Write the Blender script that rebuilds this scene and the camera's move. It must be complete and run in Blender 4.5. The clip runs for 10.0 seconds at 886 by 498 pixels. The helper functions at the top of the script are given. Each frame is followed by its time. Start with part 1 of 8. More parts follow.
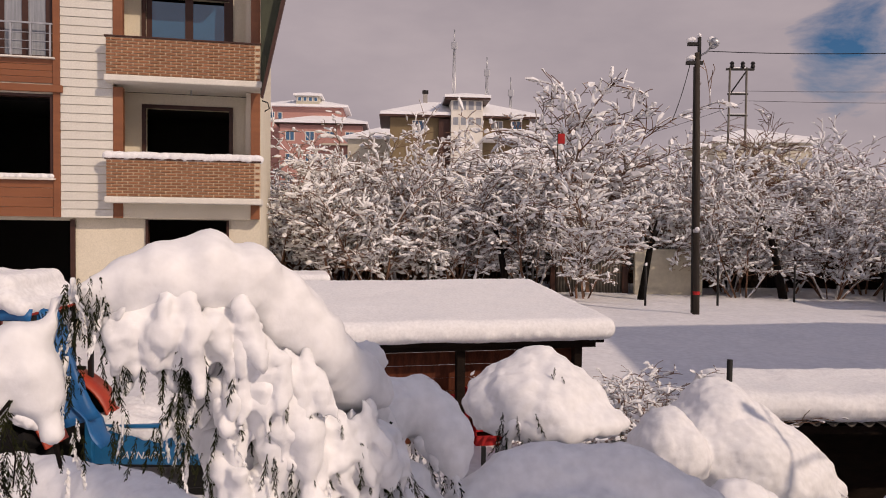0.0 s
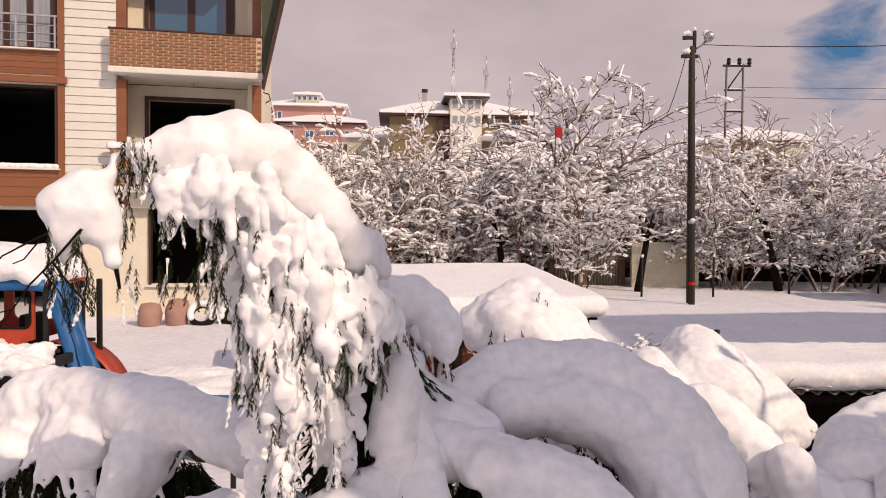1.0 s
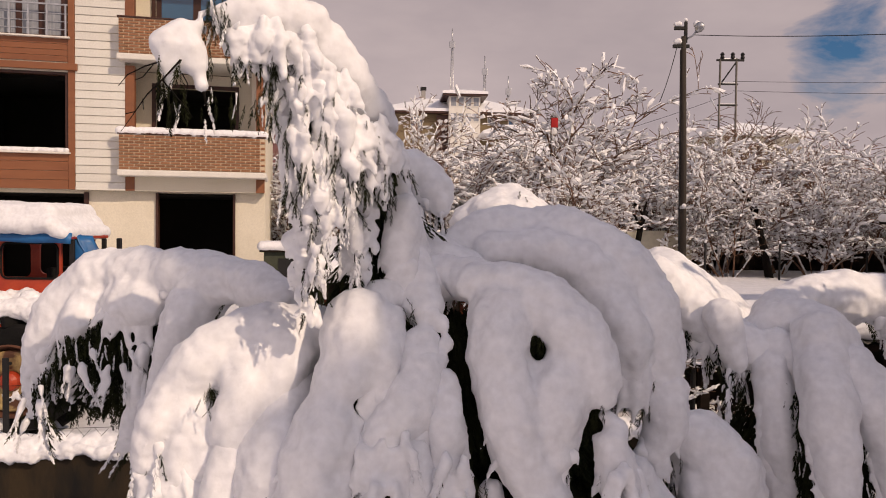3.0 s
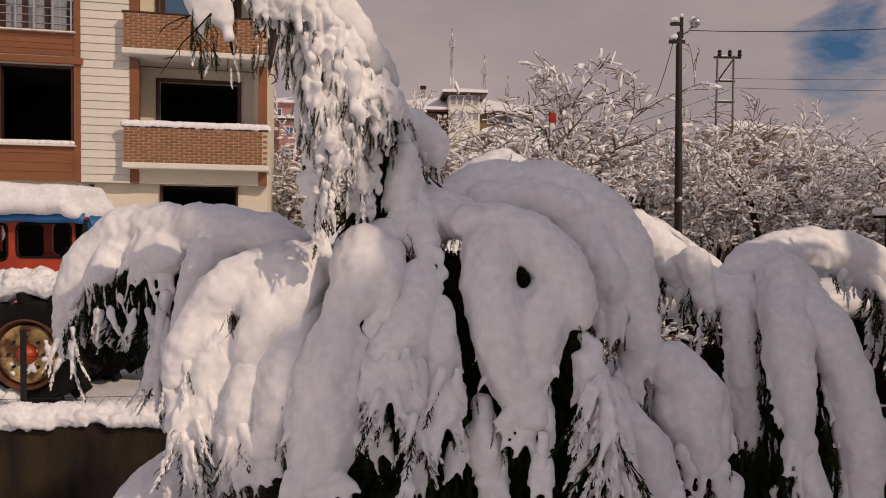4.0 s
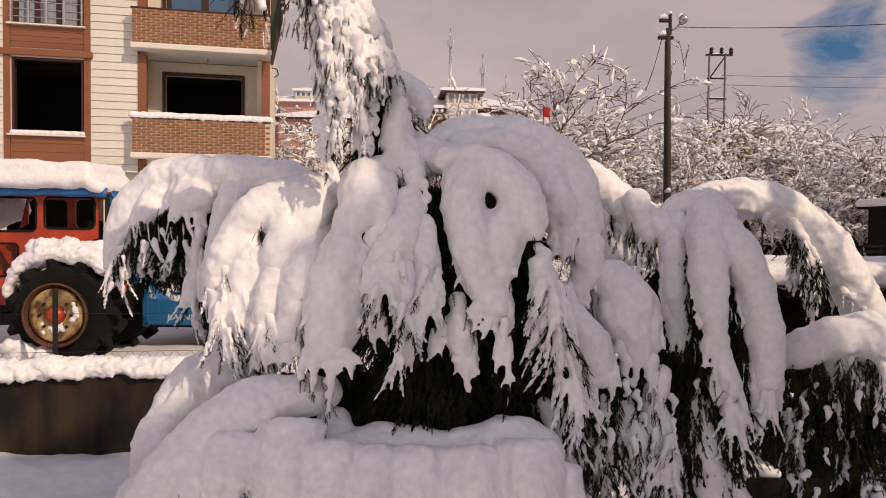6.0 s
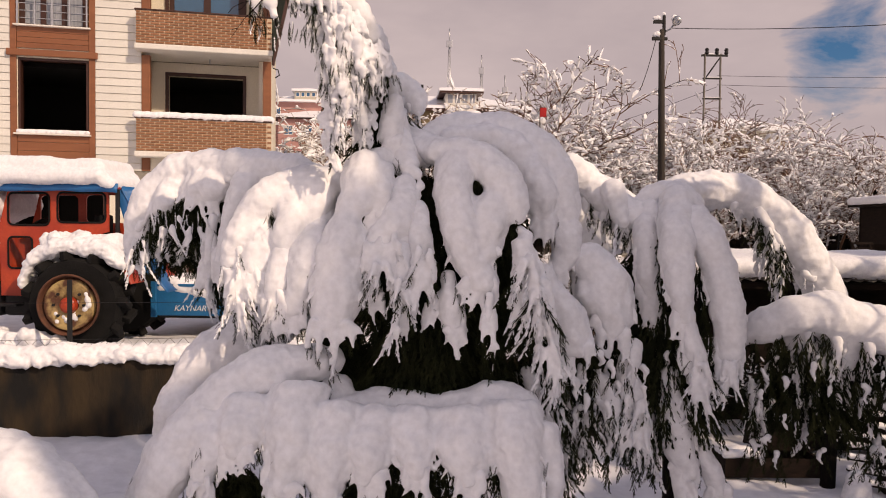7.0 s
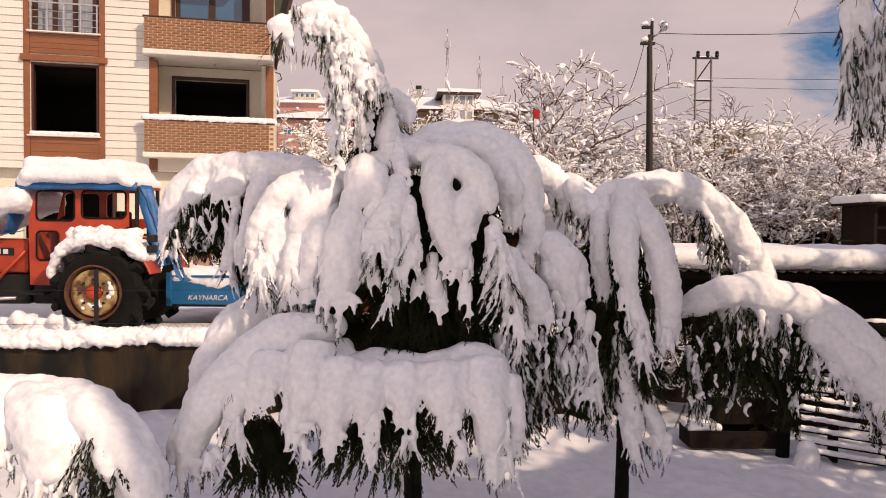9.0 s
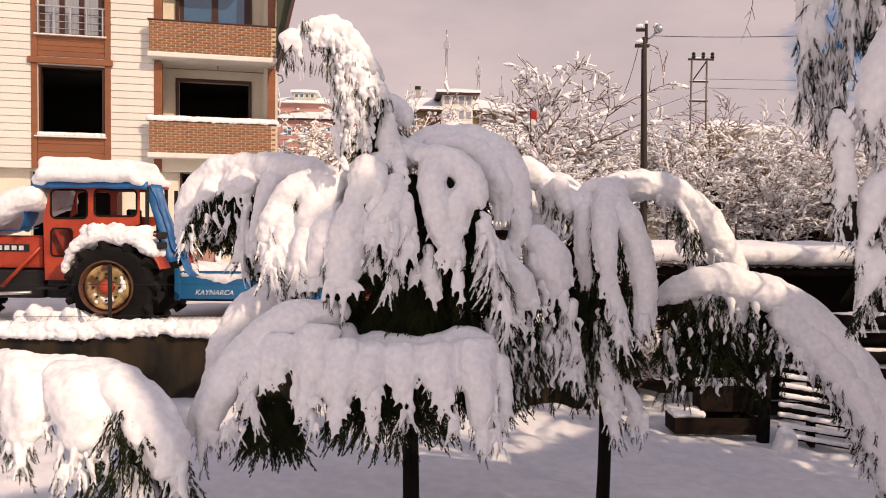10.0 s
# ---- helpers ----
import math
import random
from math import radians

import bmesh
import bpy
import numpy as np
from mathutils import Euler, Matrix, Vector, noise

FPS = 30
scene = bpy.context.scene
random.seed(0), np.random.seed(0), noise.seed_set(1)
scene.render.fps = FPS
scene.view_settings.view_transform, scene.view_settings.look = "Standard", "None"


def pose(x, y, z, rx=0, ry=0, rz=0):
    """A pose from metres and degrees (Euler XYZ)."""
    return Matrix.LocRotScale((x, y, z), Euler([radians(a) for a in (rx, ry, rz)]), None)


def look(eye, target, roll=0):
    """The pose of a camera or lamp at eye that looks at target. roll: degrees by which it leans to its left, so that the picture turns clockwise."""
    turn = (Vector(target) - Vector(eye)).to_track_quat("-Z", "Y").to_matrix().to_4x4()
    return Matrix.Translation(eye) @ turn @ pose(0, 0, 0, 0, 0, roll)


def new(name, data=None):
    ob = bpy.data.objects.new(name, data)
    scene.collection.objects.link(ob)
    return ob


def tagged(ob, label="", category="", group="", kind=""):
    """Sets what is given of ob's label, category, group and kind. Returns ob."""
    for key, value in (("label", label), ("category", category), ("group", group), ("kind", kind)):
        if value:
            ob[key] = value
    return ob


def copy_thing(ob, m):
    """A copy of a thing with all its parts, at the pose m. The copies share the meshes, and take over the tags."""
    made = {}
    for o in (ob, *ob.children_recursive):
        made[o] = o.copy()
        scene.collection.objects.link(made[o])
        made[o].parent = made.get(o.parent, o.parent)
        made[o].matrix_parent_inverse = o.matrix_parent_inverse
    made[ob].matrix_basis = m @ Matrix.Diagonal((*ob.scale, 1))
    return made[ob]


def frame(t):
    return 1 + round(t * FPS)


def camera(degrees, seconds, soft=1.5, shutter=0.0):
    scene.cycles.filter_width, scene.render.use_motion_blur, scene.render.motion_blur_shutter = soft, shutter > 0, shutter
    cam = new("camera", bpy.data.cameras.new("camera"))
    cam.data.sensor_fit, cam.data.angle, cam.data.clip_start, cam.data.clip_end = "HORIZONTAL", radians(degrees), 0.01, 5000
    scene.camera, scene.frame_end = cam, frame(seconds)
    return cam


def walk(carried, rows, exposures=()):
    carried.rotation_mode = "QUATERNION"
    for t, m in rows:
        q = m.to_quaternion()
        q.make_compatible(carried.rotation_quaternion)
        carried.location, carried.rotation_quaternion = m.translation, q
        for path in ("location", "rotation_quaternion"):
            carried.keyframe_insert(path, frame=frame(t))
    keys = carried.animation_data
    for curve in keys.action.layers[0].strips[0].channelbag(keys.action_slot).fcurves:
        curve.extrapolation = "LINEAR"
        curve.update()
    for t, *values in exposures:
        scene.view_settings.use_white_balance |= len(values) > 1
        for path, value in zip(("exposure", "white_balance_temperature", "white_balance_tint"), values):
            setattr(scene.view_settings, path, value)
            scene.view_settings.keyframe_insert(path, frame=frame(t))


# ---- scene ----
cam = camera(62.3, 10.0, 1.0)
METRES, EYE, TILT, LEAN, TURN = 4.3, 3.95, 0.0, 0.6, 0.0
ROWS = [
    (0.0, 0.0, 0.0, 0.0, 0.04, -1.9, -1.23),
    (0.5, 0.0038, -0.033, -0.0332, 0.02, -1.87, -1.23),
    (1.0, 0.0069, -0.0687, -0.0655, 0.0, -1.85, -1.22),
    (1.5, 0.0084, -0.1055, -0.0967, -0.02, -1.82, -1.23),
    (2.0, 0.0092, -0.1414, -0.1233, -0.05, -1.81, -1.22),
    (3.5, 0.0145, -0.2535, -0.206, -0.11, -1.76, -1.22),
    (4.0, 0.0169, -0.293, -0.2316, -0.11, -1.76, -1.21),
    (4.5, 0.0206, -0.3375, -0.2556, -0.13, -1.76, -1.22),
    (5.0, 0.0246, -0.3828, -0.2757, -0.16, -1.76, -1.25),
    (5.5, 0.0296, -0.4289, -0.2949, -0.19, -1.76, -1.26),
    (6.0, 0.0353, -0.4774, -0.3089, -0.21, -1.75, -1.25),
    (7.5, 0.0495, -0.626, -0.3319, -0.3, -1.72, -1.21),
    (8.0, 0.0547, -0.6784, -0.3316, -0.33, -1.72, -1.21),
    (8.5, 0.06, -0.7292, -0.3369, -0.35, -1.71, -1.22),
    (9.0, 0.0656, -0.7838, -0.345, -0.37, -1.71, -1.21),
    (9.5, 0.0703, -0.8398, -0.3522, -0.4, -1.7, -1.21),
    (10.0, 0.0727, -0.8962, -0.355, -0.42, -1.7, -1.19),
]
EXPOSURES = [(0.0, -0.66, 7200, 21.5), (0.5, -0.46, 7300, 22), (1.0, -0.26, 7450, 22), (1.5, -0.11, 7550, 22), (2.2, -0.08, 7600, 22), (3.4, -0.79, 7600, 21), (4.0, -0.91, 7650, 21), (4.6, -0.77, 7650, 21), (5.5, -0.55, 7700, 21.5), (7.5, -0.26, 7800, 22), (8.5, -0.15, 7800, 22), (10.0, -0.09, 7800, 22)]
walk(cam, [(t, pose(0, 0, EYE, TILT, LEAN, TURN) @ pose(METRES * x, METRES * y, METRES * z, 90 + pitch, roll, yaw)) for t, x, y, z, yaw, pitch, roll in ROWS], EXPOSURES)

# ---- sky and sun ----
SUN_EL, SUN_AZ = radians(35), radians(131)
world = bpy.data.worlds.new("sky")
scene.world = world
world.use_nodes = True
wn, wl = world.node_tree.nodes, world.node_tree.links
wn.clear()


def wnode(kind, **values):
    n = wn.new(kind)
    for k, v in values.items():
        n.inputs[k].default_value = v
    return n


sky = wn.new("ShaderNodeTexSky")
sky.sky_type, sky.sun_disc, sky.sun_elevation, sky.sun_rotation = "NISHITA", False, SUN_EL, SUN_AZ
coord = wn.new("ShaderNodeTexCoord")
stretch = wn.new("ShaderNodeMapping")
stretch.inputs["Scale"].default_value = (1.0, 1.0, 2.6)
wl.new(coord.outputs["Generated"], stretch.inputs["Vector"])
clouds = wnode("ShaderNodeTexNoise", Scale=6.4, Detail=8.0, Roughness=0.58, Distortion=0.3)
wl.new(stretch.outputs["Vector"], clouds.inputs["Vector"])
# the break in the clouds
gap = wn.new("ShaderNodeVectorMath")
gap.operation = "DOT_PRODUCT"
gap.inputs[1].default_value = Vector((0.57, 1.0, 0.245)).normalized()
wl.new(coord.outputs["Generated"], gap.inputs[0])
opening = wn.new("ShaderNodeMapRange")
opening.inputs["From Min"].default_value, opening.inputs["From Max"].default_value = 0.9958, 0.9998
opening.inputs["To Min"].default_value, opening.inputs["To Max"].default_value = 0.30, -0.03
wl.new(gap.outputs["Value"], opening.inputs["Value"])
# thinner cloud overhead
up = wn.new("ShaderNodeSeparateXYZ")
wl.new(coord.outputs["Generated"], up.inputs[0])
thin = wn.new("ShaderNodeMapRange")
thin.inputs["From Min"].default_value, thin.inputs["From Max"].default_value = 0.36, 0.62
thin.inputs["To Min"].default_value, thin.inputs["To Max"].default_value = 0.0, -0.33
wl.new(up.outputs["Z"], thin.inputs["Value"])
over = wn.new("ShaderNodeMath")
wl.new(opening.outputs["Result"], over.inputs[0])
wl.new(thin.outputs["Result"], over.inputs[1])
cover = wn.new("ShaderNodeMath")
wl.new(clouds.outputs["Fac"], cover.inputs[0])
wl.new(over.outputs[0], cover.inputs[1])
ramp = wn.new("ShaderNodeValToRGB")
ramp.color_ramp.elements[0].position, ramp.color_ramp.elements[1].position = 0.42, 0.64
wl.new(cover.outputs[0], ramp.inputs["Fac"])
tone = wnode("ShaderNodeTexNoise", Scale=3.2, Detail=6.0, Roughness=0.55)
wl.new(stretch.outputs["Vector"], tone.inputs["Vector"])
cloud_colour = wn.new("ShaderNodeMix")
cloud_colour.data_type = "RGBA"
cloud_colour.inputs[6].default_value = (2.55, 2.48, 3.0, 1)
cloud_colour.inputs[7].default_value = (5.8, 5.4, 5.7, 1)
wl.new(tone.outputs["Fac"], cloud_colour.inputs[0])
blue = wn.new("ShaderNodeMix")
blue.data_type = "RGBA"
wl.new(ramp.outputs["Color"], blue.inputs[0])
deep = wn.new("ShaderNodeMix")
deep.data_type, deep.blend_type = "RGBA", "MULTIPLY"
deep.inputs[0].default_value = 1.0
deep.inputs[7].default_value = (0.20, 0.46, 0.68, 1)
wl.new(sky.outputs["Color"], deep.inputs[6])
wl.new(deep.outputs[2], blue.inputs[6])
# cloud grows brighter towards the zenith
lift = wn.new("ShaderNodeMapRange")
lift.inputs["From Min"].default_value, lift.inputs["From Max"].default_value = 0.34, 0.75
lift.inputs["To Min"].default_value, lift.inputs["To Max"].default_value = 1.0, 1.35
wl.new(up.outputs["Z"], lift.inputs["Value"])
# and round the sun
toward_sun = Vector((math.sin(SUN_AZ) * math.cos(SUN_EL), math.cos(SUN_AZ) * math.cos(SUN_EL), math.sin(SUN_EL)))
near_sun = wn.new("ShaderNodeVectorMath")
near_sun.operation = "DOT_PRODUCT"
near_sun.inputs[1].default_value = toward_sun
wl.new(coord.outputs["Generated"], near_sun.inputs[0])
glow = wn.new("ShaderNodeMapRange")
glow.inputs["From Min"].default_value, glow.inputs["From Max"].default_value = 0.0, 1.0
glow.inputs["To Min"].default_value, glow.inputs["To Max"].default_value = 1.0, 2.0
wl.new(near_sun.outputs["Value"], glow.inputs["Value"])
both = wn.new("ShaderNodeMath")
both.operation = "MULTIPLY"
wl.new(lift.outputs["Result"], both.inputs[0])
wl.new(glow.outputs["Result"], both.inputs[1])
bright = wn.new("ShaderNodeVectorMath")
bright.operation = "SCALE"
wl.new(cloud_colour.outputs[2], bright.inputs[0])
wl.new(both.outputs[0], bright.inputs["Scale"])
wl.new(bright.outputs["Vector"], blue.inputs[7])
shine = wnode("ShaderNodeBackground", Strength=0.14)
wl.new(blue.outputs[2], shine.inputs["Color"])
wout = wn.new("ShaderNodeOutputWorld")
wl.new(shine.outputs["Background"], wout.inputs["Surface"])

sun_data = bpy.data.lights.new("sun", "SUN")
sun_data.energy, sun_data.angle, sun_data.color = 3.6, radians(0.6), (1.0, 0.87, 0.70)
sun = new("sun", sun_data)
sun.matrix_world = look(toward_sun * 60, (0, 0, 0))


# ---- materials ----
def material(name, colour, rough=0.7, metal=0.0, second=None, scale=6.0, spread=0.5, bump=0.15, fine=60.0, island=0.0, stretch_to=(1, 1, 1), spec=0.4, coords="Object"):
    m = bpy.data.materials.new(name)
    m.use_nodes = True
    n, l = m.node_tree.nodes, m.node_tree.links
    b = n["Principled BSDF"]
    b.inputs["Roughness"].default_value, b.inputs["Metallic"].default_value = rough, metal
    b.inputs["Specular IOR Level"].default_value = spec
    tc, mp = n.new("ShaderNodeTexCoord"), n.new("ShaderNodeMapping")
    mp.inputs["Scale"].default_value = stretch_to
    l.new(tc.outputs[coords], mp.inputs["Vector"])
    big, small = n.new("ShaderNodeTexNoise"), n.new("ShaderNodeTexNoise")
    big.inputs["Scale"].default_value, big.inputs["Detail"].default_value = scale, 6
    small.inputs["Scale"].default_value, small.inputs["Detail"].default_value = fine, 4
    l.new(mp.outputs["Vector"], big.inputs["Vector"])
    l.new(mp.outputs["Vector"], small.inputs["Vector"])
    second = second or [c * 0.72 for c in colour]
    r = n.new("ShaderNodeValToRGB")
    r.color_ramp.elements[0].position, r.color_ramp.elements[1].position = 0.5 - spread / 2, 0.5 + spread / 2
    r.color_ramp.elements[0].color, r.color_ramp.elements[1].color = (*second, 1), (*colour, 1)
    l.new(big.outputs["Fac"], r.inputs["Fac"])
    mix = n.new("ShaderNodeMix")
    mix.data_type, mix.blend_type = "RGBA", "MULTIPLY"
    mix.inputs[0].default_value = 0.35
    l.new(r.outputs["Color"], mix.inputs[6])
    fr = n.new("ShaderNodeMapRange")
    fr.inputs["From Min"].default_value, fr.inputs["From Max"].default_value = 0.3, 0.7
    fr.inputs["To Min"].default_value = 0.6
    l.new(small.outputs["Fac"], fr.inputs["Value"])
    l.new(fr.outputs["Result"], mix.inputs[7])
    last = mix.outputs[2]
    if island:
        info = n.new("ShaderNodeObjectInfo")
        hsv = n.new("ShaderNodeHueSaturation")
        mr = n.new("ShaderNodeMapRange")
        mr.inputs["To Min"].default_value, mr.inputs["To Max"].default_value = 1 - island, 1 + island
        l.new(info.outputs["Random"], mr.inputs["Value"])
        l.new(mr.outputs["Result"], hsv.inputs["Value"])
        l.new(last, hsv.inputs["Color"])
        last = hsv.outputs["Color"]
    l.new(last, b.inputs["Base Color"])
    if bump:
        bp = n.new("ShaderNodeBump")
        bp.inputs["Strength"].default_value, bp.inputs["Distance"].default_value = bump, 0.02
        l.new(small.outputs["Fac"], bp.inputs["Height"])
        l.new(bp.outputs["Normal"], b.inputs["Normal"])
    return m


SNOW = material("snow", (0.90, 0.90, 0.91), 0.6, second=(0.85, 0.86, 0.88), scale=3, bump=0.12, fine=26, spec=0.25)
SNOW_OLD = material("settled_snow", (0.82, 0.82, 0.85), 0.7, second=(0.73, 0.74, 0.78), scale=1.2, bump=0.55, fine=7, spec=0.2)
NEEDLE = material("needles", (0.034, 0.038, 0.015), 0.85, second=(0.006, 0.009, 0.004), scale=5, fine=40, bump=0, spec=0.08)
BARK = material("bark", (0.013, 0.010, 0.008), 0.95, second=(0.005, 0.004, 0.004), scale=9, fine=50, bump=0.6, stretch_to=(3, 3, 0.6), spec=0.12)
TWIG = material("twig", (0.30, 0.16, 0.10), 0.85, second=(0.05, 0.03, 0.02), scale=3, fine=20, bump=0)
# real stains, over a base blackened to carry the wall's shade
CONCRETE = material("stained_shaded_concrete", (0.036, 0.022, 0.008), 0.9, second=(0.003, 0.0026, 0.002), scale=2.2, spread=0.25, fine=22, bump=0.5, stretch_to=(1.4, 1.4, 0.5))
SIDING = material("cream_siding", (0.72, 0.70, 0.635), 0.6, second=(0.65, 0.63, 0.565), scale=1.5, fine=30, bump=0.05, island=0.04)
PLASTER = material("cream_plaster", (0.77, 0.71, 0.58), 0.85, second=(0.69, 0.63, 0.50), scale=1.1, fine=35, bump=0.15)
WHITE = material("white_render", (0.80, 0.77, 0.70), 0.8, second=(0.70, 0.67, 0.6), scale=2, fine=30, bump=0.1)
BROWN = material("brown_panel", (0.28, 0.105, 0.044), 0.5, second=(0.21, 0.075, 0.032), scale=2, fine=40, bump=0.06, stretch_to=(0.4, 1, 3))
DARKBROWN = material("dark_brown_frame", (0.06, 0.022, 0.013), 0.5, second=(0.045, 0.016, 0.01), scale=4, fine=40, bump=0.05)
BRICK = material("brown_brick", (0.36, 0.17, 0.085), 0.8, second=(0.26, 0.115, 0.056), scale=3, fine=50, bump=0.2, island=0.16)
MORTAR = material("sand_mortar", (0.68, 0.54, 0.38), 0.9, second=(0.58, 0.45, 0.31), scale=5, fine=60, bump=0.2)
GLASS = material("window_glass", (0.03, 0.13, 0.25), 0.06, second=(0.02, 0.09, 0.18), scale=1, bump=0, spec=0.9)
# near-black: the gloom of the rooms is put into this colour
DARK = material("painted_room_shade", (0.02, 0.017, 0.015), 0.95, second=(0.012, 0.01, 0.01), scale=1, bump=0)
CURTAIN = material("net_curtain", (0.35, 0.37, 0.4), 0.9, second=(0.2, 0.22, 0.25), scale=4, fine=30, bump=0, stretch_to=(6, 6, 0.3))
STEEL = material("galvanised_steel", (0.55, 0.56, 0.57), 0.4, 0.8, scale=8, bump=0.05)
IRON = material("dark_iron", (0.02, 0.019, 0.019), 0.65, 0.3, scale=8, bump=0.1)
RED = material("tractor_red", (0.50, 0.065, 0.022), 0.4, second=(0.33, 0.03, 0.014), scale=4, fine=30, bump=0.04)
BLUE = material("blue_tarpaulin", (0.007, 0.14, 0.36), 0.45, second=(0.005, 0.085, 0.25), scale=5, fine=12, bump=0.35)
BLUEPAINT = material("blue_paint", (0.008, 0.15, 0.33), 0.4, second=(0.006, 0.10, 0.25), scale=4, fine=30, bump=0.06)
RUBBER = material("tyre_rubber", (0.013, 0.0125, 0.012), 0.9, second=(0.007, 0.007, 0.007), scale=6, fine=40, bump=0.25, spec=0.15)
RUST = material("rusty_steel", (0.16, 0.06, 0.03), 0.8, second=(0.05, 0.02, 0.012), scale=9, fine=40, bump=0.2)
RIM = material("rusty_yellow_rim", (0.48, 0.34, 0.14), 0.65, second=(0.10, 0.04, 0.02), scale=5, spread=0.16, fine=40, bump=0.2)
LETTER = material("white_lettering", (0.75, 0.76, 0.78), 0.5, scale=20, bump=0)
POLE = material("weathered_pole", (0.06, 0.047, 0.036), 0.9, second=(0.03, 0.024, 0.019), scale=3, fine=30, bump=0.4, stretch_to=(4, 4, 0.4))
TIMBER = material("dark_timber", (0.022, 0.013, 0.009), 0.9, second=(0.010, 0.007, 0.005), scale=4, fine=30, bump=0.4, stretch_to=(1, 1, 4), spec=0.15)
SHEDWOOD = material("red_brown_boards", (0.15, 0.045, 0.022), 0.85, second=(0.06, 0.02, 0.012), scale=4, fine=30, bump=0.4, stretch_to=(4, 1, 1), spec=0.15)
SHEET = material("corrugated_iron", (0.20, 0.19, 0.17), 0.6, 0.4, second=(0.12, 0.10, 0.08), scale=2, fine=30, bump=0.1)
OLIVE = material("olive_render", (0.24, 0.18, 0.10), 0.85, second=(0.19, 0.14, 0.075), scale=0.5, fine=8, bump=0.1)
PINK = material("pink_render", (0.50, 0.27, 0.23), 0.85, second=(0.43, 0.22, 0.19), scale=0.5, fine=8, bump=0.1)
PALE = material("pale_render", (0.62, 0.58, 0.47), 0.85, second=(0.5, 0.46, 0.36), scale=0.6, fine=8, bump=0.1)
CLAY = material("red_clay", (0.42, 0.25, 0.2), 0.8, second=(0.33, 0.19, 0.15), scale=5, bump=0.1)
CABLE = material("black_cable", (0.012, 0.012, 0.013), 0.7, scale=5, bump=0)
SIGNRED = material("red_cloth", (0.5, 0.02, 0.02), 0.8, scale=4, bump=0.1)
# the hut's green paint, also the painted shade of the gable soffit
HUT_AND_SOFFIT = material("hut_green_and_soffit_shade", (0.06, 0.07, 0.04), 0.7, second=(0.035, 0.04, 0.025), scale=3, fine=30, bump=0.1)
HOUSE_FAR = material("grey_render", (0.4, 0.38, 0.35), 0.9, scale=0.6, bump=0.1)


# ---- mesh helpers ----
def mesh_object(name, verts, faces, mat, parent=None, label="", smooth=False):
    me = bpy.data.meshes.new(name)
    me.from_pydata([tuple(v) for v in verts], [], [tuple(f) for f in faces])
    me.materials.append(mat)
    if smooth:
        me.polygons.foreach_set("use_smooth", [True] * len(me.polygons))
    ob = new(name, me)
    if parent:
        ob.parent = parent
    if label:
        ob["label"] = label
    return ob


def part(name, bm, mat, parent=None, label="", smooth=False):
    bmesh.ops.recalc_face_normals(bm, faces=bm.faces)
    me = bpy.data.meshes.new(name)
    bm.to_mesh(me)
    bm.free()
    me.materials.append(mat)
    if smooth:
        me.polygons.foreach_set("use_smooth", [True] * len(me.polygons))
    ob = new(name, me)
    if parent:
        ob.parent = parent
    if label:
        ob["label"] = label
    return ob


def thing(name, m, label, category, group="", kind=""):
    ob = new(name)
    ob.empty_display_size = 0.2
    ob.matrix_basis = m
    return tagged(ob, label, category, group, kind)


def box_bm(x0, x1, y0, y1, z0, z1, bevel=0.0, bm=None):
    bm = bm or bmesh.new()
    made = bmesh.ops.create_cube(bm, size=1.0, matrix=Matrix.LocRotScale(((x0 + x1) / 2, (y0 + y1) / 2, (z0 + z1) / 2), None, (abs(x1 - x0), abs(y1 - y0), abs(z1 - z0))))
    if bevel:
        edges = list({e for v in made["verts"] for e in v.link_edges})
        bmesh.ops.bevel(bm, geom=edges, offset=bevel, segments=2, affect="EDGES", profile=0.5)
    return bm


def tube(points, radii, sides=6, close=True):
    """Verts and faces of a tube along points."""
    verts, faces = [], []
    pts = [Vector(p) for p in points]
    for i, p in enumerate(pts):
        d = (pts[min(i + 1, len(pts) - 1)] - pts[max(i - 1, 0)]).normalized()
        a = d.cross(Vector((0.31, 0.2, 0.93)))
        a = (a if a.length > 1e-3 else d.cross(Vector((1, 0, 0)))).normalized()
        b = d.cross(a)
        r = radii[i] if hasattr(radii, "__len__") else radii
        for k in range(sides):
            w = 2 * math.pi * k / sides
            verts.append(p + (a * math.cos(w) + b * math.sin(w)) * r)
    for i in range(len(pts) - 1):
        for k in range(sides):
            q = i * sides
            faces.append((q + k, q + (k + 1) % sides, q + sides + (k + 1) % sides, q + sides + k))
    if close:
        faces.append(tuple(range(sides - 1, -1, -1)))
        faces.append(tuple(range((len(pts) - 1) * sides, len(pts) * sides)))
    return verts, faces


def tube_object(name, points, radii, mat, parent=None, label="", sides=8):
    v, f = tube(points, radii, sides)
    return mesh_object(name, v, f, mat, parent, label, True)


def lathe_bm(profile, segs=24, axis="Z"):
    """A turned shape from (radius, height) pairs."""
    bm = bmesh.new()
    rings = []
    for r, h in profile:
        ring = []
        for k in range(segs):
            w = 2 * math.pi * k / segs
            p = (r * math.cos(w), r * math.sin(w), h)
            if axis == "Y":
                p = (p[0], h, p[1])
            ring.append(bm.verts.new(p))
        rings.append(ring)
    for a, b in zip(rings, rings[1:]):
        for k in range(segs):
            bm.faces.new((a[k], a[(k + 1) % segs], b[(k + 1) % segs], b[k]))
    bm.faces.new(rings[0])
    bm.faces.new(rings[-1])
    return bm


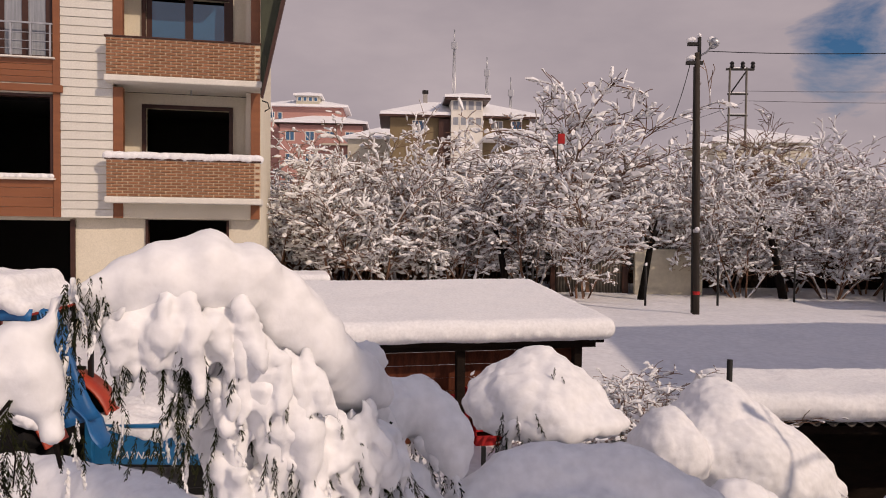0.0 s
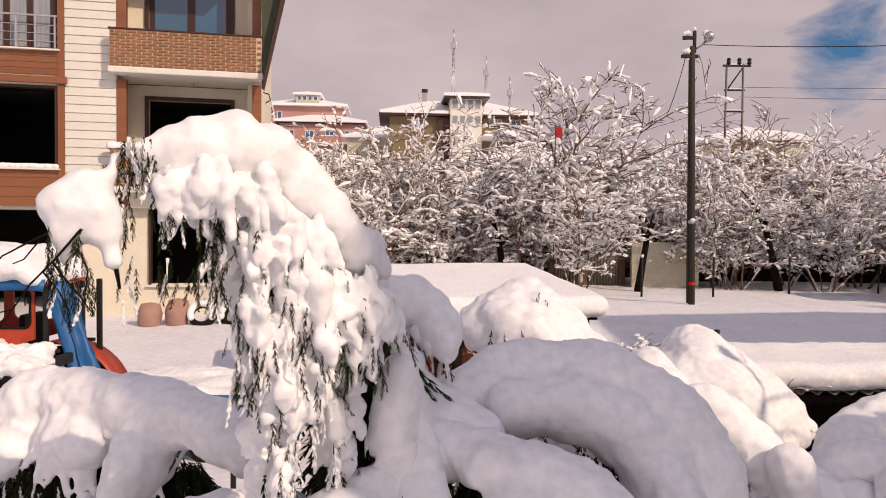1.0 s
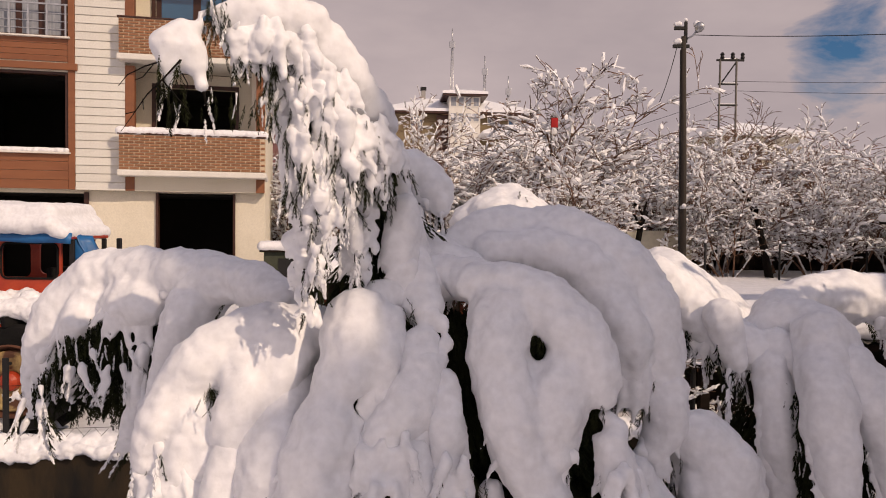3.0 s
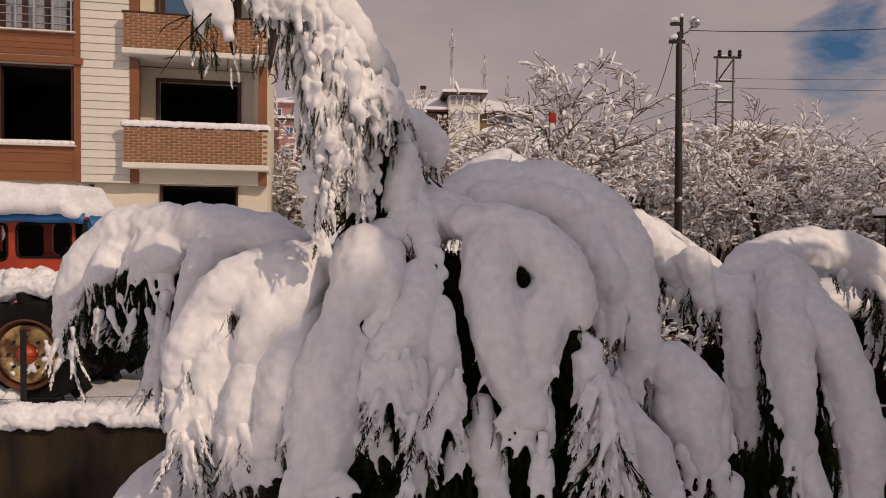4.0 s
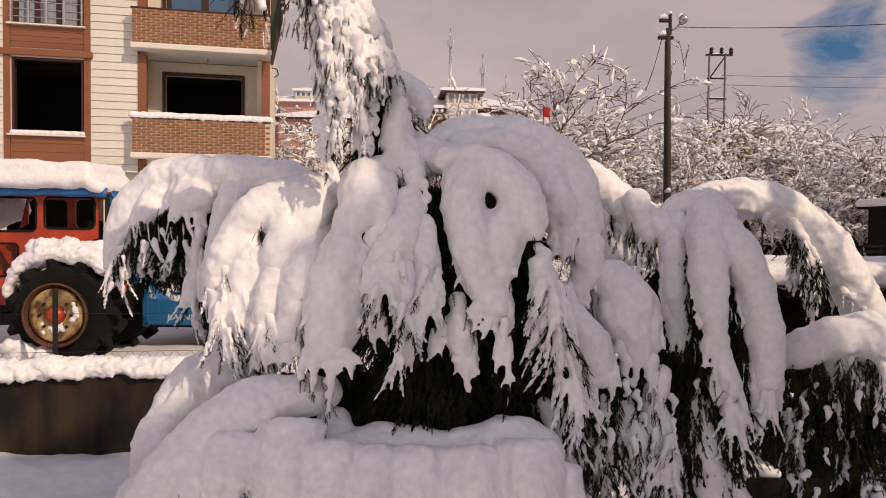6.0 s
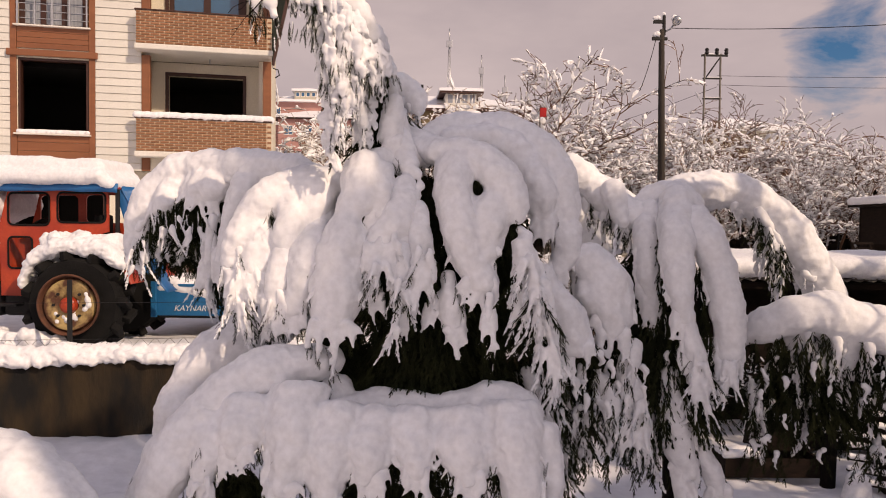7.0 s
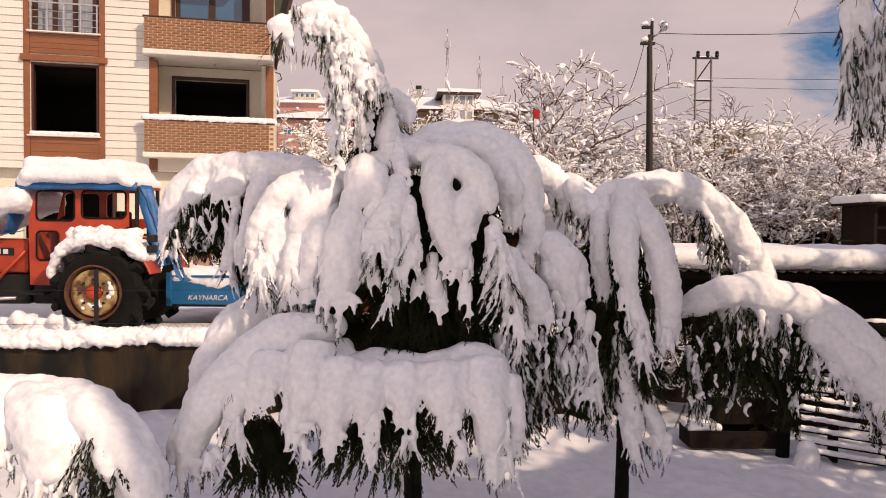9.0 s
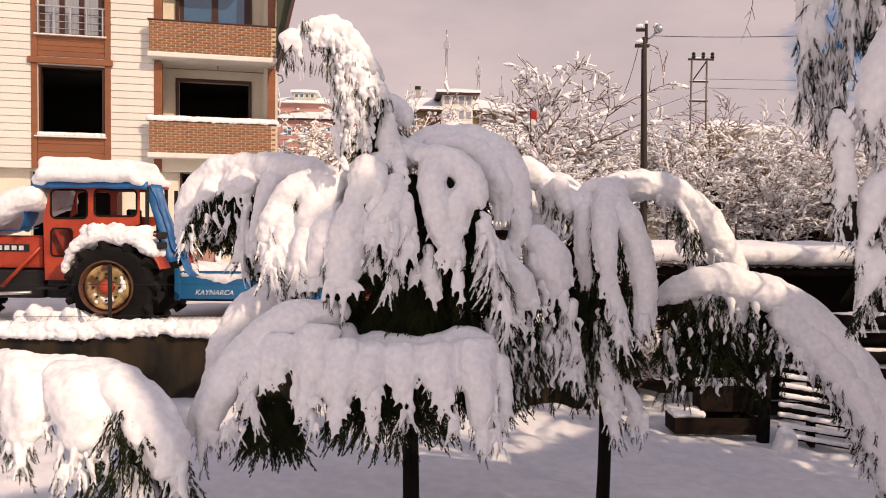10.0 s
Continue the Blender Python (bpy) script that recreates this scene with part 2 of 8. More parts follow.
def spline(pts, step):
    """Points of a smooth line through pts (tuples of any length), about step apart."""
    P = [np.array(p, float) for p in pts]
    P = [2 * P[0] - P[1], *P, 2 * P[-1] - P[-2]]
    out = []
    for i in range(1, len(P) - 2):
        n = max(1, int(np.linalg.norm((P[i + 1] - P[i])[:3]) / step))
        for k in range(n):
            t = k / n
            out.append(0.5 * (2 * P[i] + (P[i + 1] - P[i - 1]) * t + (2 * P[i - 1] - 5 * P[i] + 4 * P[i + 1] - P[i + 2]) * t * t + (3 * P[i] - P[i - 1] - 3 * P[i + 1] + P[i + 2]) * t ** 3))
    out.append(P[-2])
    return out


def ball_template(level):
    bm = bmesh.new()
    bmesh.ops.create_icosphere(bm, subdivisions=level, radius=1.0)
    bm.verts.index_update()
    v = np.array([tuple(q.co) for q in bm.verts])
    f = np.array([[q.index for q in w.verts] for w in bm.faces])
    bm.free()
    return v, f


BALL1, BALL2, BALL3 = ball_template(1), ball_template(2), ball_template(3)


def mesh_arrays(name, V, F, mat, parent=None, label="", smooth=True):
    me = bpy.data.meshes.new(name)
    me.vertices.add(len(V))
    me.vertices.foreach_set("co", np.asarray(V, np.float32).ravel())
    k = F.shape[1]
    me.loops.add(F.size)
    me.loops.foreach_set("vertex_index", np.asarray(F, np.int32).ravel())
    me.polygons.add(len(F))
    me.polygons.foreach_set("loop_start", np.arange(0, F.size, k, dtype=np.int32))
    me.polygons.foreach_set("use_smooth", np.full(len(F), smooth))
    me.update(calc_edges=True)
    me.validate()
    me.materials.append(mat)
    ob = new(name, me)
    if parent:
        ob.parent = parent
    if label:
        ob["label"] = label
    return ob


def balls_mesh(name, balls, mat, parent=None, label="", level=2):
    """One mesh of balls (x, y, z, radius)."""
    v, f = BALL2 if level == 2 else BALL1
    B = np.array(balls)
    V = (v[None] * B[:, None, 3:4] + B[:, None, :3]).reshape(-1, 3)
    F = (f[None] + (np.arange(len(B)) * len(v))[:, None, None]).reshape(-1, 3)
    return mesh_arrays(name, V, F, mat, parent, label)


CLOUD = bpy.data.textures.new("lumps", "CLOUDS")
CLOUD.noise_scale, CLOUD.noise_depth = 0.22, 2
CLOUD_MID = bpy.data.textures.new("dents", "CLOUDS")
CLOUD_MID.noise_scale, CLOUD_MID.noise_depth = 0.1, 1
CLOUD_FINE = bpy.data.textures.new("crumbs", "CLOUDS")
CLOUD_FINE.noise_scale, CLOUD_FINE.noise_depth = 0.045, 2


def melt(ob, voxel, smooth=5, lumps=0.03, crumbs=0.008):
    """Flow overlapping balls together into one soft snow body."""
    m = ob.modifiers.new("merge", "REMESH")
    m.mode, m.voxel_size, m.use_smooth_shade = "VOXEL", voxel, True
    s = ob.modifiers.new("soften", "SMOOTH")
    s.factor, s.iterations = 0.5, smooth
    for tex, amount in ((CLOUD, lumps), (CLOUD_MID, 0.45 * lumps), (CLOUD_FINE, crumbs)):
        if amount:
            d = ob.modifiers.new("uneven", "DISPLACE")
            d.texture, d.strength, d.mid_level, d.texture_coords = tex, amount, 0.5, "GLOBAL"
    return ob


# ---- the ground: garden, terrace, field and hill in one sheet ----
def smooth(a, b, x):
    t = min(1.0, max(0.0, (x - a) / (b - a)))
    return t * t * (3 - 2 * t)


def wall_y(x):
    """The line of the retaining wall, which runs askew."""
    return 6.2 + 0.16 * (max(-12, min(3, x)) + 3.14)


def ground_z(x, y):
    garden = -0.22 - 0.045 * max(-5, min(7, x)) + 0.07 * noise.noise((x * 0.7, y * 0.7, 0)) + 0.06 * noise.noise((x * 2.2, y * 2.2, 3)) + 0.035 * noise.noise((x * 5, y * 5, 8))
    garden += 0.12 * math.exp(-((y - wall_y(x) + 0.3) / 0.5) ** 2) * (1 - smooth(2.2, 3.0, x))
    terrace = 0.86 + 0.35 * smooth(8, 17, y) + 0.14 * smooth(17, 22, y) + 0.05 * noise.noise((x * 0.5, y * 0.5, 7)) + 0.02 * noise.noise((x * 2.1, y * 2.1, 5))
    terrace += 0.06 * noise.noise((x * 0.25, y * 0.9, 9)) * smooth(10, 14, y)
    edge = wall_y(x) + 0.1 + 1.7 * smooth(2.75, 2.95, x)
    z = garden + (terrace - garden) * smooth(edge, edge + 0.12, y)
    hill = 7.5 * smooth(30, 95, y) + 12 * smooth(90, 260, y)
    return z + hill + 0.4 * smooth(30, 60, y) * noise.noise((x * 0.06, y * 0.06, 1))


def steps(dense0, dense1, dense, far0, far1, grow=1.22):
    inner = list(np.arange(dense0, dense1, dense))
    lo, hi, s = [], [], dense
    p = dense0
    while p > far0:
        s *= grow
        p -= s
        lo.append(p)
    s, p = dense, inner[-1]
    while p < far1:
        s *= grow
        p += s
        hi.append(p)
    return lo[::-1] + inner + hi


gx, gy = steps(-9, 11, 0.11, -700, 700), steps(-5, 11, 0.09, -300, 900, 1.12)
gv = [(x, y, ground_z(x, y)) for y in gy for x in gx]
nx = len(gx)
gf = [(j * nx + i, j * nx + i + 1, (j + 1) * nx + i + 1, (j + 1) * nx + i) for j in range(len(gy) - 1) for i in range(nx - 1)]
ground = mesh_object("ground", gv, gf, SNOW_OLD, smooth=True)
tagged(ground, "deep untouched snow over garden, yard, field and hillside", "snow ground", kind="structure")

# ---- retaining wall under the terrace ----
WALL = pose(-3.14, 6.2, 0, 0, 0, math.degrees(math.atan(0.16)))
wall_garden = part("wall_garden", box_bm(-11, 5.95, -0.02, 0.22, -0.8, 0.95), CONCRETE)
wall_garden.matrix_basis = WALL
tagged(wall_garden, "stained concrete retaining wall below the yard, its shade deepened in the colour", "wall", kind="structure")
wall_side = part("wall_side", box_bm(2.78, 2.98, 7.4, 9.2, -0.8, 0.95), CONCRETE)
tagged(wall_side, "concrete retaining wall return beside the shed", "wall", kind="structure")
cap = [(x, wall_y(x) + 0.06 + 0.05 * math.sin(x * 3.1), 0.99 + 0.04 * noise.noise((x * 2, 0, 0)), 0.13 + 0.03 * noise.noise((x * 3, 4, 0))) for x in np.arange(-9.5, 2.8, 0.06)]
cap += [(x, wall_y(x) - 0.07 + 0.03 * random.random(), 0.93 + 0.05 * random.random(), 0.05 + 0.03 * random.random()) for x in np.arange(-9.5, 2.8, 0.05)]
ridge = melt(balls_mesh("snow_ridge", cap, SNOW), 0.02, 2, 0.08, 0.035)
tagged(ridge, "ridge of crumbly snow along the wall top", "snow", kind="stuff")


def fence_post(x, y, z, h):
    t = thing("fence_post", pose(x, y, z), "thin black iron fence post standing in the wall top", "fence post", "fence posts on the wall")
    part("post", box_bm(-0.022, 0.022, -0.022, 0.022, 0, h, 0.004), IRON, t)
    return t


first_post = fence_post(-4.14, 6.1, 0.95, 0.92)
for px in (-6.4, -1.9, 0.4, 2.5):
    copy_thing(first_post, pose(px, wall_y(px) + 0.06, 0.95))
mesh_v, mesh_f = [], []
for px in np.arange(-6.4, 2.5, 0.16):
    for s in (1, -1):
        v, f = tube([(px, wall_y(px) + 0.05, 1.0), (px + s * 0.16, wall_y(px) + 0.05, 1.17)], 0.002, 3)
        mesh_f += [[q + len(mesh_v) for q in w] for w in f]
        mesh_v += v
for z in (1.17, 1.6):
    v, f = tube([(-6.4, wall_y(-6.4) + 0.05, z), (2.5, wall_y(2.5) + 0.05, z)], 0.003, 3)
    mesh_f += [[q + len(mesh_v) for q in w] for w in f]
    mesh_v += v
wires = mesh_object("chain_link_fence", mesh_v, mesh_f, IRON)
tagged(wires, "sagging wire mesh half buried in snow", "wire fence", kind="stuff")

# ---- apartment building ----
B_POSE = pose(-8.3, 18.0, 0, 0, 0, 12)
block = thing("apartment_building", B_POSE, "cream apartment building with brown panels and brick balconies", "apartment building")


def wall_with_holes(name, x0, x1, z0, z1, y0, y1, holes, mat, parent, label=""):
    """A wall slab with rectangular openings (x0, x1, z0, z1) right through it."""
    bm = bmesh.new()
    xs = sorted({x0, x1, *[h[0] for h in holes], *[h[1] for h in holes]})
    zs = sorted({z0, z1, *[h[2] for h in holes], *[h[3] for h in holes]})
    for a, b in zip(xs, xs[1:]):
        for c, d in zip(zs, zs[1:]):
            if not any(h[0] <= (a + b) / 2 <= h[1] and h[2] <= (c + d) / 2 <= h[3] for h in holes):
                box_bm(a, b, y0, y1, c, d, 0, bm)
    bmesh.ops.remove_doubles(bm, verts=bm.verts, dist=1e-4)
    return part(name, bm, mat, parent, label)


SIDE_Y = 0.4
GZ = 1.0
upper_holes = [(-3.08, -1.27, 5.0, 7.05), (-3.08, -1.27, 7.95, 10.05), (-7.6, -5.8, 5.0, 7.05), (-7.6, -5.8, 7.95, 10.05), (0.1, 3.67, 4.4, 11.2)]
wall_with_holes("wall", -9.0, 3.67, 4.03, 11.2, SIDE_Y, SIDE_Y + 0.25, upper_holes, PLASTER, block)
wall_with_holes("wall", -9.0, 3.67, GZ, 4.03, SIDE_Y + 0.3, SIDE_Y + 0.55, [(0.86, 2.82, 2.05, 4.0), (-3.4, -0.96, GZ, 3.95)], PLASTER, block, "cream plastered ground floor wall")
part("wall", box_bm(3.42, 3.67, SIDE_Y + 0.56, 12, GZ, 11.2), PLASTER, block)
part("wall", box_bm(-9.0, 3.4, 11.7, 12, GZ, 11.2), PLASTER, block)
part("wall", box_bm(-9.0, -8.75, SIDE_Y + 0.6, 11.6, GZ, 11.2), PLASTER, block)
# slabs and inner walls carry the rooms' shade in their colour
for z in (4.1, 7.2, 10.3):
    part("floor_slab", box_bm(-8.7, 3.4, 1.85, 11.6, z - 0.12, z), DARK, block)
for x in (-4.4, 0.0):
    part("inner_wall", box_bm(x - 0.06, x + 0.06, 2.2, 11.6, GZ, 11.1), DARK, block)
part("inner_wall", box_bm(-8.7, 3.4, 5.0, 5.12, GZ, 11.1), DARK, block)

# recessed loggias behind the balconies
for z0, opening in ((4.45, (0.66, 2.8, 4.75, 6.98)), (7.42, (0.66, 2.8, 8.0, 9.95))):
    wall_with_holes("loggia_wall", 0.1, 3.42, z0, z0 + 2.925, 1.62, 1.8, [opening], PLASTER, block)
    part("loggia_side", box_bm(0.0, 0.12, SIDE_Y + 0.26, 1.6, z0, z0 + 2.9), PLASTER, block)
    part("loggia_side", box_bm(3.3, 3.415, SIDE_Y + 0.26, 1.6, z0, z0 + 2.9), PLASTER, block)
    f = part("opening_frame", box_bm(opening[0] - 0.1, opening[0], 1.56, 1.64, opening[2], opening[3] + 0.1), DARKBROWN, block, "dark brown frame")
    part("opening_frame", box_bm(opening[1], opening[1] + 0.1, 1.56, 1.64, opening[2], opening[3] + 0.1), DARKBROWN, block, "dark brown frame")
    part("opening_frame", box_bm(opening[0], opening[1], 1.56, 1.64, opening[3], opening[3] + 0.1), DARKBROWN, block, "dark brown frame")
win = part("window", box_bm(0.66, 2.8, 1.70, 1.76, 8.0, 8.06), DARKBROWN, block, "dark brown two-leaf window")
part("mullion", box_bm(1.65, 1.85, 1.68, 1.77, 8.06, 9.95), DARKBROWN, win)
for a, b in ((0.8, 1.65), (1.85, 2.66)):
    part("pane", box_bm(a, b, 1.71, 1.73, 8.06, 9.85), GLASS, win, "dark reflecting glass")
for a in (0.66, 2.66):
    part("stile", box_bm(a, a + 0.14, 1.69, 1.765, 8.06, 9.95), DARKBROWN, win)

# brown posts and panels
for x in (0.1, 3.43):
    for z0, z1 in ((4.03, 4.4), (5.5, 7.3), (8.4, 11.1)):
        part("pilaster", box_bm(x, x + 0.23, SIDE_Y - 0.03, SIDE_Y + 0.2, z0, z1, 0.01), BROWN, block, "brown ribbed pilaster")
for x0 in (-3.26, -7.78):
    x1 = x0 + 2.15
    for x in (x0, x1 - 0.16):
        part("trim_board", box_bm(x, x + 0.16, SIDE_Y - 0.05, SIDE_Y - 0.003, 4.03, 11.1, 0.006), BROWN, block)
    for z0, z1 in ((4.03, 4.98), (7.3, 7.9), (10.2, 11.1)):
        n = 4
        for k in range(n):
            a, b = z0 + (z1 - z0) * k / n, z0 + (z1 - z0) * (k + 1) / n
            part("panel_board", box_bm(x0 + 0.165, x1 - 0.165, SIDE_Y - 0.03, SIDE_Y - 0.003, a + 0.008, b, 0.005), BROWN, block)
    for a in (x0 + 0.181, x1 - 0.241):
        part("window_frame", box_bm(a, a + 0.06, SIDE_Y + 0.01, SIDE_Y + 0.24, 5.005, 7.04), DARKBROWN, block, "dark brown empty window frame")
    part("window_frame", box_bm(x0 + 0.245, x1 - 0.245, SIDE_Y + 0.01, SIDE_Y + 0.24, 6.98, 7.04), DARKBROWN, block, "dark brown empty window frame")
    part("lintel", box_bm(x0 - 0.08, x1 + 0.08, SIDE_Y - 0.12, SIDE_Y - 0.052, 7.08, 7.26, 0.02), BROWN, block, "brown moulded cornice")
    for z in (4.98, 7.93):
        part("sill", box_bm(x0 + 0.1, x1 - 0.1, SIDE_Y - 0.15, SIDE_Y + 0.1, z - 0.04, z, 0.005), WHITE, block)
    rail = part("railing", box_bm(x0 + 0.15, x1 - 0.15, SIDE_Y - 0.1, SIDE_Y - 0.06, 8.72, 8.76), STEEL, block, "pale metal railing")
    for z in (8.1, 8.3, 8.5):
        part("rail", box_bm(x0 + 0.15, x1 - 0.15, SIDE_Y - 0.09, SIDE_Y - 0.07, z, z + 0.015), STEEL, rail)
    for k in range(5):
        x = x0 + 0.2 + (x1 - x0 - 0.4) * k / 4
        part("baluster", box_bm(x - 0.02, x + 0.02, SIDE_Y - 0.1, SIDE_Y - 0.06, 7.95, 8.72), STEEL, rail)
    door = part("balcony_door", box_bm(x0 + 0.18, x1 - 0.18, SIDE_Y + 0.1, SIDE_Y + 0.14, 7.95, 8.0), DARKBROWN, block, "brown framed balcony door")
    for k in range(4):
        x = x0 + 0.2 + (x1 - x0 - 0.55) * k / 3
        part("stile", box_bm(x, x + 0.14, SIDE_Y + 0.09, SIDE_Y + 0.15, 8.0, 10.05), DARKBROWN, door)
        if k < 3:
            part("curtain", box_bm(x + 0.14, x + 0.54, SIDE_Y + 0.115, SIDE_Y + 0.13, 8.0, 10.0), CURTAIN, door, "net curtain behind glass")
    sn = [(x, SIDE_Y - 0.04 + 0.05 * random.random(), 5.03, 0.075) for x in np.arange(x0 + 0.2, x1 - 0.15, 0.05)]
    tagged(melt(balls_mesh("sill_snow", sn, SNOW), 0.025, 3, 0.02, 0), "strip of snow on a window sill", "snow").matrix_basis = B_POSE

# horizontal siding boards, each a part of the wall
siding = [o for o in block.children if o.name == "wall"][0]
PITCH = 0.215
board_meshes = {}


def siding_board(x0, x1, z):
    key = round(x1 - x0, 2)
    if key not in board_meshes:
        bm = bmesh.new()
        prof = [(-0.004, 0.0), (-0.034, 0.0), (-0.034, 0.018), (-0.012, PITCH - 0.012), (-0.004, PITCH - 0.012)]
        ends = [[bm.verts.new((x, y, z)) for y, z in prof] for x in (0, x1 - x0)]
        for k in range(5):
            bm.faces.new((ends[0][k], ends[0][(k + 1) % 5], ends[1][(k + 1) % 5], ends[1][k]))
        bm.faces.new(ends[0]), bm.faces.new(ends[1][::-1])
        bmesh.ops.recalc_face_normals(bm, faces=bm.faces)
        me = bpy.data.meshes.new("siding_board")
        bm.to_mesh(me)
        bm.free()
        me.materials.append(SIDING)
        board_meshes[key] = me
    ob = new("siding_board", board_meshes[key])
    ob.parent = siding
    ob.location = (x0, SIDE_Y, z)


for k in range(33):
    for a, b in ((-1.105, 0.095), (-5.62, -3.27), (-8.98, -7.79)):
        siding_board(a, b, 4.03 + k * PITCH)

# balconies with brick parapets
brick_mesh = bpy.data.meshes.new("brick")
bb = box_bm(0, 0.222, 0, 0.03, 0, 0.05, 0.004)
bb.to_mesh(brick_mesh)
bb.free()
brick_mesh.materials.append(BRICK)
half_mesh = bpy.data.meshes.new("brick")
bb = box_bm(0, 0.096, 0, 0.03, 0, 0.05, 0.004)
bb.to_mesh(half_mesh)
bb.free()
half_mesh.materials.append(BRICK)
for z0, rows in ((4.40, 12), (7.38, 12)):
    balcony = part("balcony", box_bm(-0.03, 3.72, -0.03, 1.58, z0, z0 + 0.16, 0.03), WHITE, block, "white balcony slab with brick parapet")
    part("parapet", box_bm(0.02, 3.68, 0.012, 0.15, z0 + 0.165, z0 + 1.07), MORTAR, balcony)
    part("parapet_side", box_bm(0.02, 0.15, 0.155, SIDE_Y - 0.01, z0 + 0.165, z0 + 1.07), MORTAR, balcony)
    part("parapet_side", box_bm(3.55, 3.68, 0.155, SIDE_Y - 0.01, z0 + 0.165, z0 + 1.07), MORTAR, balcony)
    part("coping", box_bm(-0.02, 3.71, -0.02, 0.17, z0 + 1.072, z0 + 1.115, 0.01), DARKBROWN, balcony, "dark brown metal coping")
    for r in range(rows):
        z = z0 + 0.175 + r * 0.0748
        x = 0.03
        odd = r % 2
        while x < 3.66:
            long = not (odd and x < 0.05) and x + 0.232 < 3.675
            ob = new("brick", brick_mesh if long else half_mesh)
            ob.parent = balcony
            ob.location = (x, -0.012, z)
            x += (0.232 if long else 0.106) + 0.021
            if not long and x > 3.5:
                break
sn = [(x, 0.06 + 0.03 * random.random(), 5.55 + 0.02 * random.random(), 0.12) for x in np.arange(0.03, 3.68, 0.07)]
tagged(melt(balls_mesh("parapet_snow", sn, SNOW), 0.03, 4, 0.02, 0), "long roll of snow on a balcony parapet", "snow").matrix_basis = B_POSE
# ground floor window and door frames
part("window_frame", box_bm(0.81, 0.87, SIDE_Y + 0.24, SIDE_Y + 0.5, 2.03, 4.0), DARKBROWN, block, "dark brown window surround")
part("window_frame", box_bm(2.81, 2.87, SIDE_Y + 0.24, SIDE_Y + 0.5, 2.03, 4.0), DARKBROWN, block, "dark brown window surround")
part("window_sill", box_bm(0.75, 2.93, SIDE_Y + 0.2, SIDE_Y + 0.5, 1.98, 2.03), WHITE, block)
part("door_frame", box_bm(-0.97, -0.86, SIDE_Y + 0.24, SIDE_Y + 0.5, GZ, 3.98), DARKBROWN, block, "dark brown door frame")
# roof edge sloping over the gable side
bm = bmesh.new()
prof = [(3.70, 7.12), (4.50, 11.0), (4.62, 11.0), (3.76, 7.08)]
front = [bm.verts.new((x, -0.35, z)) for x, z in prof]
back = [bm.verts.new((x, -0.1, z)) for x, z in prof]
for k in range(4):
    bm.faces.new((front[k], front[(k + 1) % 4], back[(k + 1) % 4], back[k]))
bm.faces.new(front), bm.faces.new(back[::-1])
part("gable_fascia", bm, DARKBROWN, block, "dark steep roof edge")
# upright triangle whose dark colour paints in the soffit's shade
bm = bmesh.new()
tri = [(3.685, 7.16), (4.48, 11.0), (3.685, 11.0)]
f0 = [bm.verts.new((x, 0.02, z)) for x, z in tri]
f1 = [bm.verts.new((x, 0.08, z)) for x, z in tri]
bm.faces.new(f0), bm.faces.new(f1[::-1])
for k in range(3):
    bm.faces.new((f0[k], f0[(k + 1) % 3], f1[(k + 1) % 3], f1[k]))
part("gable_panel", bm, HUT_AND_SOFFIT, block, "flat dark panel standing for the shaded soffit under the roof edge")
part("roof", box_bm(-9.3, 3.66, -0.4, 12.3, 11.2, 11.5), DARKBROWN, block)
tube_object("hook", [B_POSE.inverted() @ (B_POSE @ Vector(p)) for p in ((3.72, 0.3, 7.1), (3.86, 0.25, 7.05), (3.9, 0.25, 6.9), (3.78, 0.25, 6.82))], 0.018, IRON, block)
part("lamp_stub", lathe_bm([(0.02, 7.25), (0.025, 7.38)], 8), STEEL, block).location = (1.9, 0.9, 0)

# ---- yard: tyres, drums, bin by the house ----
pile = thing("tyre_pile", pose(-5.4, 17.4, 0), "two old car tyres lying in the snow by the wall", "tyres")
for x, y, rz in ((-5.75, 17.3, 10), (-5.05, 17.45, -14)):
    bm = bmesh.new()
    prof = [(0.20, -0.08), (0.30, -0.1), (0.33, -0.05), (0.33, 0.05), (0.30, 0.1), (0.20, 0.08)]
    rings = [[bm.verts.new((r * math.cos(w), r * math.sin(w), h)) for w in np.arange(20) * math.pi / 10] for r, h in prof]
    for a, b in zip(rings, rings[1:] + rings[:1]):
        for k in range(20):
            bm.faces.new((a[k], a[(k + 1) % 20], b[(k + 1) % 20], b[k]))
    tyre = part("tyre", bm, RUBBER, pile, smooth=True)
    tyre.matrix_basis = pose(x + 5.4, y - 17.4, ground_z(x, y) + 0.22, 62, 0, rz)
    sb = [(0.26 * math.cos(w), 0.26 * math.sin(w), 0.10, 0.09) for w in np.arange(-0.4, 3.6, 0.18)]
    melt(balls_mesh("snow", sb, SNOW, tyre, "snow on the tyre"), 0.03, 3, 0.02, 0)
for x, y, h in ((-6.95, 17.1, 0.55), (-6.35, 17.25, 0.62)):
    t = thing("clay_sack", pose(x, y, ground_z(x, y) - 0.05, 0, 3, 20), "reddish clay-coloured sack standing by the wall", "sack", "sacks by the wall")
    bm = lathe_bm([(0.22, 0), (0.27, 0.08), (0.27, h * 0.6), (0.23, h), (0.05, h + 0.04)], 14)
    for v in bm.verts:
        v.co += 0.05 * Vector((noise.noise(v.co * 4), noise.noise(v.co * 4 + Vector((5, 0, 0))), 0))
    part("sack", bm, CLAY, t, smooth=True)

# ---- tractor on the terrace ----
tractor = thing("tractor", pose(0, 0, 0), "old red tractor with a blue tarpaulin, heaped with snow", "tractor")
NEAR, FAR = 7.38, 8.2


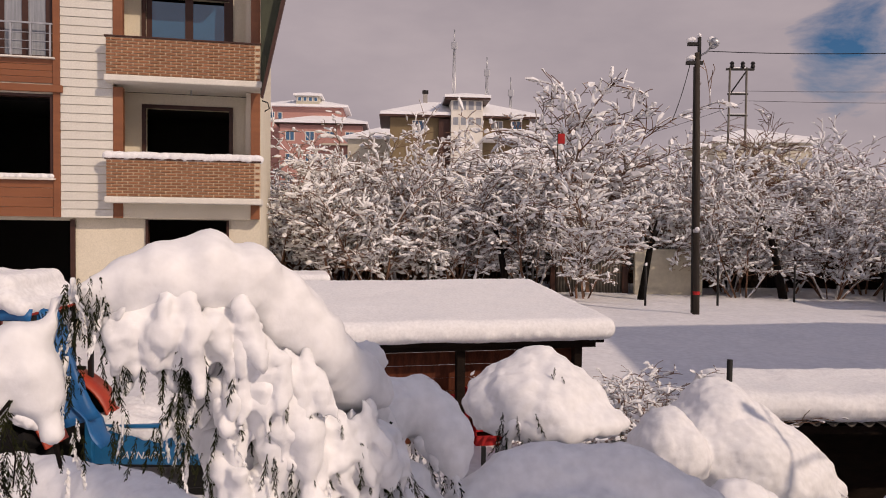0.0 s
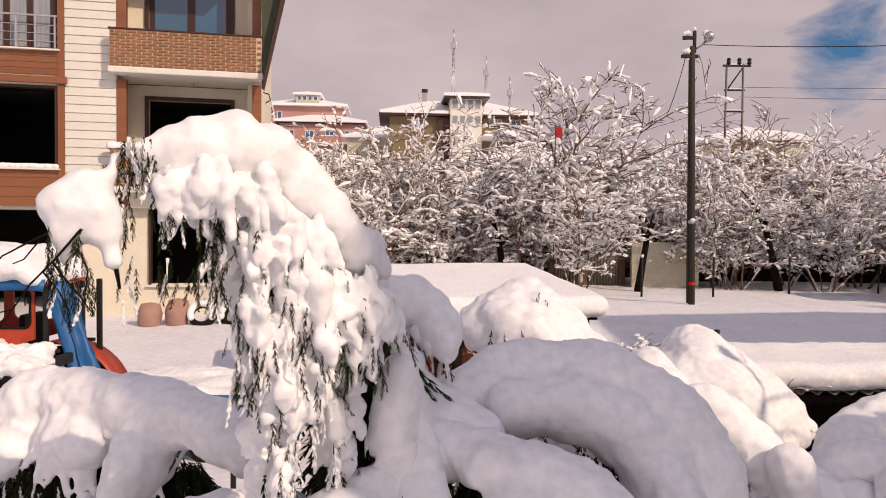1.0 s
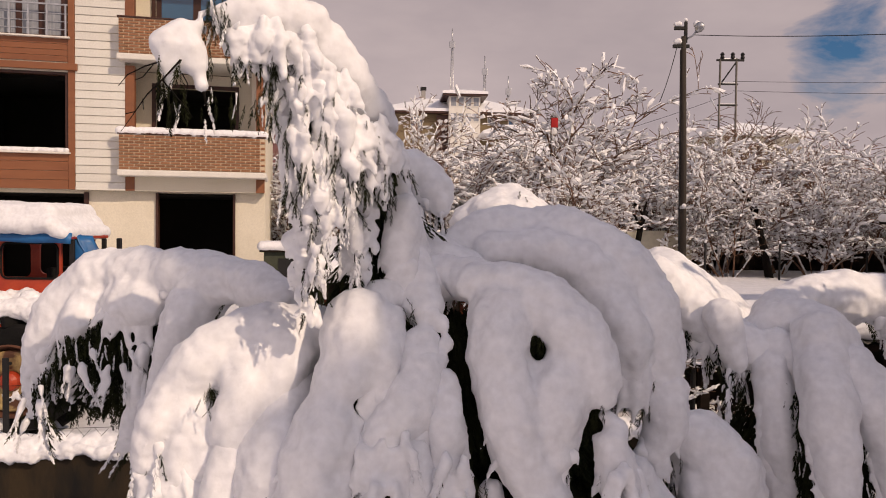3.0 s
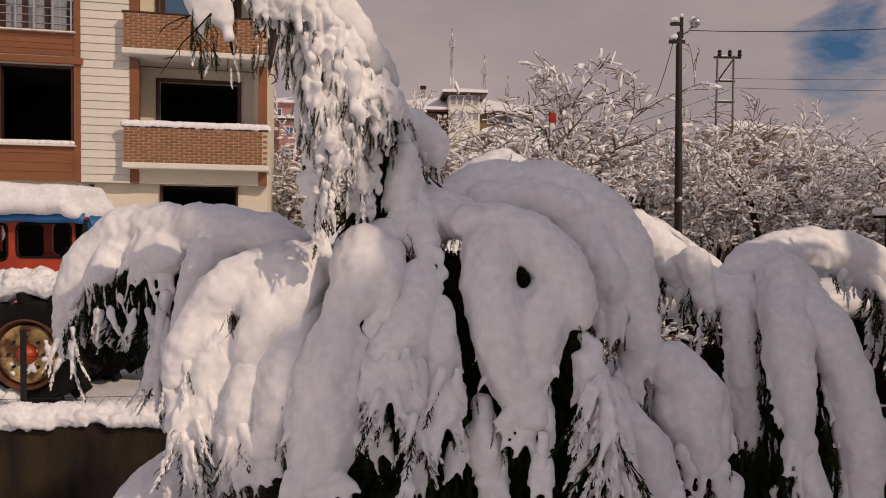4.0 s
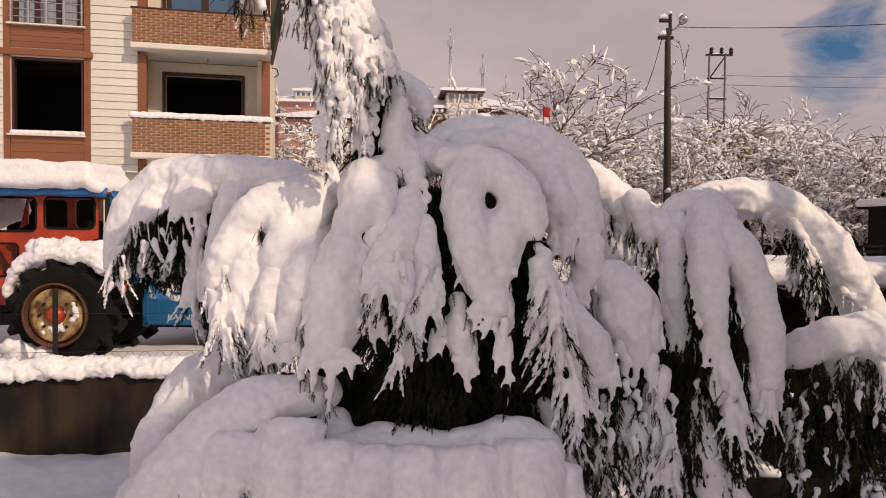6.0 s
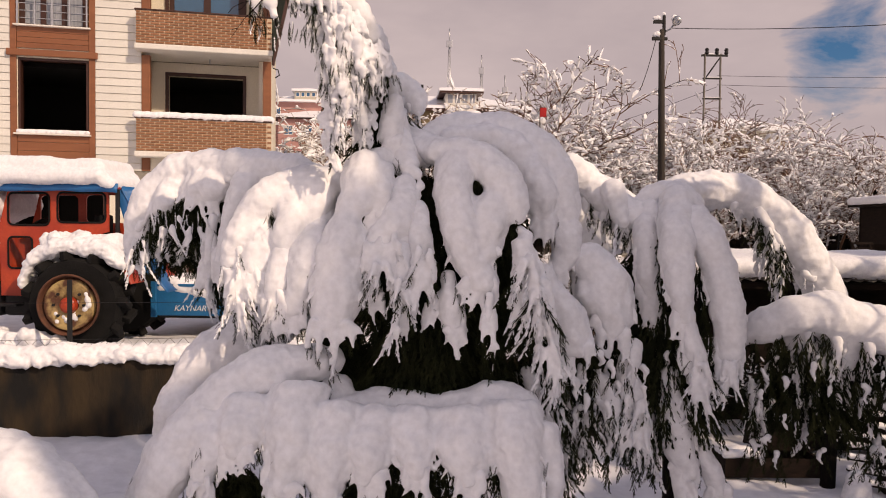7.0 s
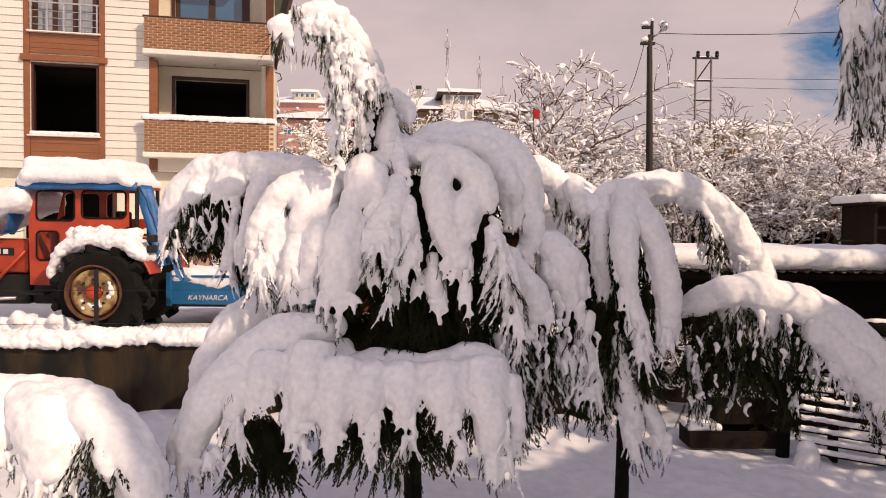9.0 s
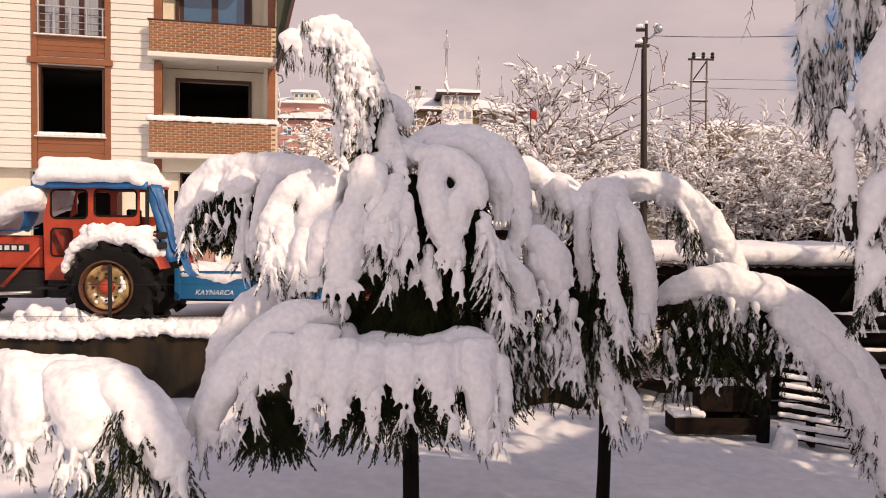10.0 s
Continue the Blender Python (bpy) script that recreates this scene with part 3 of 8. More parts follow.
def rounded(a, b, c, d, r, n=4):
    """Outline of a window (x0, x1, z0, z1) with rounded corners."""
    out = []
    for cx, cz, w0 in ((b - r, d - r, 0), (a + r, d - r, 90), (a + r, c + r, 180), (b - r, c + r, 270)):
        for k in range(n + 1):
            w = radians(w0 + 90 * k / n)
            out.append((cx + r * math.cos(w), cz + r * math.sin(w)))
    return out


WINDOWS = [(-5.60, -5.05, 2.50, 2.93, 0.07), (-4.94, -4.30, 2.54, 2.94, 0.07), (-5.60, -5.28, 1.92, 2.34, 0.06)]
OUTLINE = [(-5.70, 1.55), (-5.32, 1.55), (-5.20, 1.75), (-4.95, 2.2), (-4.26, 2.42), (-4.26, 2.99), (-5.60, 2.99), (-5.72, 2.5)]


def cab_side(y0, y1):
    """A pressed steel side cut round the wheel, with three window openings."""
    bm = bmesh.new()
    loops = [OUTLINE] + [rounded(*w) for w in WINDOWS]
    edges = []
    for loop in loops:
        vs = [bm.verts.new((x, y0, z)) for x, z in loop]
        edges += [bm.edges.new((vs[k], vs[(k + 1) % len(vs)])) for k in range(len(vs))]
    bmesh.ops.triangle_fill(bm, use_beauty=True, edges=edges)
    made = bmesh.ops.extrude_face_region(bm, geom=list(bm.faces))
    bmesh.ops.translate(bm, verts=[v for v in made["geom"] if isinstance(v, bmesh.types.BMVert)], vec=(0, y1 - y0, 0))
    return part("cab_side", bm, RED, tractor, "red cab side with rounded window openings")


cab_side(NEAR, NEAR + 0.03)
cab_side(FAR - 0.03, FAR)
for w in WINDOWS:
    line = [(x, NEAR - 0.004, z) for x, z in rounded(*w, 6)]
    v, f = tube(line + line[:1], 0.014, 6, False)
    mesh_object("window_seal", v, f, RUBBER, tractor, "black rubber window seal", True)
part("cab_front", box_bm(-5.71, -5.67, NEAR + 0.031, FAR - 0.031, 1.6, 2.45), RED, tractor)
part("cab_floor", box_bm(-5.68, -4.3, NEAR + 0.031, FAR - 0.031, 1.55, 1.74), IRON, tractor)
for y in (NEAR - 0.005, FAR - 0.04):
    part("cab_post", box_bm(-4.17, -4.12, y, y + 0.045, 1.95, 2.985, 0.006), IRON, tractor, "black rear frame post")
    part("cab_rail", box_bm(-4.25, -4.0, y + 0.01, y + 0.04, 2.28, 2.32, 0.006), IRON, tractor, "black frame rail")
    part("roll_bar", box_bm(-4.12, -4.06, y + 0.3, y + 0.35, 1.9, 2.985, 0.01), IRON, tractor, "black roll bar")
part("cab_roof", box_bm(-5.8, -4.12, NEAR - 0.05, FAR + 0.05, 2.99, 3.03, 0.01), RED, tractor)
# steering wheel and seat seen through the windows
part("seat", box_bm(-4.95, -4.5, 7.6, 8.0, 2.05, 2.2, 0.04), RUBBER, tractor, "black seat")
part("seat_back", box_bm(-4.56, -4.46, 7.6, 8.0, 2.22, 2.65, 0.03), RUBBER, tractor, "black seat back")
sw = part("steering_wheel", lathe_bm([(0.2, -0.012), (0.215, 0), (0.2, 0.012), (0.185, 0)], 20), RUBBER, tractor)
sw.matrix_basis = pose(-5.4, 7.78, 2.5, 0, -35, 0)
# engine hood and front end
bm = box_bm(-8.0, -5.79, 7.5, 8.06, 1.72, 2.22, 0.06)
part("hood", bm, RED, tractor, "red engine hood")
part("engine", box_bm(-7.9, -5.8, 7.55, 8.0, 1.25, 1.71, 0.05), IRON, tractor, "dark greasy engine block")
badge = part("badge", box_bm(-6.75, -6.0, 7.488, 7.499, 1.98, 2.09), IRON, tractor, "dark name strip")
for k in range(6):
    part("badge_mark", box_bm(-6.7 + 0.11 * k, -6.63 + 0.11 * k, 7.478, 7.4875, 2.0, 2.07), LETTER, badge, "pale mark")
tube_object("exhaust", [(-5.95, 7.46, 1.35), (-6.5, 7.42, 1.33), (-6.6, 7.42, 1.2)], 0.028, STEEL, tractor)
tube_object("brace", [(-5.78, 7.40, 2.05), (-6.35, 7.38, 1.45)], 0.03, RED, tractor)
part("step", box_bm(-5.75, -5.4, 7.2, 7.42, 1.42, 1.46, 0.01), IRON, tractor)
part("axle", box_bm(-4.6, -4.36, 7.1, 8.5, 1.4, 1.62, 0.04), IRON, tractor)
part("gearbox", box_bm(-5.8, -4.3, 7.6, 7.96, 1.25, 1.6, 0.05), IRON, tractor)


def wheel(x, y, z, radius, width, lugs, side, kind):
    base = lathe_bm([(radius * 0.56, -width / 2), (radius * 0.84, -width / 2), (radius * 0.89, -width * 0.36), (radius * 0.89, width * 0.36), (radius * 0.84, width / 2), (radius * 0.56, width / 2)], 40, "Y")
    t = part(kind, base, RUBBER, tractor, "worn black tyre with chunky lugs")
    t.location = (x, y, z)
    block = part("lug", box_bm(-radius * 0.09, radius * 0.09, -width * 0.27, width * 0.27, -radius * 0.07, radius * 0.07, 0.012), RUBBER, t)
    for k in range(lugs):
        for s in (-1, 1):
            a = 2 * math.pi * (k + (0.5 if s > 0 else 0)) / lugs
            ob = block if k == 0 and s < 0 else new("lug", block.data)
            ob.parent = t
            ob.matrix_basis = Matrix.Rotation(a, 4, "Y") @ Matrix.Translation((radius * 0.945, s * width * 0.25, 0)) @ Matrix.Rotation(s * 0.55, 4, "X")
    flip, off = pose(0, 0, 0, 0, 0, 0 if side < 0 else 180), width * 0.5 + 0.066
    seat_at = pose(0, side * off, 0) @ flip
    rim = part("rim", lathe_bm([(radius * 0.56, 0.03), (radius * 0.60, -0.05), (radius * 0.595, -0.07), (radius * 0.57, -0.075), (radius * 0.555, -0.04), (radius * 0.53, 0.05)], 36, "Y"), RUST, t, "rusty rim ring", True)
    # flat dark ring paints the shade of the hollow rim
    part("rim_well", lathe_bm([(radius * 0.56, 0.05), (radius * 0.49, 0.055)], 36, "Y"), IRON, t, "flat dark ring standing for the shade inside the rim").matrix_basis = seat_at
    rim.matrix_basis = seat_at
    part("wheel_disc", lathe_bm([(radius * 0.50, 0.06), (radius * 0.50, -0.02), (radius * 0.47, -0.035), (radius * 0.42, -0.015), (radius * 0.2, -0.03), (radius * 0.18, 0.0), (radius * 0.05, 0.0)], 36, "Y"), RIM, t, "worn yellow wheel disc", True).matrix_basis = seat_at
    part("hub", lathe_bm([(radius * 0.16, 0.0), (radius * 0.15, -0.07), (radius * 0.09, -0.10), (radius * 0.02, -0.11)], 18, "Y"), RED, t, "red hub").matrix_basis = seat_at
    for k in range(8):
        w = math.pi * k / 4
        bolt = part("bolt", lathe_bm([(0.018, 0), (0.018, -0.03), (0.004, -0.032)], 6, "Y"), IRON, t)
        bolt.matrix_basis = seat_at @ Matrix.Translation((0.29 * radius * math.cos(w), -0.02, 0.29 * radius * math.sin(w)))


wheel(-4.48, 7.05, 1.50, 0.655, 0.40, 11, -1, "rear_wheel")
wheel(-4.48, 8.5, 1.50, 0.655, 0.40, 11, 1, "rear_wheel")
wheel(-7.3, 7.2, 1.2, 0.4, 0.2, 16, -1, "front_wheel")
wheel(-7.3, 8.36, 1.2, 0.4, 0.2, 16, 1, "front_wheel")
# fenders
for y0, y1 in ((6.95, 7.36), (8.22, 8.6)):
    bm = bmesh.new()
    arcs = []
    for r in (0.73, 0.755):
        arcs.append([[bm.verts.new((-4.48 + r * math.cos(w), y, 1.5 + r * math.sin(w))) for y in (y0, y1)] for w in np.linspace(0.35, 2.6, 18)])
    for k in range(17):
        for a in arcs:
            bm.faces.new((a[k][0], a[k][1], a[k + 1][1], a[k + 1][0]))
        for s in (0, 1):
            bm.faces.new((arcs[0][k][s], arcs[0][k + 1][s], arcs[1][k + 1][s], arcs[1][k][s]))
    part("fender", bm, RED, tractor, "red mudguard", True)
for z in (2.05, 2.2):
    part("tail_lamp", box_bm(-3.88, -3.8, 7.06, 7.3, z, z + 0.11, 0.02), IRON, tractor, "black lamp housing")
# snow on roof, fender and hood; blue sheet
sn = [(x, y, 3.15 + 0.02 * noise.noise((x * 3, y * 3, 0)), 0.115 + 0.02 * noise.noise((x * 2, y * 2, 5))) for x in np.arange(-5.66, -4.30, 0.07) for y in np.arange(7.26, 8.34, 0.08)]
sn += [(x, y, 3.29 + 0.04 * noise.noise((x * 2, y * 2, 1)) + 0.03 * smooth(-4.6, -5.6, x), 0.12) for x in np.arange(-5.66, -4.36, 0.07) for y in np.arange(7.36, 8.25, 0.08)]
sn += [(x, y, 3.06 + 0.03 * noise.noise((x, y * 4, 3)), 0.10) for x in (-5.76, -5.7, -4.26, -4.2) for y in np.arange(7.3, 8.3, 0.07)]
tagged(melt(balls_mesh("roof_snow", sn, SNOW), 0.02, 22, 0.035, 0.005), "thick cushion of snow on the tractor roof", "snow")
sn = []
for w in np.linspace(0.62, 2.95, 40):
    c, s = math.cos(w), math.sin(w)
    for y in np.arange(6.96, 7.38, 0.06):
        r = 0.035 + 0.075 * max(0, s) ** 1.5 + 0.02 * random.random()
        sn.append((-4.5 + 0.70 * math.copysign(abs(c) ** 0.85, c), y, 1.5 + 0.73 * max(0, s) ** 0.75 + 0.02 * random.random(), r))
for k in range(60):
    sn.append((-4.5 + random.uniform(-0.5, 0.42), random.uniform(7.08, 7.4), 2.26 + random.uniform(0, 0.1), random.uniform(0.05, 0.1)))
tagged(melt(balls_mesh("fender_snow", sn, SNOW), 0.018, 4, 0.07, 0.03), "snow heaped on the tractor mudguard", "snow")
sn = [(x, y, 2.40 + 0.42 * smooth(-6.9, -5.75, x) + 0.05 * noise.noise((x * 2, y * 2, 2)), 0.2) for x in np.arange(-8.0, -5.8, 0.09) for y in np.arange(7.3, 8.35, 0.1)]
tagged(melt(balls_mesh("hood_snow", sn, SNOW), 0.03, 5, 0.06, 0.02), "deep snow on the tractor hood", "snow")
sn = [(-5.35 + random.uniform(-0.5, 0.7), 6.7 + random.uniform(0, 0.25), 0.98 + random.uniform(0, 0.22) * math.exp(-abs(k - 20) / 16), random.uniform(0.05, 0.12)) for k in range(46)]
tagged(melt(balls_mesh("snow_clods", sn, SNOW), 0.02, 2, 0.05, 0.03), "clods of shovelled snow beside the wheel", "snow", kind="stuff")
sn = [(-4.48 + r * math.cos(w), 6.79, 1.5 + r * math.sin(w), random.uniform(0.02, 0.055)) for r, w in [(random.uniform(0.12, 0.28), random.uniform(-2.8, 0.9)) for k in range(20)] + [(random.uniform(0.45, 0.68), random.uniform(0, 6.28)) for k in range(0)]]
tagged(melt(balls_mesh("wheel_snow", sn, SNOW), 0.012, 2, 0.02, 0.01), "lumps of snow stuck to the wheel", "snow", kind="stuff")

tarp = thing("tarpaulin", pose(0, 0, 0), "blue tarpaulin tied over the tractor cab", "tarpaulin")


def cloth(name, line, y0, y1, n, parent, thick=0.012, seed=0):
    """A sheet hung along a line of (x, z), creased."""
    pts = spline([(x, 0, z) for x, z in line], 0.06)
    verts = []
    for k, p in enumerate(pts):
        for j in range(n + 1):
            y = y0 + (y1 - y0) * j / n
            c = 0.03 * noise.noise((p[0] * 5 + seed, y * 5, p[2] * 5))
            verts.append((p[0] + c, y + c, p[2] + c))
    faces = [(k * (n + 1) + j, k * (n + 1) + j + 1, (k + 1) * (n + 1) + j + 1, (k + 1) * (n + 1) + j) for k in range(len(pts) - 1) for j in range(n)]
    ob = mesh_object(name, verts, faces, BLUE, parent, smooth=True)
    m = ob.modifiers.new("thick", "SOLIDIFY")
    m.thickness = thick
    return ob


cloth("side_flap", [(-5.84, 2.95), (-5.5, 3.03), (-4.9, 3.05), (-4.5, 3.04), (-4.15, 2.99)], 7.27, 7.29, 1, tarp).data.transform(Matrix.Identity(4))
bm = bmesh.new()
top, low = [], []
for x in np.arange(-5.84, -4.08, 0.07):
    w = 0.02 * noise.noise((x * 6, 0, 0))
    top.append(bm.verts.new((x, 7.28 + w, 3.06)))
    low.append(bm.verts.new((x, 7.26 - w, 2.95 + 0.025 * noise.noise((x * 3, 2, 0)) - 0.02 * smooth(-4.4, -3.9, x))))
for k in range(len(top) - 1):
    bm.faces.new((top[k], top[k + 1], low[k + 1], low[k]))
so = part("valance", bm, BLUE, tarp, smooth=True).modifiers.new("thick", "SOLIDIFY")
so.thickness = 0.012
cloth("rear_sheet", [(-4.14, 3.05), (-4.04, 2.85), (-3.9, 2.4), (-3.74, 2.0), (-3.5, 1.6)], 7.45, 7.8, 6, tarp, seed=2)
bm = bmesh.new()
edge = list(zip(spline([(-4.22, 0, 3.03), (-4.08, 0, 2.6), (-3.95, 0, 2.2), (-3.84, 0, 1.83)], 0.08), spline([(-4.0, 0, 3.03), (-3.86, 0, 2.6), (-3.7, 0, 2.2), (-3.53, 0, 1.83)], 0.08)))
grid = []
for k, (a, b) in enumerate(edge):
    row = []
    for j in range(6):
        u = j / 5
        c = 0.03 * noise.noise((u * 3, k * 0.4, 4)) + 0.025 * math.sin(u * 9 + k * 0.3)
        row.append(bm.verts.new((a[0] + (b[0] - a[0]) * u, 7.42 + c + 0.15 * u, a[2] + (b[2] - a[2]) * u)))
    grid.append(row)
for r0, r1 in zip(grid, grid[1:]):
    for j in range(5):
        bm.faces.new((r0[j], r0[j + 1], r1[j + 1], r1[j]))
part("hanging_corner", bm, BLUE, tarp, smooth=True).modifiers.new("thick", "SOLIDIFY").thickness = 0.012
cloth("front_sheet", [(-5.78, 3.02), (-5.92, 2.8), (-5.95, 2.5), (-6.05, 2.3)], 7.28, 7.6, 5, tarp, seed=3)
cloth("hood_sheet", [(-8.0, 2.2), (-7.0, 2.26), (-6.2, 2.3), (-5.85, 2.33)], 7.42, 7.48, 2, tarp, seed=4)

# ---- blue trailer behind the tractor ----
trailer = thing("trailer", pose(-3.95, 8.2, 0.0), "small blue steel trailer with lettering, filled with snow", "trailer")
for a, b, c, d, n in ((0, 2.3, 0, 0.04, "side_board"), (0, 2.3, 1.3, 1.34, "side_board"), (0, 0.04, 0.045, 1.295, "end_board"), (2.26, 2.3, 0.045, 1.295, "end_board")):
    part(n, box_bm(a, b, c, d, 1.2, 1.62, 0.008), BLUEPAINT, trailer)
part("bed", box_bm(0.04, 2.26, 0.045, 1.295, 1.16, 1.2), IRON, trailer)
part("top_rail", box_bm(-0.03, 2.33, -0.03, 0.05, 1.625, 1.665, 0.008), BLUEPAINT, trailer)
part("corner_post", box_bm(-0.05, 0.03, -0.06, -0.004, 1.18, 1.7, 0.008), BLUEPAINT, trailer)
part("corner_post", box_bm(2.27, 2.35, -0.06, -0.004, 1.18, 1.7, 0.008), BLUEPAINT, trailer)
tube_object("drawbar", [(0.0, 0.6, 1.18), (-0.5, 0.55, 1.2), (-0.9, 0.5, 1.25)], 0.035, IRON, trailer)
for y in (0.1, 1.24):
    w = part("wheel", lathe_bm([(0.12, -0.07), (0.26, -0.09), (0.3, -0.05), (0.3, 0.05), (0.26, 0.09), (0.12, 0.07)], 24, "Y"), RUBBER, trailer)
    w.location = (1.3, y, 1.08)
text = bpy.data.curves.new("lettering", "FONT")
text.body, text.size, text.extrude, text.shear = "KAYNARCA", 0.118, 0.003, 0.25
letters = new("lettering", text)
letters.parent = trailer
letters.matrix_basis = pose(0.27, -0.008, 1.27, 90, 0, 0)
text.materials.append(LETTER)
sn = [(-3.95 + x, 8.2 + y, 1.60 + 0.1 * noise.noise((x * 2, y * 2, 0)), 0.14) for x in np.arange(0.1, 2.25, 0.1) for y in np.arange(0.1, 1.3, 0.12)]
tagged(melt(balls_mesh("trailer_snow", sn, SNOW), 0.03, 4, 0.05, 0.01), "snow filling the trailer", "snow")

# ---- timber shed with a broad snowy roof ----
SHED = pose(2.25, 10.15, 0, 0, 0, 13)
shed = thing("shed", SHED, "low dark timber shed with deep snow on its roof", "shed")
bm = bmesh.new()
lo = [(-4.0, 0), (0, 0), (0, 3.3), (-4.0, 3.3)]
ring0 = [bm.verts.new((x, y, 2.34 + 0.09 * y)) for x, y in lo]
ring1 = [bm.verts.new((x, y, 2.42 + 0.09 * y)) for x, y in lo]
bm.faces.new(ring0[::-1]), bm.faces.new(ring1)
for k in range(4):
    bm.faces.new((ring0[k], ring0[(k + 1) % 4], ring1[(k + 1) % 4], ring1[k]))
part("roof", bm, TIMBER, shed, "dark roof boards")
for k in range(9):
    z = 0.72 + k * 0.183
    part("board", box_bm(-3.9, -0.21, 0.5 + 0.006 * (k % 2), 0.53, z, z + 0.176), SHEDWOOD, shed, "red-brown weathered plank")
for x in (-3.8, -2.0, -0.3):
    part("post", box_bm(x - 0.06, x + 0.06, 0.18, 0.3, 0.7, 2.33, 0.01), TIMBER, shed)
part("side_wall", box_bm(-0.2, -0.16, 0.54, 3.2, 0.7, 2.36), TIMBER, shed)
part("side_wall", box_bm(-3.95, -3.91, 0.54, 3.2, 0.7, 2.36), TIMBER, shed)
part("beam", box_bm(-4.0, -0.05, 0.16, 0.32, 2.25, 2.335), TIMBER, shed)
sn = [(x, y, 2.54 + 0.09 * y + 0.03 * noise.noise((x, y, 4)), 0.17) for x in np.arange(-4.0, 0.03, 0.08) for y in np.arange(0.0, 3.3, 0.1)]
sn += [(x, -0.12 + 0.05 * random.random(), 2.47 + 0.05 * random.random(), 0.07) for x in np.arange(-4.0, 0.06, 0.045)]
roof_cover = melt(balls_mesh("shed_snow", sn, SNOW), 0.035, 12, 0.015, 0.012)
roof_cover.matrix_basis = SHED
tagged(roof_cover, "smooth slab of snow on the shed roof", "snow")
for x, z in ((-1.55, 0.0), (-2.05, -0.06)):
    c = thing("red_crate", SHED @ pose(x, 0.38, 0.85 + z), "red painted crate stored under the shed roof", "crate", "crates in the shed")
    for k in range(4):
        part("slat", box_bm(-0.2, 0.2, -0.09, -0.07, 0.02 + 0.22 * k, 0.18 + 0.22 * k), SIGNRED, c)
    part("side", box_bm(-0.2, -0.18, -0.068, 0.1, 0, 0.9), SIGNRED, c)
    part("side", box_bm(0.18, 0.2, -0.068, 0.1, 0, 0.9), SIGNRED, c)

# ---- lean-to with a corrugated roof, timber and slats in front of it ----
lean = thing("lean_to", pose(0, 0, 0), "open lean-to with corrugated iron roof under snow", "lean-to")
verts, faces = [], []
N = 240
for i in range(N + 1):
    x = 3.15 + 7.0 * i / N
    w = 0.035 * math.sin(i / N * 7.0 / 0.19 * 2 * math.pi)
    verts += [(x, 7.85, 1.86 + w), (x, 9.0, 1.93 + w), (x, 9.0, 1.915 + w), (x, 7.85, 1.845 + w)]
for i in range(N):
    for k in range(4):
        faces.append((i * 4 + k, i * 4 + (k + 1) % 4, i * 4 + 4 + (k + 1) % 4, i * 4 + 4 + k))
mesh_object("roof_sheet", verts, faces, SHEET, lean, "wavy corrugated iron sheet", True)
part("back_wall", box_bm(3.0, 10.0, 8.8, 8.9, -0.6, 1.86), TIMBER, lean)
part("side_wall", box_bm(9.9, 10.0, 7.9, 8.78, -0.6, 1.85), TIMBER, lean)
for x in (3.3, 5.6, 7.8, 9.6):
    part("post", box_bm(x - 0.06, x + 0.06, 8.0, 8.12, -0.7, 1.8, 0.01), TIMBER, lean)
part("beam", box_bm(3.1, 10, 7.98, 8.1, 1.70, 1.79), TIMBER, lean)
sn = [(x, y, 2.02 + 0.06 * (y - 7.85) + 0.03 * noise.noise((x * 1.5, y * 1.5, 8)), 0.17) for x in np.arange(3.25, 10.0, 0.08) for y in np.arange(7.9, 8.95, 0.1)]
tagged(melt(balls_mesh("roof_snow", sn, SNOW), 0.03, 12, 0.03, 0.008), "rounded bank of snow on the lean-to roof", "snow")
for k in range(6):
    y, z = 7.3 - 0.1 * (k % 2), -0.3 + 0.27 * k
    b = thing("log", pose(0, 0, 0), "dark log in the timber stack, snow along it", "log", "stacked logs")
    pts = [(5.0 + 0.2 * (k % 3), y, z), (7.2, y + 0.05, z + 0.02), (9.3, y, z - 0.02)]
    tube_object("log", pts, 0.13, BARK, b, sides=10)
    sb = [(x, y - 0.02, z + 0.11, 0.05 + 0.03 * noise.noise((x * 2, k, 0))) for x in np.arange(5.2 + 0.5 * (k % 2), 8.2 + 0.3 * (k % 3), 0.05)]
    melt(balls_mesh("snow", sb, SNOW, b, "snow on the log", 1), 0.025, 3, 0.03, 0)
post = thing("gate_post", pose(4.72, 5.95, -0.6), "thick dark wooden post with a cap of snow", "post")
tube_object("post", [(0, 0, 0), (0.02, 0, 0.8), (0, 0.01, 1.55)], [0.085, 0.08, 0.075], BARK, post, sides=10)
melt(balls_mesh("snow", [(0, 0, 1.57, 0.085), (0.02, 0, 1.6, 0.07), (0.09, -0.02, 1.1, 0.05)], SNOW, post, "snow cap"), 0.015, 3, 0.02, 0)
fence = thing("slat_fence", pose(4.85, 5.9, 0), "weathered slat fence leaning outward, snow on each slat", "slat fence")
for k in range(8):
    z = 0.62 - 0.125 * k
    sl = part("slat", box_bm(0, 1.75, -0.02 - 0.03 * k, 0.03 - 0.03 * k, z - 0.05, z, 0.006), TIMBER, fence)
    sl.rotation_euler = (0, radians(9.0), 0)
    sb = [(x, -0.02 - 0.03 * k, z + 0.0 + 0.01 * random.random(), 0.042) for x in np.arange(0.0, 1.75, 0.035)]
    s2 = melt(balls_mesh("snow", sb, SNOW, fence, "snow lying on the slat", 1), 0.014, 3, 0.02, 0)
    s2.rotation_euler = (0, radians(9.0), 0)
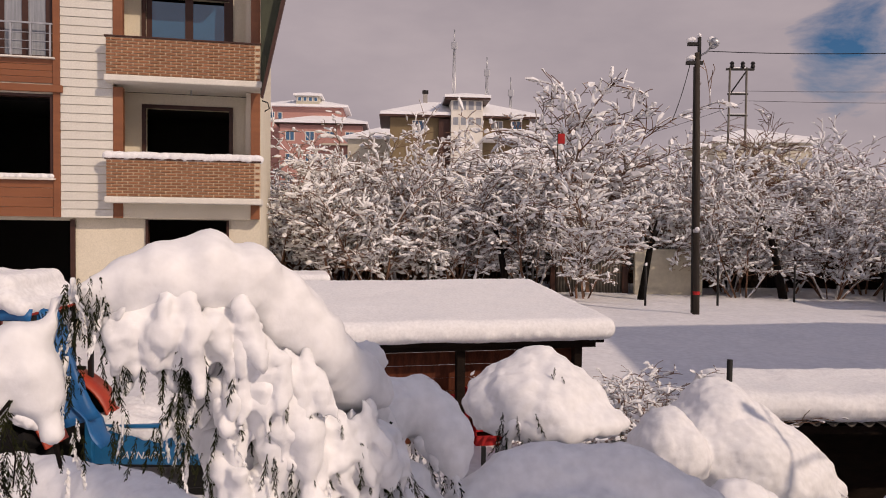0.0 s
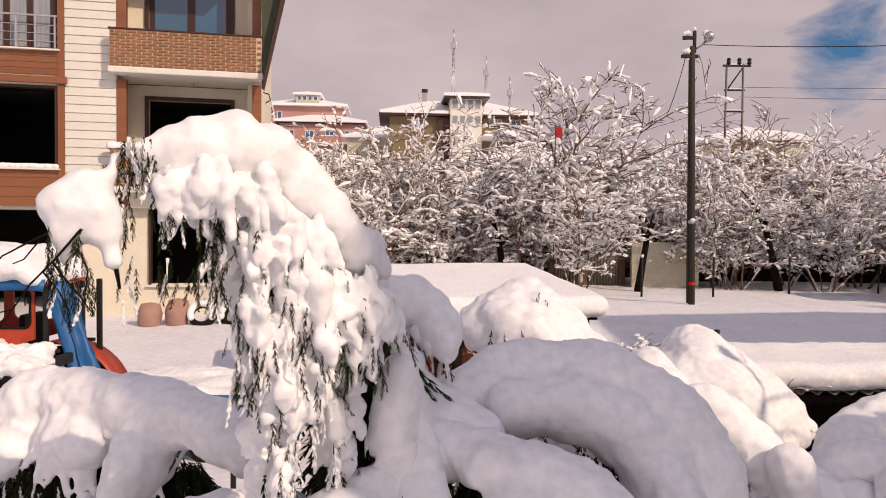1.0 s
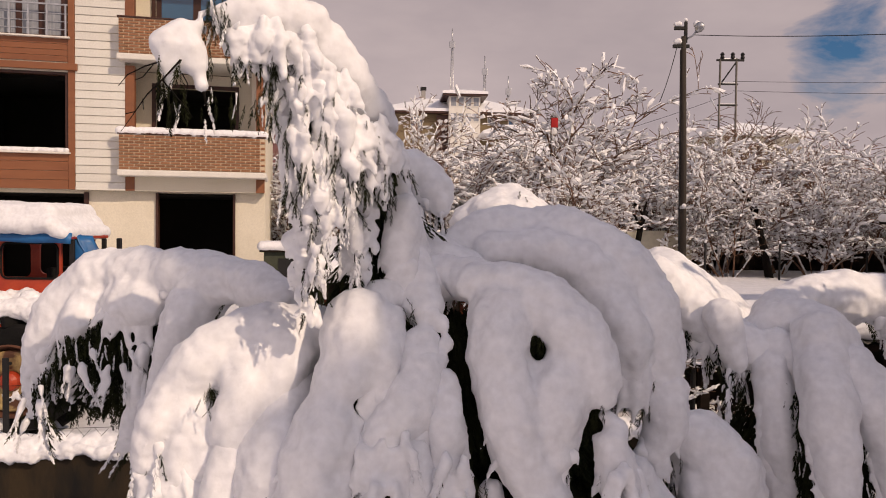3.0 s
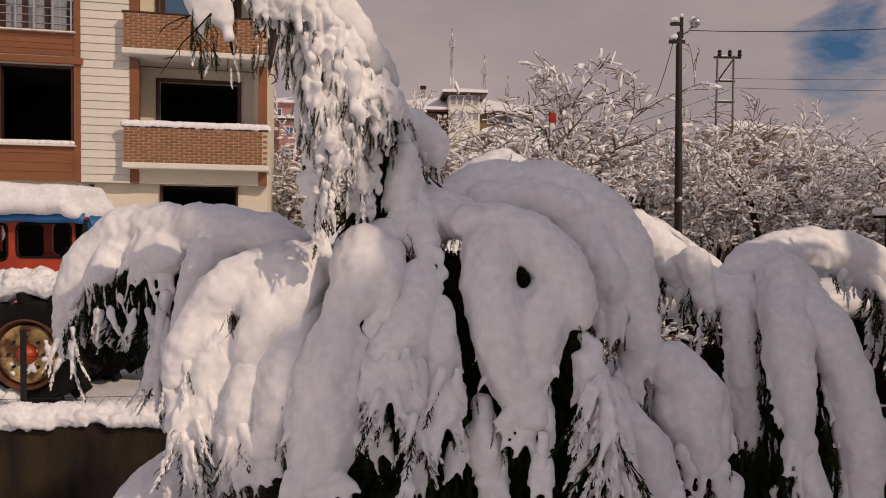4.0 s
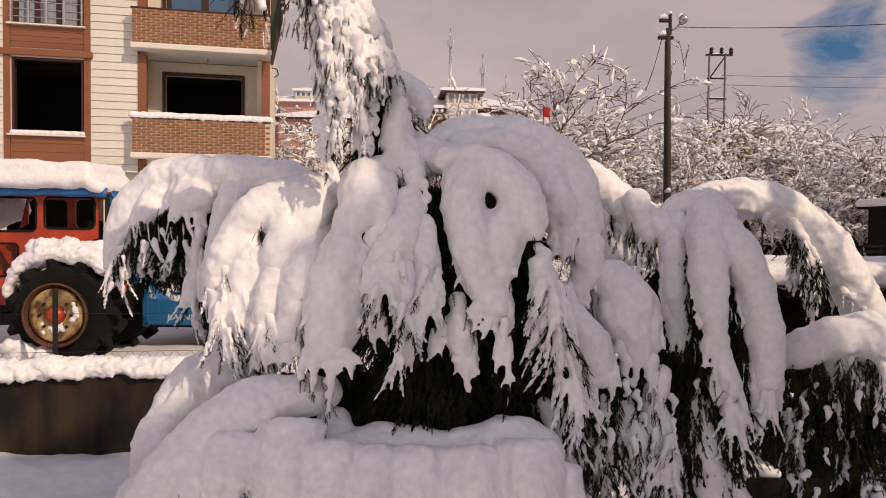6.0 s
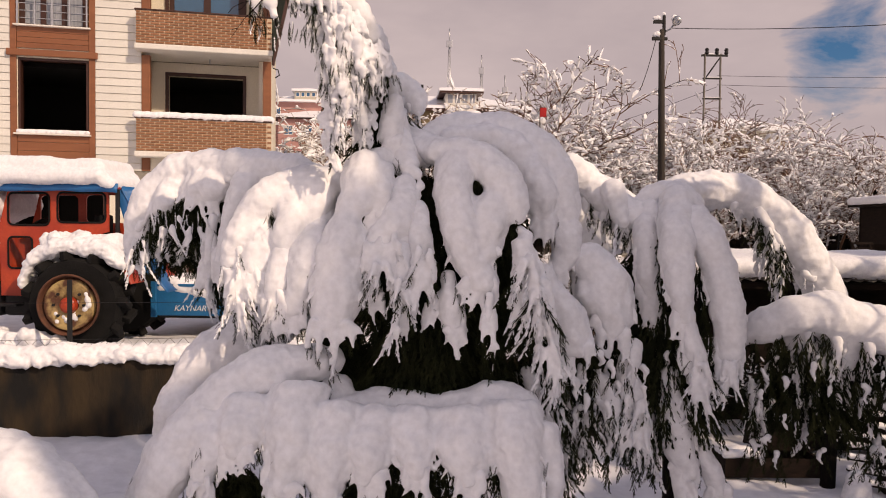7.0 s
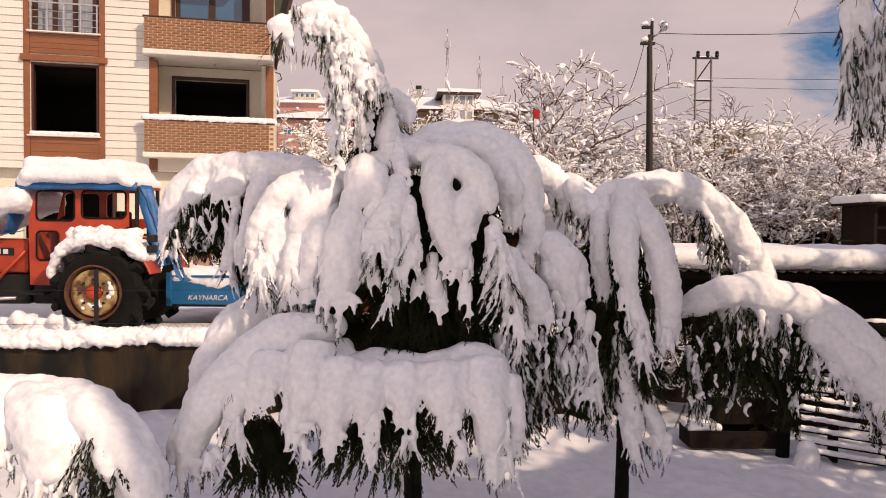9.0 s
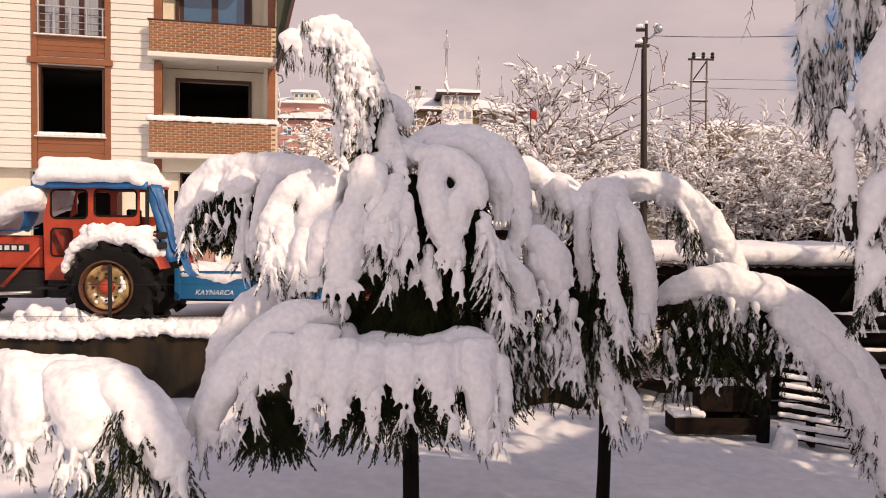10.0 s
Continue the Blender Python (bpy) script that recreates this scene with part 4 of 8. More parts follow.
for x in (0.45, 1.2):
    part("upright", box_bm(x, x + 0.06, -0.1, 0.05, -0.7, 0.6), TIMBER, fence)
sn = [(4.85 + random.uniform(-0.02, 0.02), 5.55, -0.45 + 0.07 * k, 0.17 - 0.012 * k) for k in range(4)]
tagged(melt(balls_mesh("snow_lump", sn, SNOW), 0.02, 4, 0.03, 0), "round lump of snow on the ground", "snow")
crate = thing("timber_crate", pose(3.55, 6.0, -0.36), "dark broken wooden crate under snow", "crate")
for a in (box_bm(0, 1.15, 0, 0.04, 0, 0.22), box_bm(0, 1.15, 0.4, 0.44, 0, 0.22), box_bm(0, 0.04, 0.045, 0.395, 0, 0.22), box_bm(1.11, 1.15, 0.045, 0.395, 0, 0.22)):
    part("board", a, TIMBER, crate)
up = thing("timber_crate", pose(3.95, 6.15, -0.08), "dark wooden box with snow on top", "crate")
part("front", box_bm(0, 0.7, 0, 0.03, 0, 0.3), TIMBER, up)
part("lid", box_bm(-0.02, 0.72, -0.01, 0.35, 0.305, 0.33), TIMBER, up)
part("side", box_bm(0, 0.03, 0.035, 0.34, 0, 0.3), TIMBER, up)
part("side", box_bm(0.67, 0.7, 0.035, 0.34, 0, 0.3), TIMBER, up)
sn = [(x, y, z, 0.06) for x in np.arange(3.58, 3.95, 0.05) for y, z in ((6.05, -0.1), (6.2, -0.1), (6.3, -0.1))] + [(x, 6.3, 0.29, 0.07) for x in np.arange(3.95, 4.6, 0.06)]
tagged(melt(balls_mesh("crate_snow", sn, SNOW), 0.02, 3, 0.04, 0.01), "snow on the crates", "snow")
plank = thing("plank", pose(4.05, 6.05, 0.75, 0, 42, 0), "snowy plank leaning against the post", "plank")
part("board", box_bm(0, 1.0, 0, 0.12, -0.02, 0.02), TIMBER, plank)
melt(balls_mesh("snow", [(x, 0.05, 0.04, 0.05) for x in np.arange(0.02, 1.0, 0.04)], SNOW, plank, "snow on the plank", 1), 0.016, 3, 0.02, 0)


# ---- weeping cypresses bowed under snow ----
def frond_template(seed, snowy=False, plain=False):
    """A hanging spray of unit length, pointing down: a stem with small side shoots, as quads."""
    r = random.Random(seed)
    V, F = [], []

    def blade(p, d, length, width):
        s = d.cross(Vector((r.uniform(-1, 1), r.uniform(-1, 1), r.uniform(-0.4, 0.4))))
        s = s.normalized() * width
        q = len(V)
        V.extend([p, p + d * length * 0.45 + s, p + d * length, p + d * length * 0.5 - s])
        F.append((q, q + 1, q + 2, q + 3))

    bend = Vector((r.uniform(-0.2, 0.2), r.uniform(-0.2, 0.2), 0))
    n = 16
    for k in range(n):
        t = k / n
        p = bend * (t * t) + Vector((0, 0, -t))
        blade(p, Vector((bend.x * 2 * t, bend.y * 2 * t, -1)).normalized(), 1.6 / n, 0.018 if not snowy else 0.05)
        span = 0.22 * (1 - t) ** 0.6 * (0.35 + min(1, t * 3)) + 0.04
        for s in range(2):
            w = 2.4 * k + s * math.pi + r.uniform(-0.5, 0.5)
            d = Vector((math.cos(w) * 0.75, math.sin(w) * 0.75, -0.8 - r.random() * 0.6)).normalized()
            L = span * r.uniform(0.6, 1.1)
            blade(p, d, L, (0.02 if not plain else 0.034) if not snowy else 0.06)
            if not snowy and not plain:
                for u in (0.4, 0.7):
                    e = (d + Vector((r.uniform(-1, 1), r.uniform(-1, 1), r.uniform(-0.9, 0.2))) * 0.7).normalized()
                    blade(p + d * L * u, e, L * 0.45, 0.013)
    return np.array([tuple(v) for v in V]), np.array(F)


FRONDS = [frond_template(s) for s in range(6)]
FRONDS_PLAIN = [frond_template(s + 40, False, True) for s in range(4)]
FRONDS_SNOW = [frond_template(s + 20, True) for s in range(4)]


class SnowTree:
    def __init__(self, label, trunk, seed):
        self.thing = thing("cypress_tree", pose(0, 0, 0), label, "cypress tree", "cypress trees in the garden")
        self.rng = random.Random(seed)
        self.balls, self.drips, self.green, self.inner, self.white, self.lumps = [], [], [], [], [], []
        self.boughs, self.drops, self.gaps = [self.balls], [], []
        if trunk:
            self.axis = spline(trunk, 0.1)
            tube_object("trunk", [p[:3] for p in self.axis], [p[3] for p in self.axis], BARK, self.thing, "dark rough trunk", 10)

    def bough(self):
        """Begin a fresh body of snow, which lies against the others without flowing into them."""
        self.balls = []
        self.boughs.append(self.balls)

    def frond(self, p, length, white=False, lean=(0, 0)):
        (self.white if white else self.green).append((*p, length, self.rng.uniform(0, 6.283), lean[0] + self.rng.gauss(0, 0.16), lean[1] + self.rng.gauss(0, 0.16)))

    def finger(self, p, length, r0):
        q, n = np.array(p, float), max(3, int(length / 0.022))
        drift = np.array([self.rng.gauss(0, 0.12), self.rng.gauss(0, 0.12), 0])
        for k in range(n):
            t = k / n
            self.drips.append((*q, r0 * (1 - 0.75 * t) * self.rng.uniform(0.85, 1.2)))
            q = q + np.array([0, 0, -length / n]) + drift * length / n + np.array([self.rng.gauss(0, 0.006), self.rng.gauss(0, 0.006), 0])
        return q

    def arc(self, pts, fringe, needles):
        """A bowed branch: its snow (x, y, z, radius), the length of its hanging fringe, and how much green shows."""
        g = self.rng
        line = spline(pts, 0.045)
        seed = g.uniform(0, 50)
        if len(pts) > 3:
            limb = [(p[0], p[1], p[2] - 0.35 * p[3]) for p in line]
            tube_object("limb", limb, [max(0.003, 0.015 * (1 - k / len(limb)) ** 1.3) for k in range(len(limb))], BARK, self.thing, sides=5)
        for k, p in enumerate(line):
            r = p[3] * (1 + 0.22 * noise.noise((seed, k * 0.35, 0)))
            self.balls.append((p[0], p[1], p[2], r))
            if k % 2 == 0:
                w = g.uniform(0, 6.283)
                e = r * g.uniform(0.3, 0.5)
                self.balls.append((p[0] + math.cos(w) * r * 0.6, p[1] + math.sin(w) * r * 0.6, p[2] + g.uniform(-0.5, 0.1) * r, e))
            if fringe and k > len(line) * 0.12:
                for s in range(2):
                    if g.random() < 0.8:
                        w = g.uniform(0, 6.283)
                        start = (p[0] + math.cos(w) * r * 0.7, p[1] + math.sin(w) * r * 0.7, p[2] - r * 0.7)
                        length = fringe * g.uniform(0.5, 1.5)
                        end = self.finger(start, length, min(0.04, max(0.016, r * 0.30)))
                        if g.random() < 0.7:
                            self.frond((end[0], end[1], end[2] + 0.05), g.uniform(0.07, 0.14), True)
                        if g.random() < 0.8 * needles:
                            self.frond(start, length * g.uniform(0.8, 1.3) + 0.04)
                            self.frond((start[0], start[1] - 0.012, start[2] - 0.02), length * g.uniform(0.9, 1.3) + 0.05, True)
            if needles:
                count = int(needles * 2.2 + g.random())
                for s in range(count):
                    w = g.uniform(0, 6.283)
                    d = g.uniform(0.1, 0.85) * r
                    self.frond((p[0] + math.cos(w) * d, p[1] + math.sin(w) * d, p[2] - r * 0.55), (0.05 + fringe * g.uniform(0.3, 1.0) + 0.5 * r), False, (0.25 * math.cos(w), 0.25 * math.sin(w)))

    def tassel(self, top, low, r, green):
        """A hanging string of snow clods; green is how much of the spray shows between them."""
        g = self.rng
        mid = [(a + b) / 2 + g.gauss(0, 0.012) for a, b in zip(top, low)]
        for p in spline([top, mid, low], 0.026):
            e = r * g.uniform(0.5, 1.05)
            if g.random() > 0.3 * green:
                q = (p[0] + g.gauss(0, 0.010), p[1] + g.gauss(0, 0.012), p[2])
                for s in range(3):
                    self.drips.append((q[0], q[1] - 0.004 * s, q[2] - 0.016 * s, 0.8 * e * (1 - 0.22 * s)))
                if green < 0.45 and g.random() < 0.6:
                    self.lumps.append((q[0] + g.gauss(0, 0.3 * r), q[1] - 0.6 * r, q[2], e * g.uniform(0.7, 1.0), g.uniform(1.2, 2.1)))
            for s in range(2):
                if g.random() < 0.55 * green:
                    self.frond((p[0] + g.gauss(0, 0.7 * r), p[1] - 1.25 * r, p[2]), g.uniform(0.05, 0.09), False)
            if g.random() < 0.5:
                self.frond((p[0] + g.gauss(0, 0.5 * r), p[1] - 0.5 * r, p[2]), g.uniform(0.04, 0.09), True)
        for k in range(3):
            self.frond((low[0] + g.gauss(0, 0.01), low[1] + g.gauss(0, 0.01), low[2] + 0.02 * k), g.uniform(0.05, 0.08), g.random() > green)

    def tongues(self, pts, count):
        """Drooping tongues of snow with green sprays between them, on the near side of a bough."""
        g = self.rng
        line = spline(pts, 0.03)
        for k in range(count):
            p = line[g.randrange(len(line))]
            w, out = g.uniform(-2.9, -0.25), g.uniform(0.55, 1.05)
            q = np.array([p[0] + math.cos(w) * p[3] * out, p[1] + math.sin(w) * p[3] * out, p[2] + g.uniform(-0.7, 0.1) * p[3]])
            L, r = g.uniform(0.05, 0.15), g.uniform(0.013, 0.031)
            drift = np.array([0.3 * math.cos(w) + g.gauss(0, 0.12), 0.25 * math.sin(w), -1.0])
            self.drops.append((q, drift * L, r))
            if k % 3 == 0:
                self.frond(q + drift * L * 0.4 + np.array([g.choice((-1, 1)) * r, 0.004, 0]), g.uniform(0.06, 0.11), False, (0.2 * math.cos(w), -0.1))
            if p[2] > 3.05:
                self.inner.append((p[0] + g.gauss(0, 0.03), p[1] + g.gauss(0.01, 0.025), p[2] - 0.02, g.uniform(0.08, 0.15), g.uniform(0, 6.283), g.gauss(0, 0.15), g.gauss(0, 0.15)))

    def tuft(self, top, low, width, count):
        """A drooping spray whose snow-coated shoots splay out like feathers."""
        g = self.rng
        top, low = np.array(top), np.array(low)
        run = np.linalg.norm(low - top)
        for k in range(count):
            u = g.random()
            side = g.choice((-1, 1)) * g.uniform(0.2, 1)
            p = top + (low - top) * u + np.array([side * width * 0.5 * (1 - 0.5 * u), g.uniform(-0.05, 0.02), 0])
            d = np.array([side * 0.45, g.uniform(-0.35, 0.1), -1.0])
            L = g.uniform(0.06, 0.13) + 0.15 * run
            n = max(4, int(L / 0.014))
            for s in range(n):
                self.drips.append((*(p + d * L * s / n), max(0.009, 0.024 * (1 - s / n) * g.uniform(0.7, 1.1))))
            if g.random() < 0.6:
                self.frond(p + d * 0.01 + np.array([0, 0.02, 0]), L * 1.25, False, (side * 0.45, 0))
            self.frond(p + d * L * 0.3, L * 0.9, True, (side * 0.45, -0.1))

    def lobe(self, line, tips, thick, ragged=0.35):
        """A broad hanging sheet of snow (x, y, z, half width) that ends in pointed fingers."""
        g = self.rng
        rows = spline(line, 0.028)
        seed, last = g.uniform(0, 90), len(rows) - 1
        for k, (x, y, z, h) in enumerate(rows):
            u = k / max(1, last)
            flat = thick * (1 - 0.42 * smooth(0.55, 1.0, u))
            x += 0.18 * h * noise.noise((seed, k * 0.3, 2))
            n = max(2, int(2 * h / 0.03))
            for s in range(n + 1):
                c = 2 * s / n - 1
                fold = noise.noise((seed + c * 2.2 * h / 0.1, k * 0.12, 5))
                r = flat * (1 - 0.45 * c * c) * (1 + 0.25 * fold)
                self.balls.append((x + c * (h - r * 0.6), y + 0.5 * h * c * c - 0.3 * flat * fold, z, r * 1.1))
            if k > len(rows) * 0.3:
                for s in (-1, 1):
                    if g.random() < ragged:
                        self.shoot((x + s * h * 0.8, y + 0.2 * h, z), (x + s * (h * 1.05 + 0.02), y + 0.02, z - g.uniform(0.05, 0.11)), 0.022)
        x, y, z, h = rows[-1]
        for tip in tips:
            start = (x + max(-h, min(h, (tip[0] - x) * 0.8)) * 0.85, y, z + 0.02)
            self.shoot(start, tip, min(0.036, thick * 0.8))
            for s in range(3):
                u = g.uniform(0.1, 0.75)
                p = [a + (b - a) * u for a, b in zip(start, tip)]
                w = g.choice((-1, 1))
                self.shoot(p, (p[0] + w * g.uniform(0.015, 0.04), p[1] - 0.01, p[2] - g.uniform(0.03, 0.08)), 0.015)

    def shoot(self, a, b, r):
        """One tapering finger of snow with a little green at its end."""
        g = self.rng
        a, b = np.array(a, float), np.array(b, float)
        L = float(np.linalg.norm(b - a))
        n = max(4, int(L / 0.013))
        bow = np.array([g.gauss(0, 0.05), g.gauss(0, 0.05), 0]) * L
        for k in range(n + 1):
            u = k / n
            self.drips.append((*(a + (b - a) * u + bow * 4 * u * (1 - u)), max(0.008, r * (1 - 0.72 * u) * g.uniform(0.85, 1.12))))
        self.frond(b + np.array([0, 0.012, 0.03]), 0.05 + 0.25 * L, False)
        if g.random() < 0.5:
            self.frond(a + (b - a) * 0.5 + np.array([0, 0.02, 0]), 0.5 * L + 0.05, False)

    def hole(self, a, b, r):
        """A gap where the snow has slid off and the dark inside shows."""
        a, b = np.array(a), np.array(b)
        self.gaps.append((a, b, r))
        for k in range(26):
            q = a + (b - a) * self.rng.random()
            self.inner.append((q[0] + self.rng.gauss(0, 0.02), q[1] + self.rng.uniform(0.05, 0.1), q[2] + 0.03 + self.rng.uniform(0, 0.04), self.rng.uniform(0.08, 0.13), self.rng.uniform(0, 6.283), 0, 0))

    def clear(self, ball):
        """Whether a ball of snow lies outside every gap."""
        for a, b, r in self.gaps:
            c = np.array(ball[:3])
            t = min(1.0, max(0.0, float(np.dot(c - a, b - a) / max(1e-6, np.dot(b - a, b - a)))))
            d = c - a - (b - a) * t
            if abs(d[1]) < 0.16 and math.hypot(d[0], d[2]) < r + 0.42 * ball[3]:
                return False
        return True

    def veil(self, a, b, length, count):
        """Dark sprays hanging in a row beneath the edge of the snow, a few of them dusted."""
        g = self.rng
        a, b = np.array(a), np.array(b)
        for k in range(count):
            p = a + (b - a) * g.random() + np.array([g.gauss(0, 0.015), g.uniform(-0.03, 0.06), g.uniform(-0.05, 0.05)])
            self.inner.append((*p, length * g.uniform(0.6, 1.15), g.uniform(0, 6.283), g.gauss(0, 0.1), g.gauss(0, 0.1)))
            if k % 5 == 0:
                self.frond(p + np.array([0, -0.03, -0.3 * length]), 0.45 * length, True)

    def poke(self, x, y, z, size=1.0):
        """A dark tuft of sprays where the snow has slid off."""
        g = self.rng
        for k in range(9):
            self.frond((x + g.gauss(0, 0.018) * size, y - 0.012 + g.gauss(0, 0.008), z + g.gauss(0, 0.022) * size), g.uniform(0.03, 0.055) * size, False, (g.gauss(0, 0.3), -0.25))

    def core(self, x, y, z0, z1, radius, count):
        """Dark inner foliage round the trunk."""
        g = self.rng
        for k in range(int(1.6 * count)):
            t = g.random()
            w, d = g.uniform(0, 6.283), radius * math.sqrt(g.random()) * (1.05 - 0.75 * t)
            self.inner.append((x + math.cos(w) * d, y + math.sin(w) * d, z0 + (z1 - z0) * t, g.uniform(0.10, 0.21), g.uniform(0, 6.283), 0.5 * math.cos(w) + g.gauss(0, 0.16), 0.5 * math.sin(w) + g.gauss(0, 0.16)))

    def clumps(self, x0, x1, y0, y1, z0, z1, count, size=0.05, reach=0.25):
        """Small pads of snow caught on hanging foliage."""
        g = self.rng
        for k in range(count):
            p = np.array([g.uniform(x0, x1), g.uniform(y0, y1), g.uniform(z0, z1)])
            for s in range(6):
                q = p + np.array([g.gauss(0, 0.010), g.gauss(0, 0.010), -0.022 * s])
                self.drips.append((*q, size * g.uniform(0.5, 0.85) * (1 - 0.11 * s)))
            for s in range(3):
                self.frond((p[0] + g.gauss(0, 0.03), p[1] + 0.03, p[2] - 0.02), reach * g.uniform(0.65, 1.35))

    def finish(self, voxel, lumps=0.045):
        for k, balls in enumerate(self.boughs):
            balls = [b for b in balls if self.clear(b)]
            if balls:
                melt(balls_mesh("snow_load", balls, SNOW, self.thing, "thick smooth wet snow"), voxel * 1.15, 3, lumps * (1.3 if k == 0 else 1.1), 0.014)
        melt(balls_mesh("snow_fringe", self.drips, SNOW, self.thing, "snow hanging in ragged strings", 1), voxel, 3, 0.0, 0.008)["kind"] = "stuff"
        if self.drops:
            v, f = BALL3
            t = (1 - v[:, 2]) / 2
            wide = 0.55 + 0.55 * np.sin(np.pi * (0.08 + 0.84 * t)) - 0.08 * t ** 3
            VV = []
            for q, d, r in self.drops:
                a, b, c = [self.rng.uniform(0, 6.28) for s in range(3)]
                e = wide * (1 + 0.24 * np.sin(6 * t + a + 2 * v[:, 0]) + 0.2 * np.sin(11 * t + b + 3 * v[:, 1]) + 0.1 * np.sin(4 * v[:, 0] + 3 * v[:, 1] + c))
                VV.append(np.stack([v[:, 0] * r * e, v[:, 1] * r * 0.85 * e, np.zeros(len(v))], 1) + q + d[None] * (t ** 1.0)[:, None] + np.array([0, 0, 0.2 * r])[None])
            F = (f[None] + (np.arange(len(VV)) * len(v))[:, None, None]).reshape(-1, 3)
            ob = mesh_arrays("drooping_snow", np.concatenate(VV), F, SNOW, self.thing, "drooping tongues of snow")
            ob["kind"] = "stuff"
            melt(ob, 0.0062, 2, 0.03, 0.022)
        if self.lumps:
            v, f = BALL2
            taper = np.stack([v[:, 0] * (1 + 0.35 * v[:, 2]), v[:, 1] * (1 + 0.35 * v[:, 2]), v[:, 2]], 1)
            VV = []
            for k, (x, y, z, r, tall) in enumerate(self.lumps):
                a, b, c = [self.rng.uniform(0, 6.28) for s in range(3)]
                d = 1 + 0.13 * np.sin(3.1 * v[:, 0] + a) + 0.13 * np.sin(3.7 * v[:, 2] + b) + 0.1 * np.sin(4.3 * v[:, 1] + 2 * v[:, 2] + c)
                VV.append(taper * d[:, None] * (r, r, r * tall) + (x, y, z))
            F = (f[None] + (np.arange(len(VV)) * len(v))[:, None, None]).reshape(-1, 3)
            ob = mesh_arrays("clinging_snow", np.concatenate(VV), F, SNOW, self.thing, "lumps of snow lying over one another")
            ob["kind"] = "stuff"
            melt(ob, 0.0075, 2, 0.03, 0.014)
        for name, rows, temps, mat, label, thin in (("foliage", self.green, FRONDS, NEEDLE, "dark green hanging sprays", 1.0), ("inner_foliage", self.inner, FRONDS_PLAIN, NEEDLE, "dark inner foliage", 1.0), ("frosted_foliage", self.white, FRONDS_SNOW, SNOW, "sprays coated in snow", 0.8)):
            VV, FF, base = [], [], 0
            for k, (x, y, z, L, w, ax, ay) in enumerate(rows):
                v, f = temps[k % len(temps)]
                c, s = math.cos(w), math.sin(w)
                q = v * (L * 0.8 * thin, L * 0.8 * thin, L)
                a = np.stack([q[:, 0] * c - q[:, 1] * s, q[:, 0] * s + q[:, 1] * c, q[:, 2]], 1)
                a[:, 0] += -a[:, 2] * ax
                a[:, 1] += -a[:, 2] * ay
                VV.append(a + (x, y, z))
                FF.append(f + base)
                base += len(v)
            if VV:
                mesh_arrays(name, np.concatenate(VV), np.concatenate(FF), mat, self.thing, label, False)["kind"] = "stuff"


main = SnowTree("tall weeping cypress bent over under heavy snow", [(0.10, 1.95, -0.5, 0.075), (0.10, 1.93, 0.6, 0.065), (0.02, 1.95, 1.8, 0.055), (-0.12, 1.95, 2.7, 0.045), (-0.2, 1.88, 3.2, 0.035)], 3)
second = SnowTree("slim weeping cypress arched over with snow", [(1.76, 2.55, -0.6, 0.062), (1.78, 2.5, 0.6, 0.055), (1.76, 2.5, 1.6, 0.05), (1.72, 2.5, 2.4, 0.04)], 5)
bush = SnowTree("low cypress bush buried in bright snow", [(-1.75, 1.0, -0.3, 0.06), (-1.7, 1.0, 0.5, 0.05), (-1.7, 1.05, 1.2, 0.03)], 7)
near = SnowTree("tall cypress with long hanging snow-loaded boughs", [(3.0, -0.1, -0.5, 0.09), (2.95, -0.1, 1.5, 0.08), (2.85, 0.0, 3.2, 0.06), (2.7, 0.1, 4.4, 0.04)], 9)
# spire
main.arc([(-0.64, 1.34, 3.80, 0.034), (-0.58, 1.37, 3.83, 0.062), (-0.53, 1.40, 3.845, 0.078), (-0.47, 1.44, 3.85, 0.084), (-0.40, 1.48, 3.825, 0.086), (-0.35, 1.53, 3.78, 0.085), (-0.29, 1.58, 3.70, 0.081), (-0.25, 1.64, 3.62, 0.077), (-0.19, 1.70, 3.57, 0.066), (-0.15, 1.74, 3.55, 0.045)], 0.0, 0.0)
main.arc([(-0.21, 1.70, 3.53, 0.045), (-0.14, 1.79, 3.42, 0.045), (-0.09, 1.84, 3.28, 0.04), (-0.07, 1.87, 3.14, 0.05), (-0.06, 1.88, 2.98, 0.07)], 0.0, 0.0)
main.arc([(-0.29, 1.66, 3.30, 0.04), (-0.27, 1.66, 3.20, 0.045), (-0.26, 1.66, 3.11, 0.034), (-0.26, 1.66, 3.04, 0.012)], 0.05, 0.3)
main.arc([(-0.09, 1.90, 3.09, 0.075), (-0.03, 1.78, 2.92, 0.075), (-0.02, 1.68, 2.77, 0.07), (-0.04, 1.60, 2.64, 0.06)], 0.0, 0.3)
main.arc([(-0.68, 1.28, 3.81, 0.022), (-0.65, 1.30, 3.82, 0.024), (-0.62, 1.33, 3.83, 0.03)], 0.0, 0.0)
main.arc([(-0.68, 1.26, 3.77, 0.03), (-0.72, 1.24, 3.73, 0.062), (-0.75, 1.22, 3.70, 0.062), (-0.76, 1.20, 3.66, 0.03)], 0.0, 0.2)
main.arc([(-0.71, 1.24, 3.69, 0.066), (-0.68, 1.24, 3.65, 0.05), (-0.66, 1.24, 3.59, 0.026), (-0.65, 1.24, 3.53, 0.01)], 0.0, 0.2)
main.arc([(-0.75, 1.22, 3.65, 0.045), (-0.75, 1.22, 3.60, 0.022), (-0.75, 1.22, 3.57, 0.01)], 0.0, 0.2)
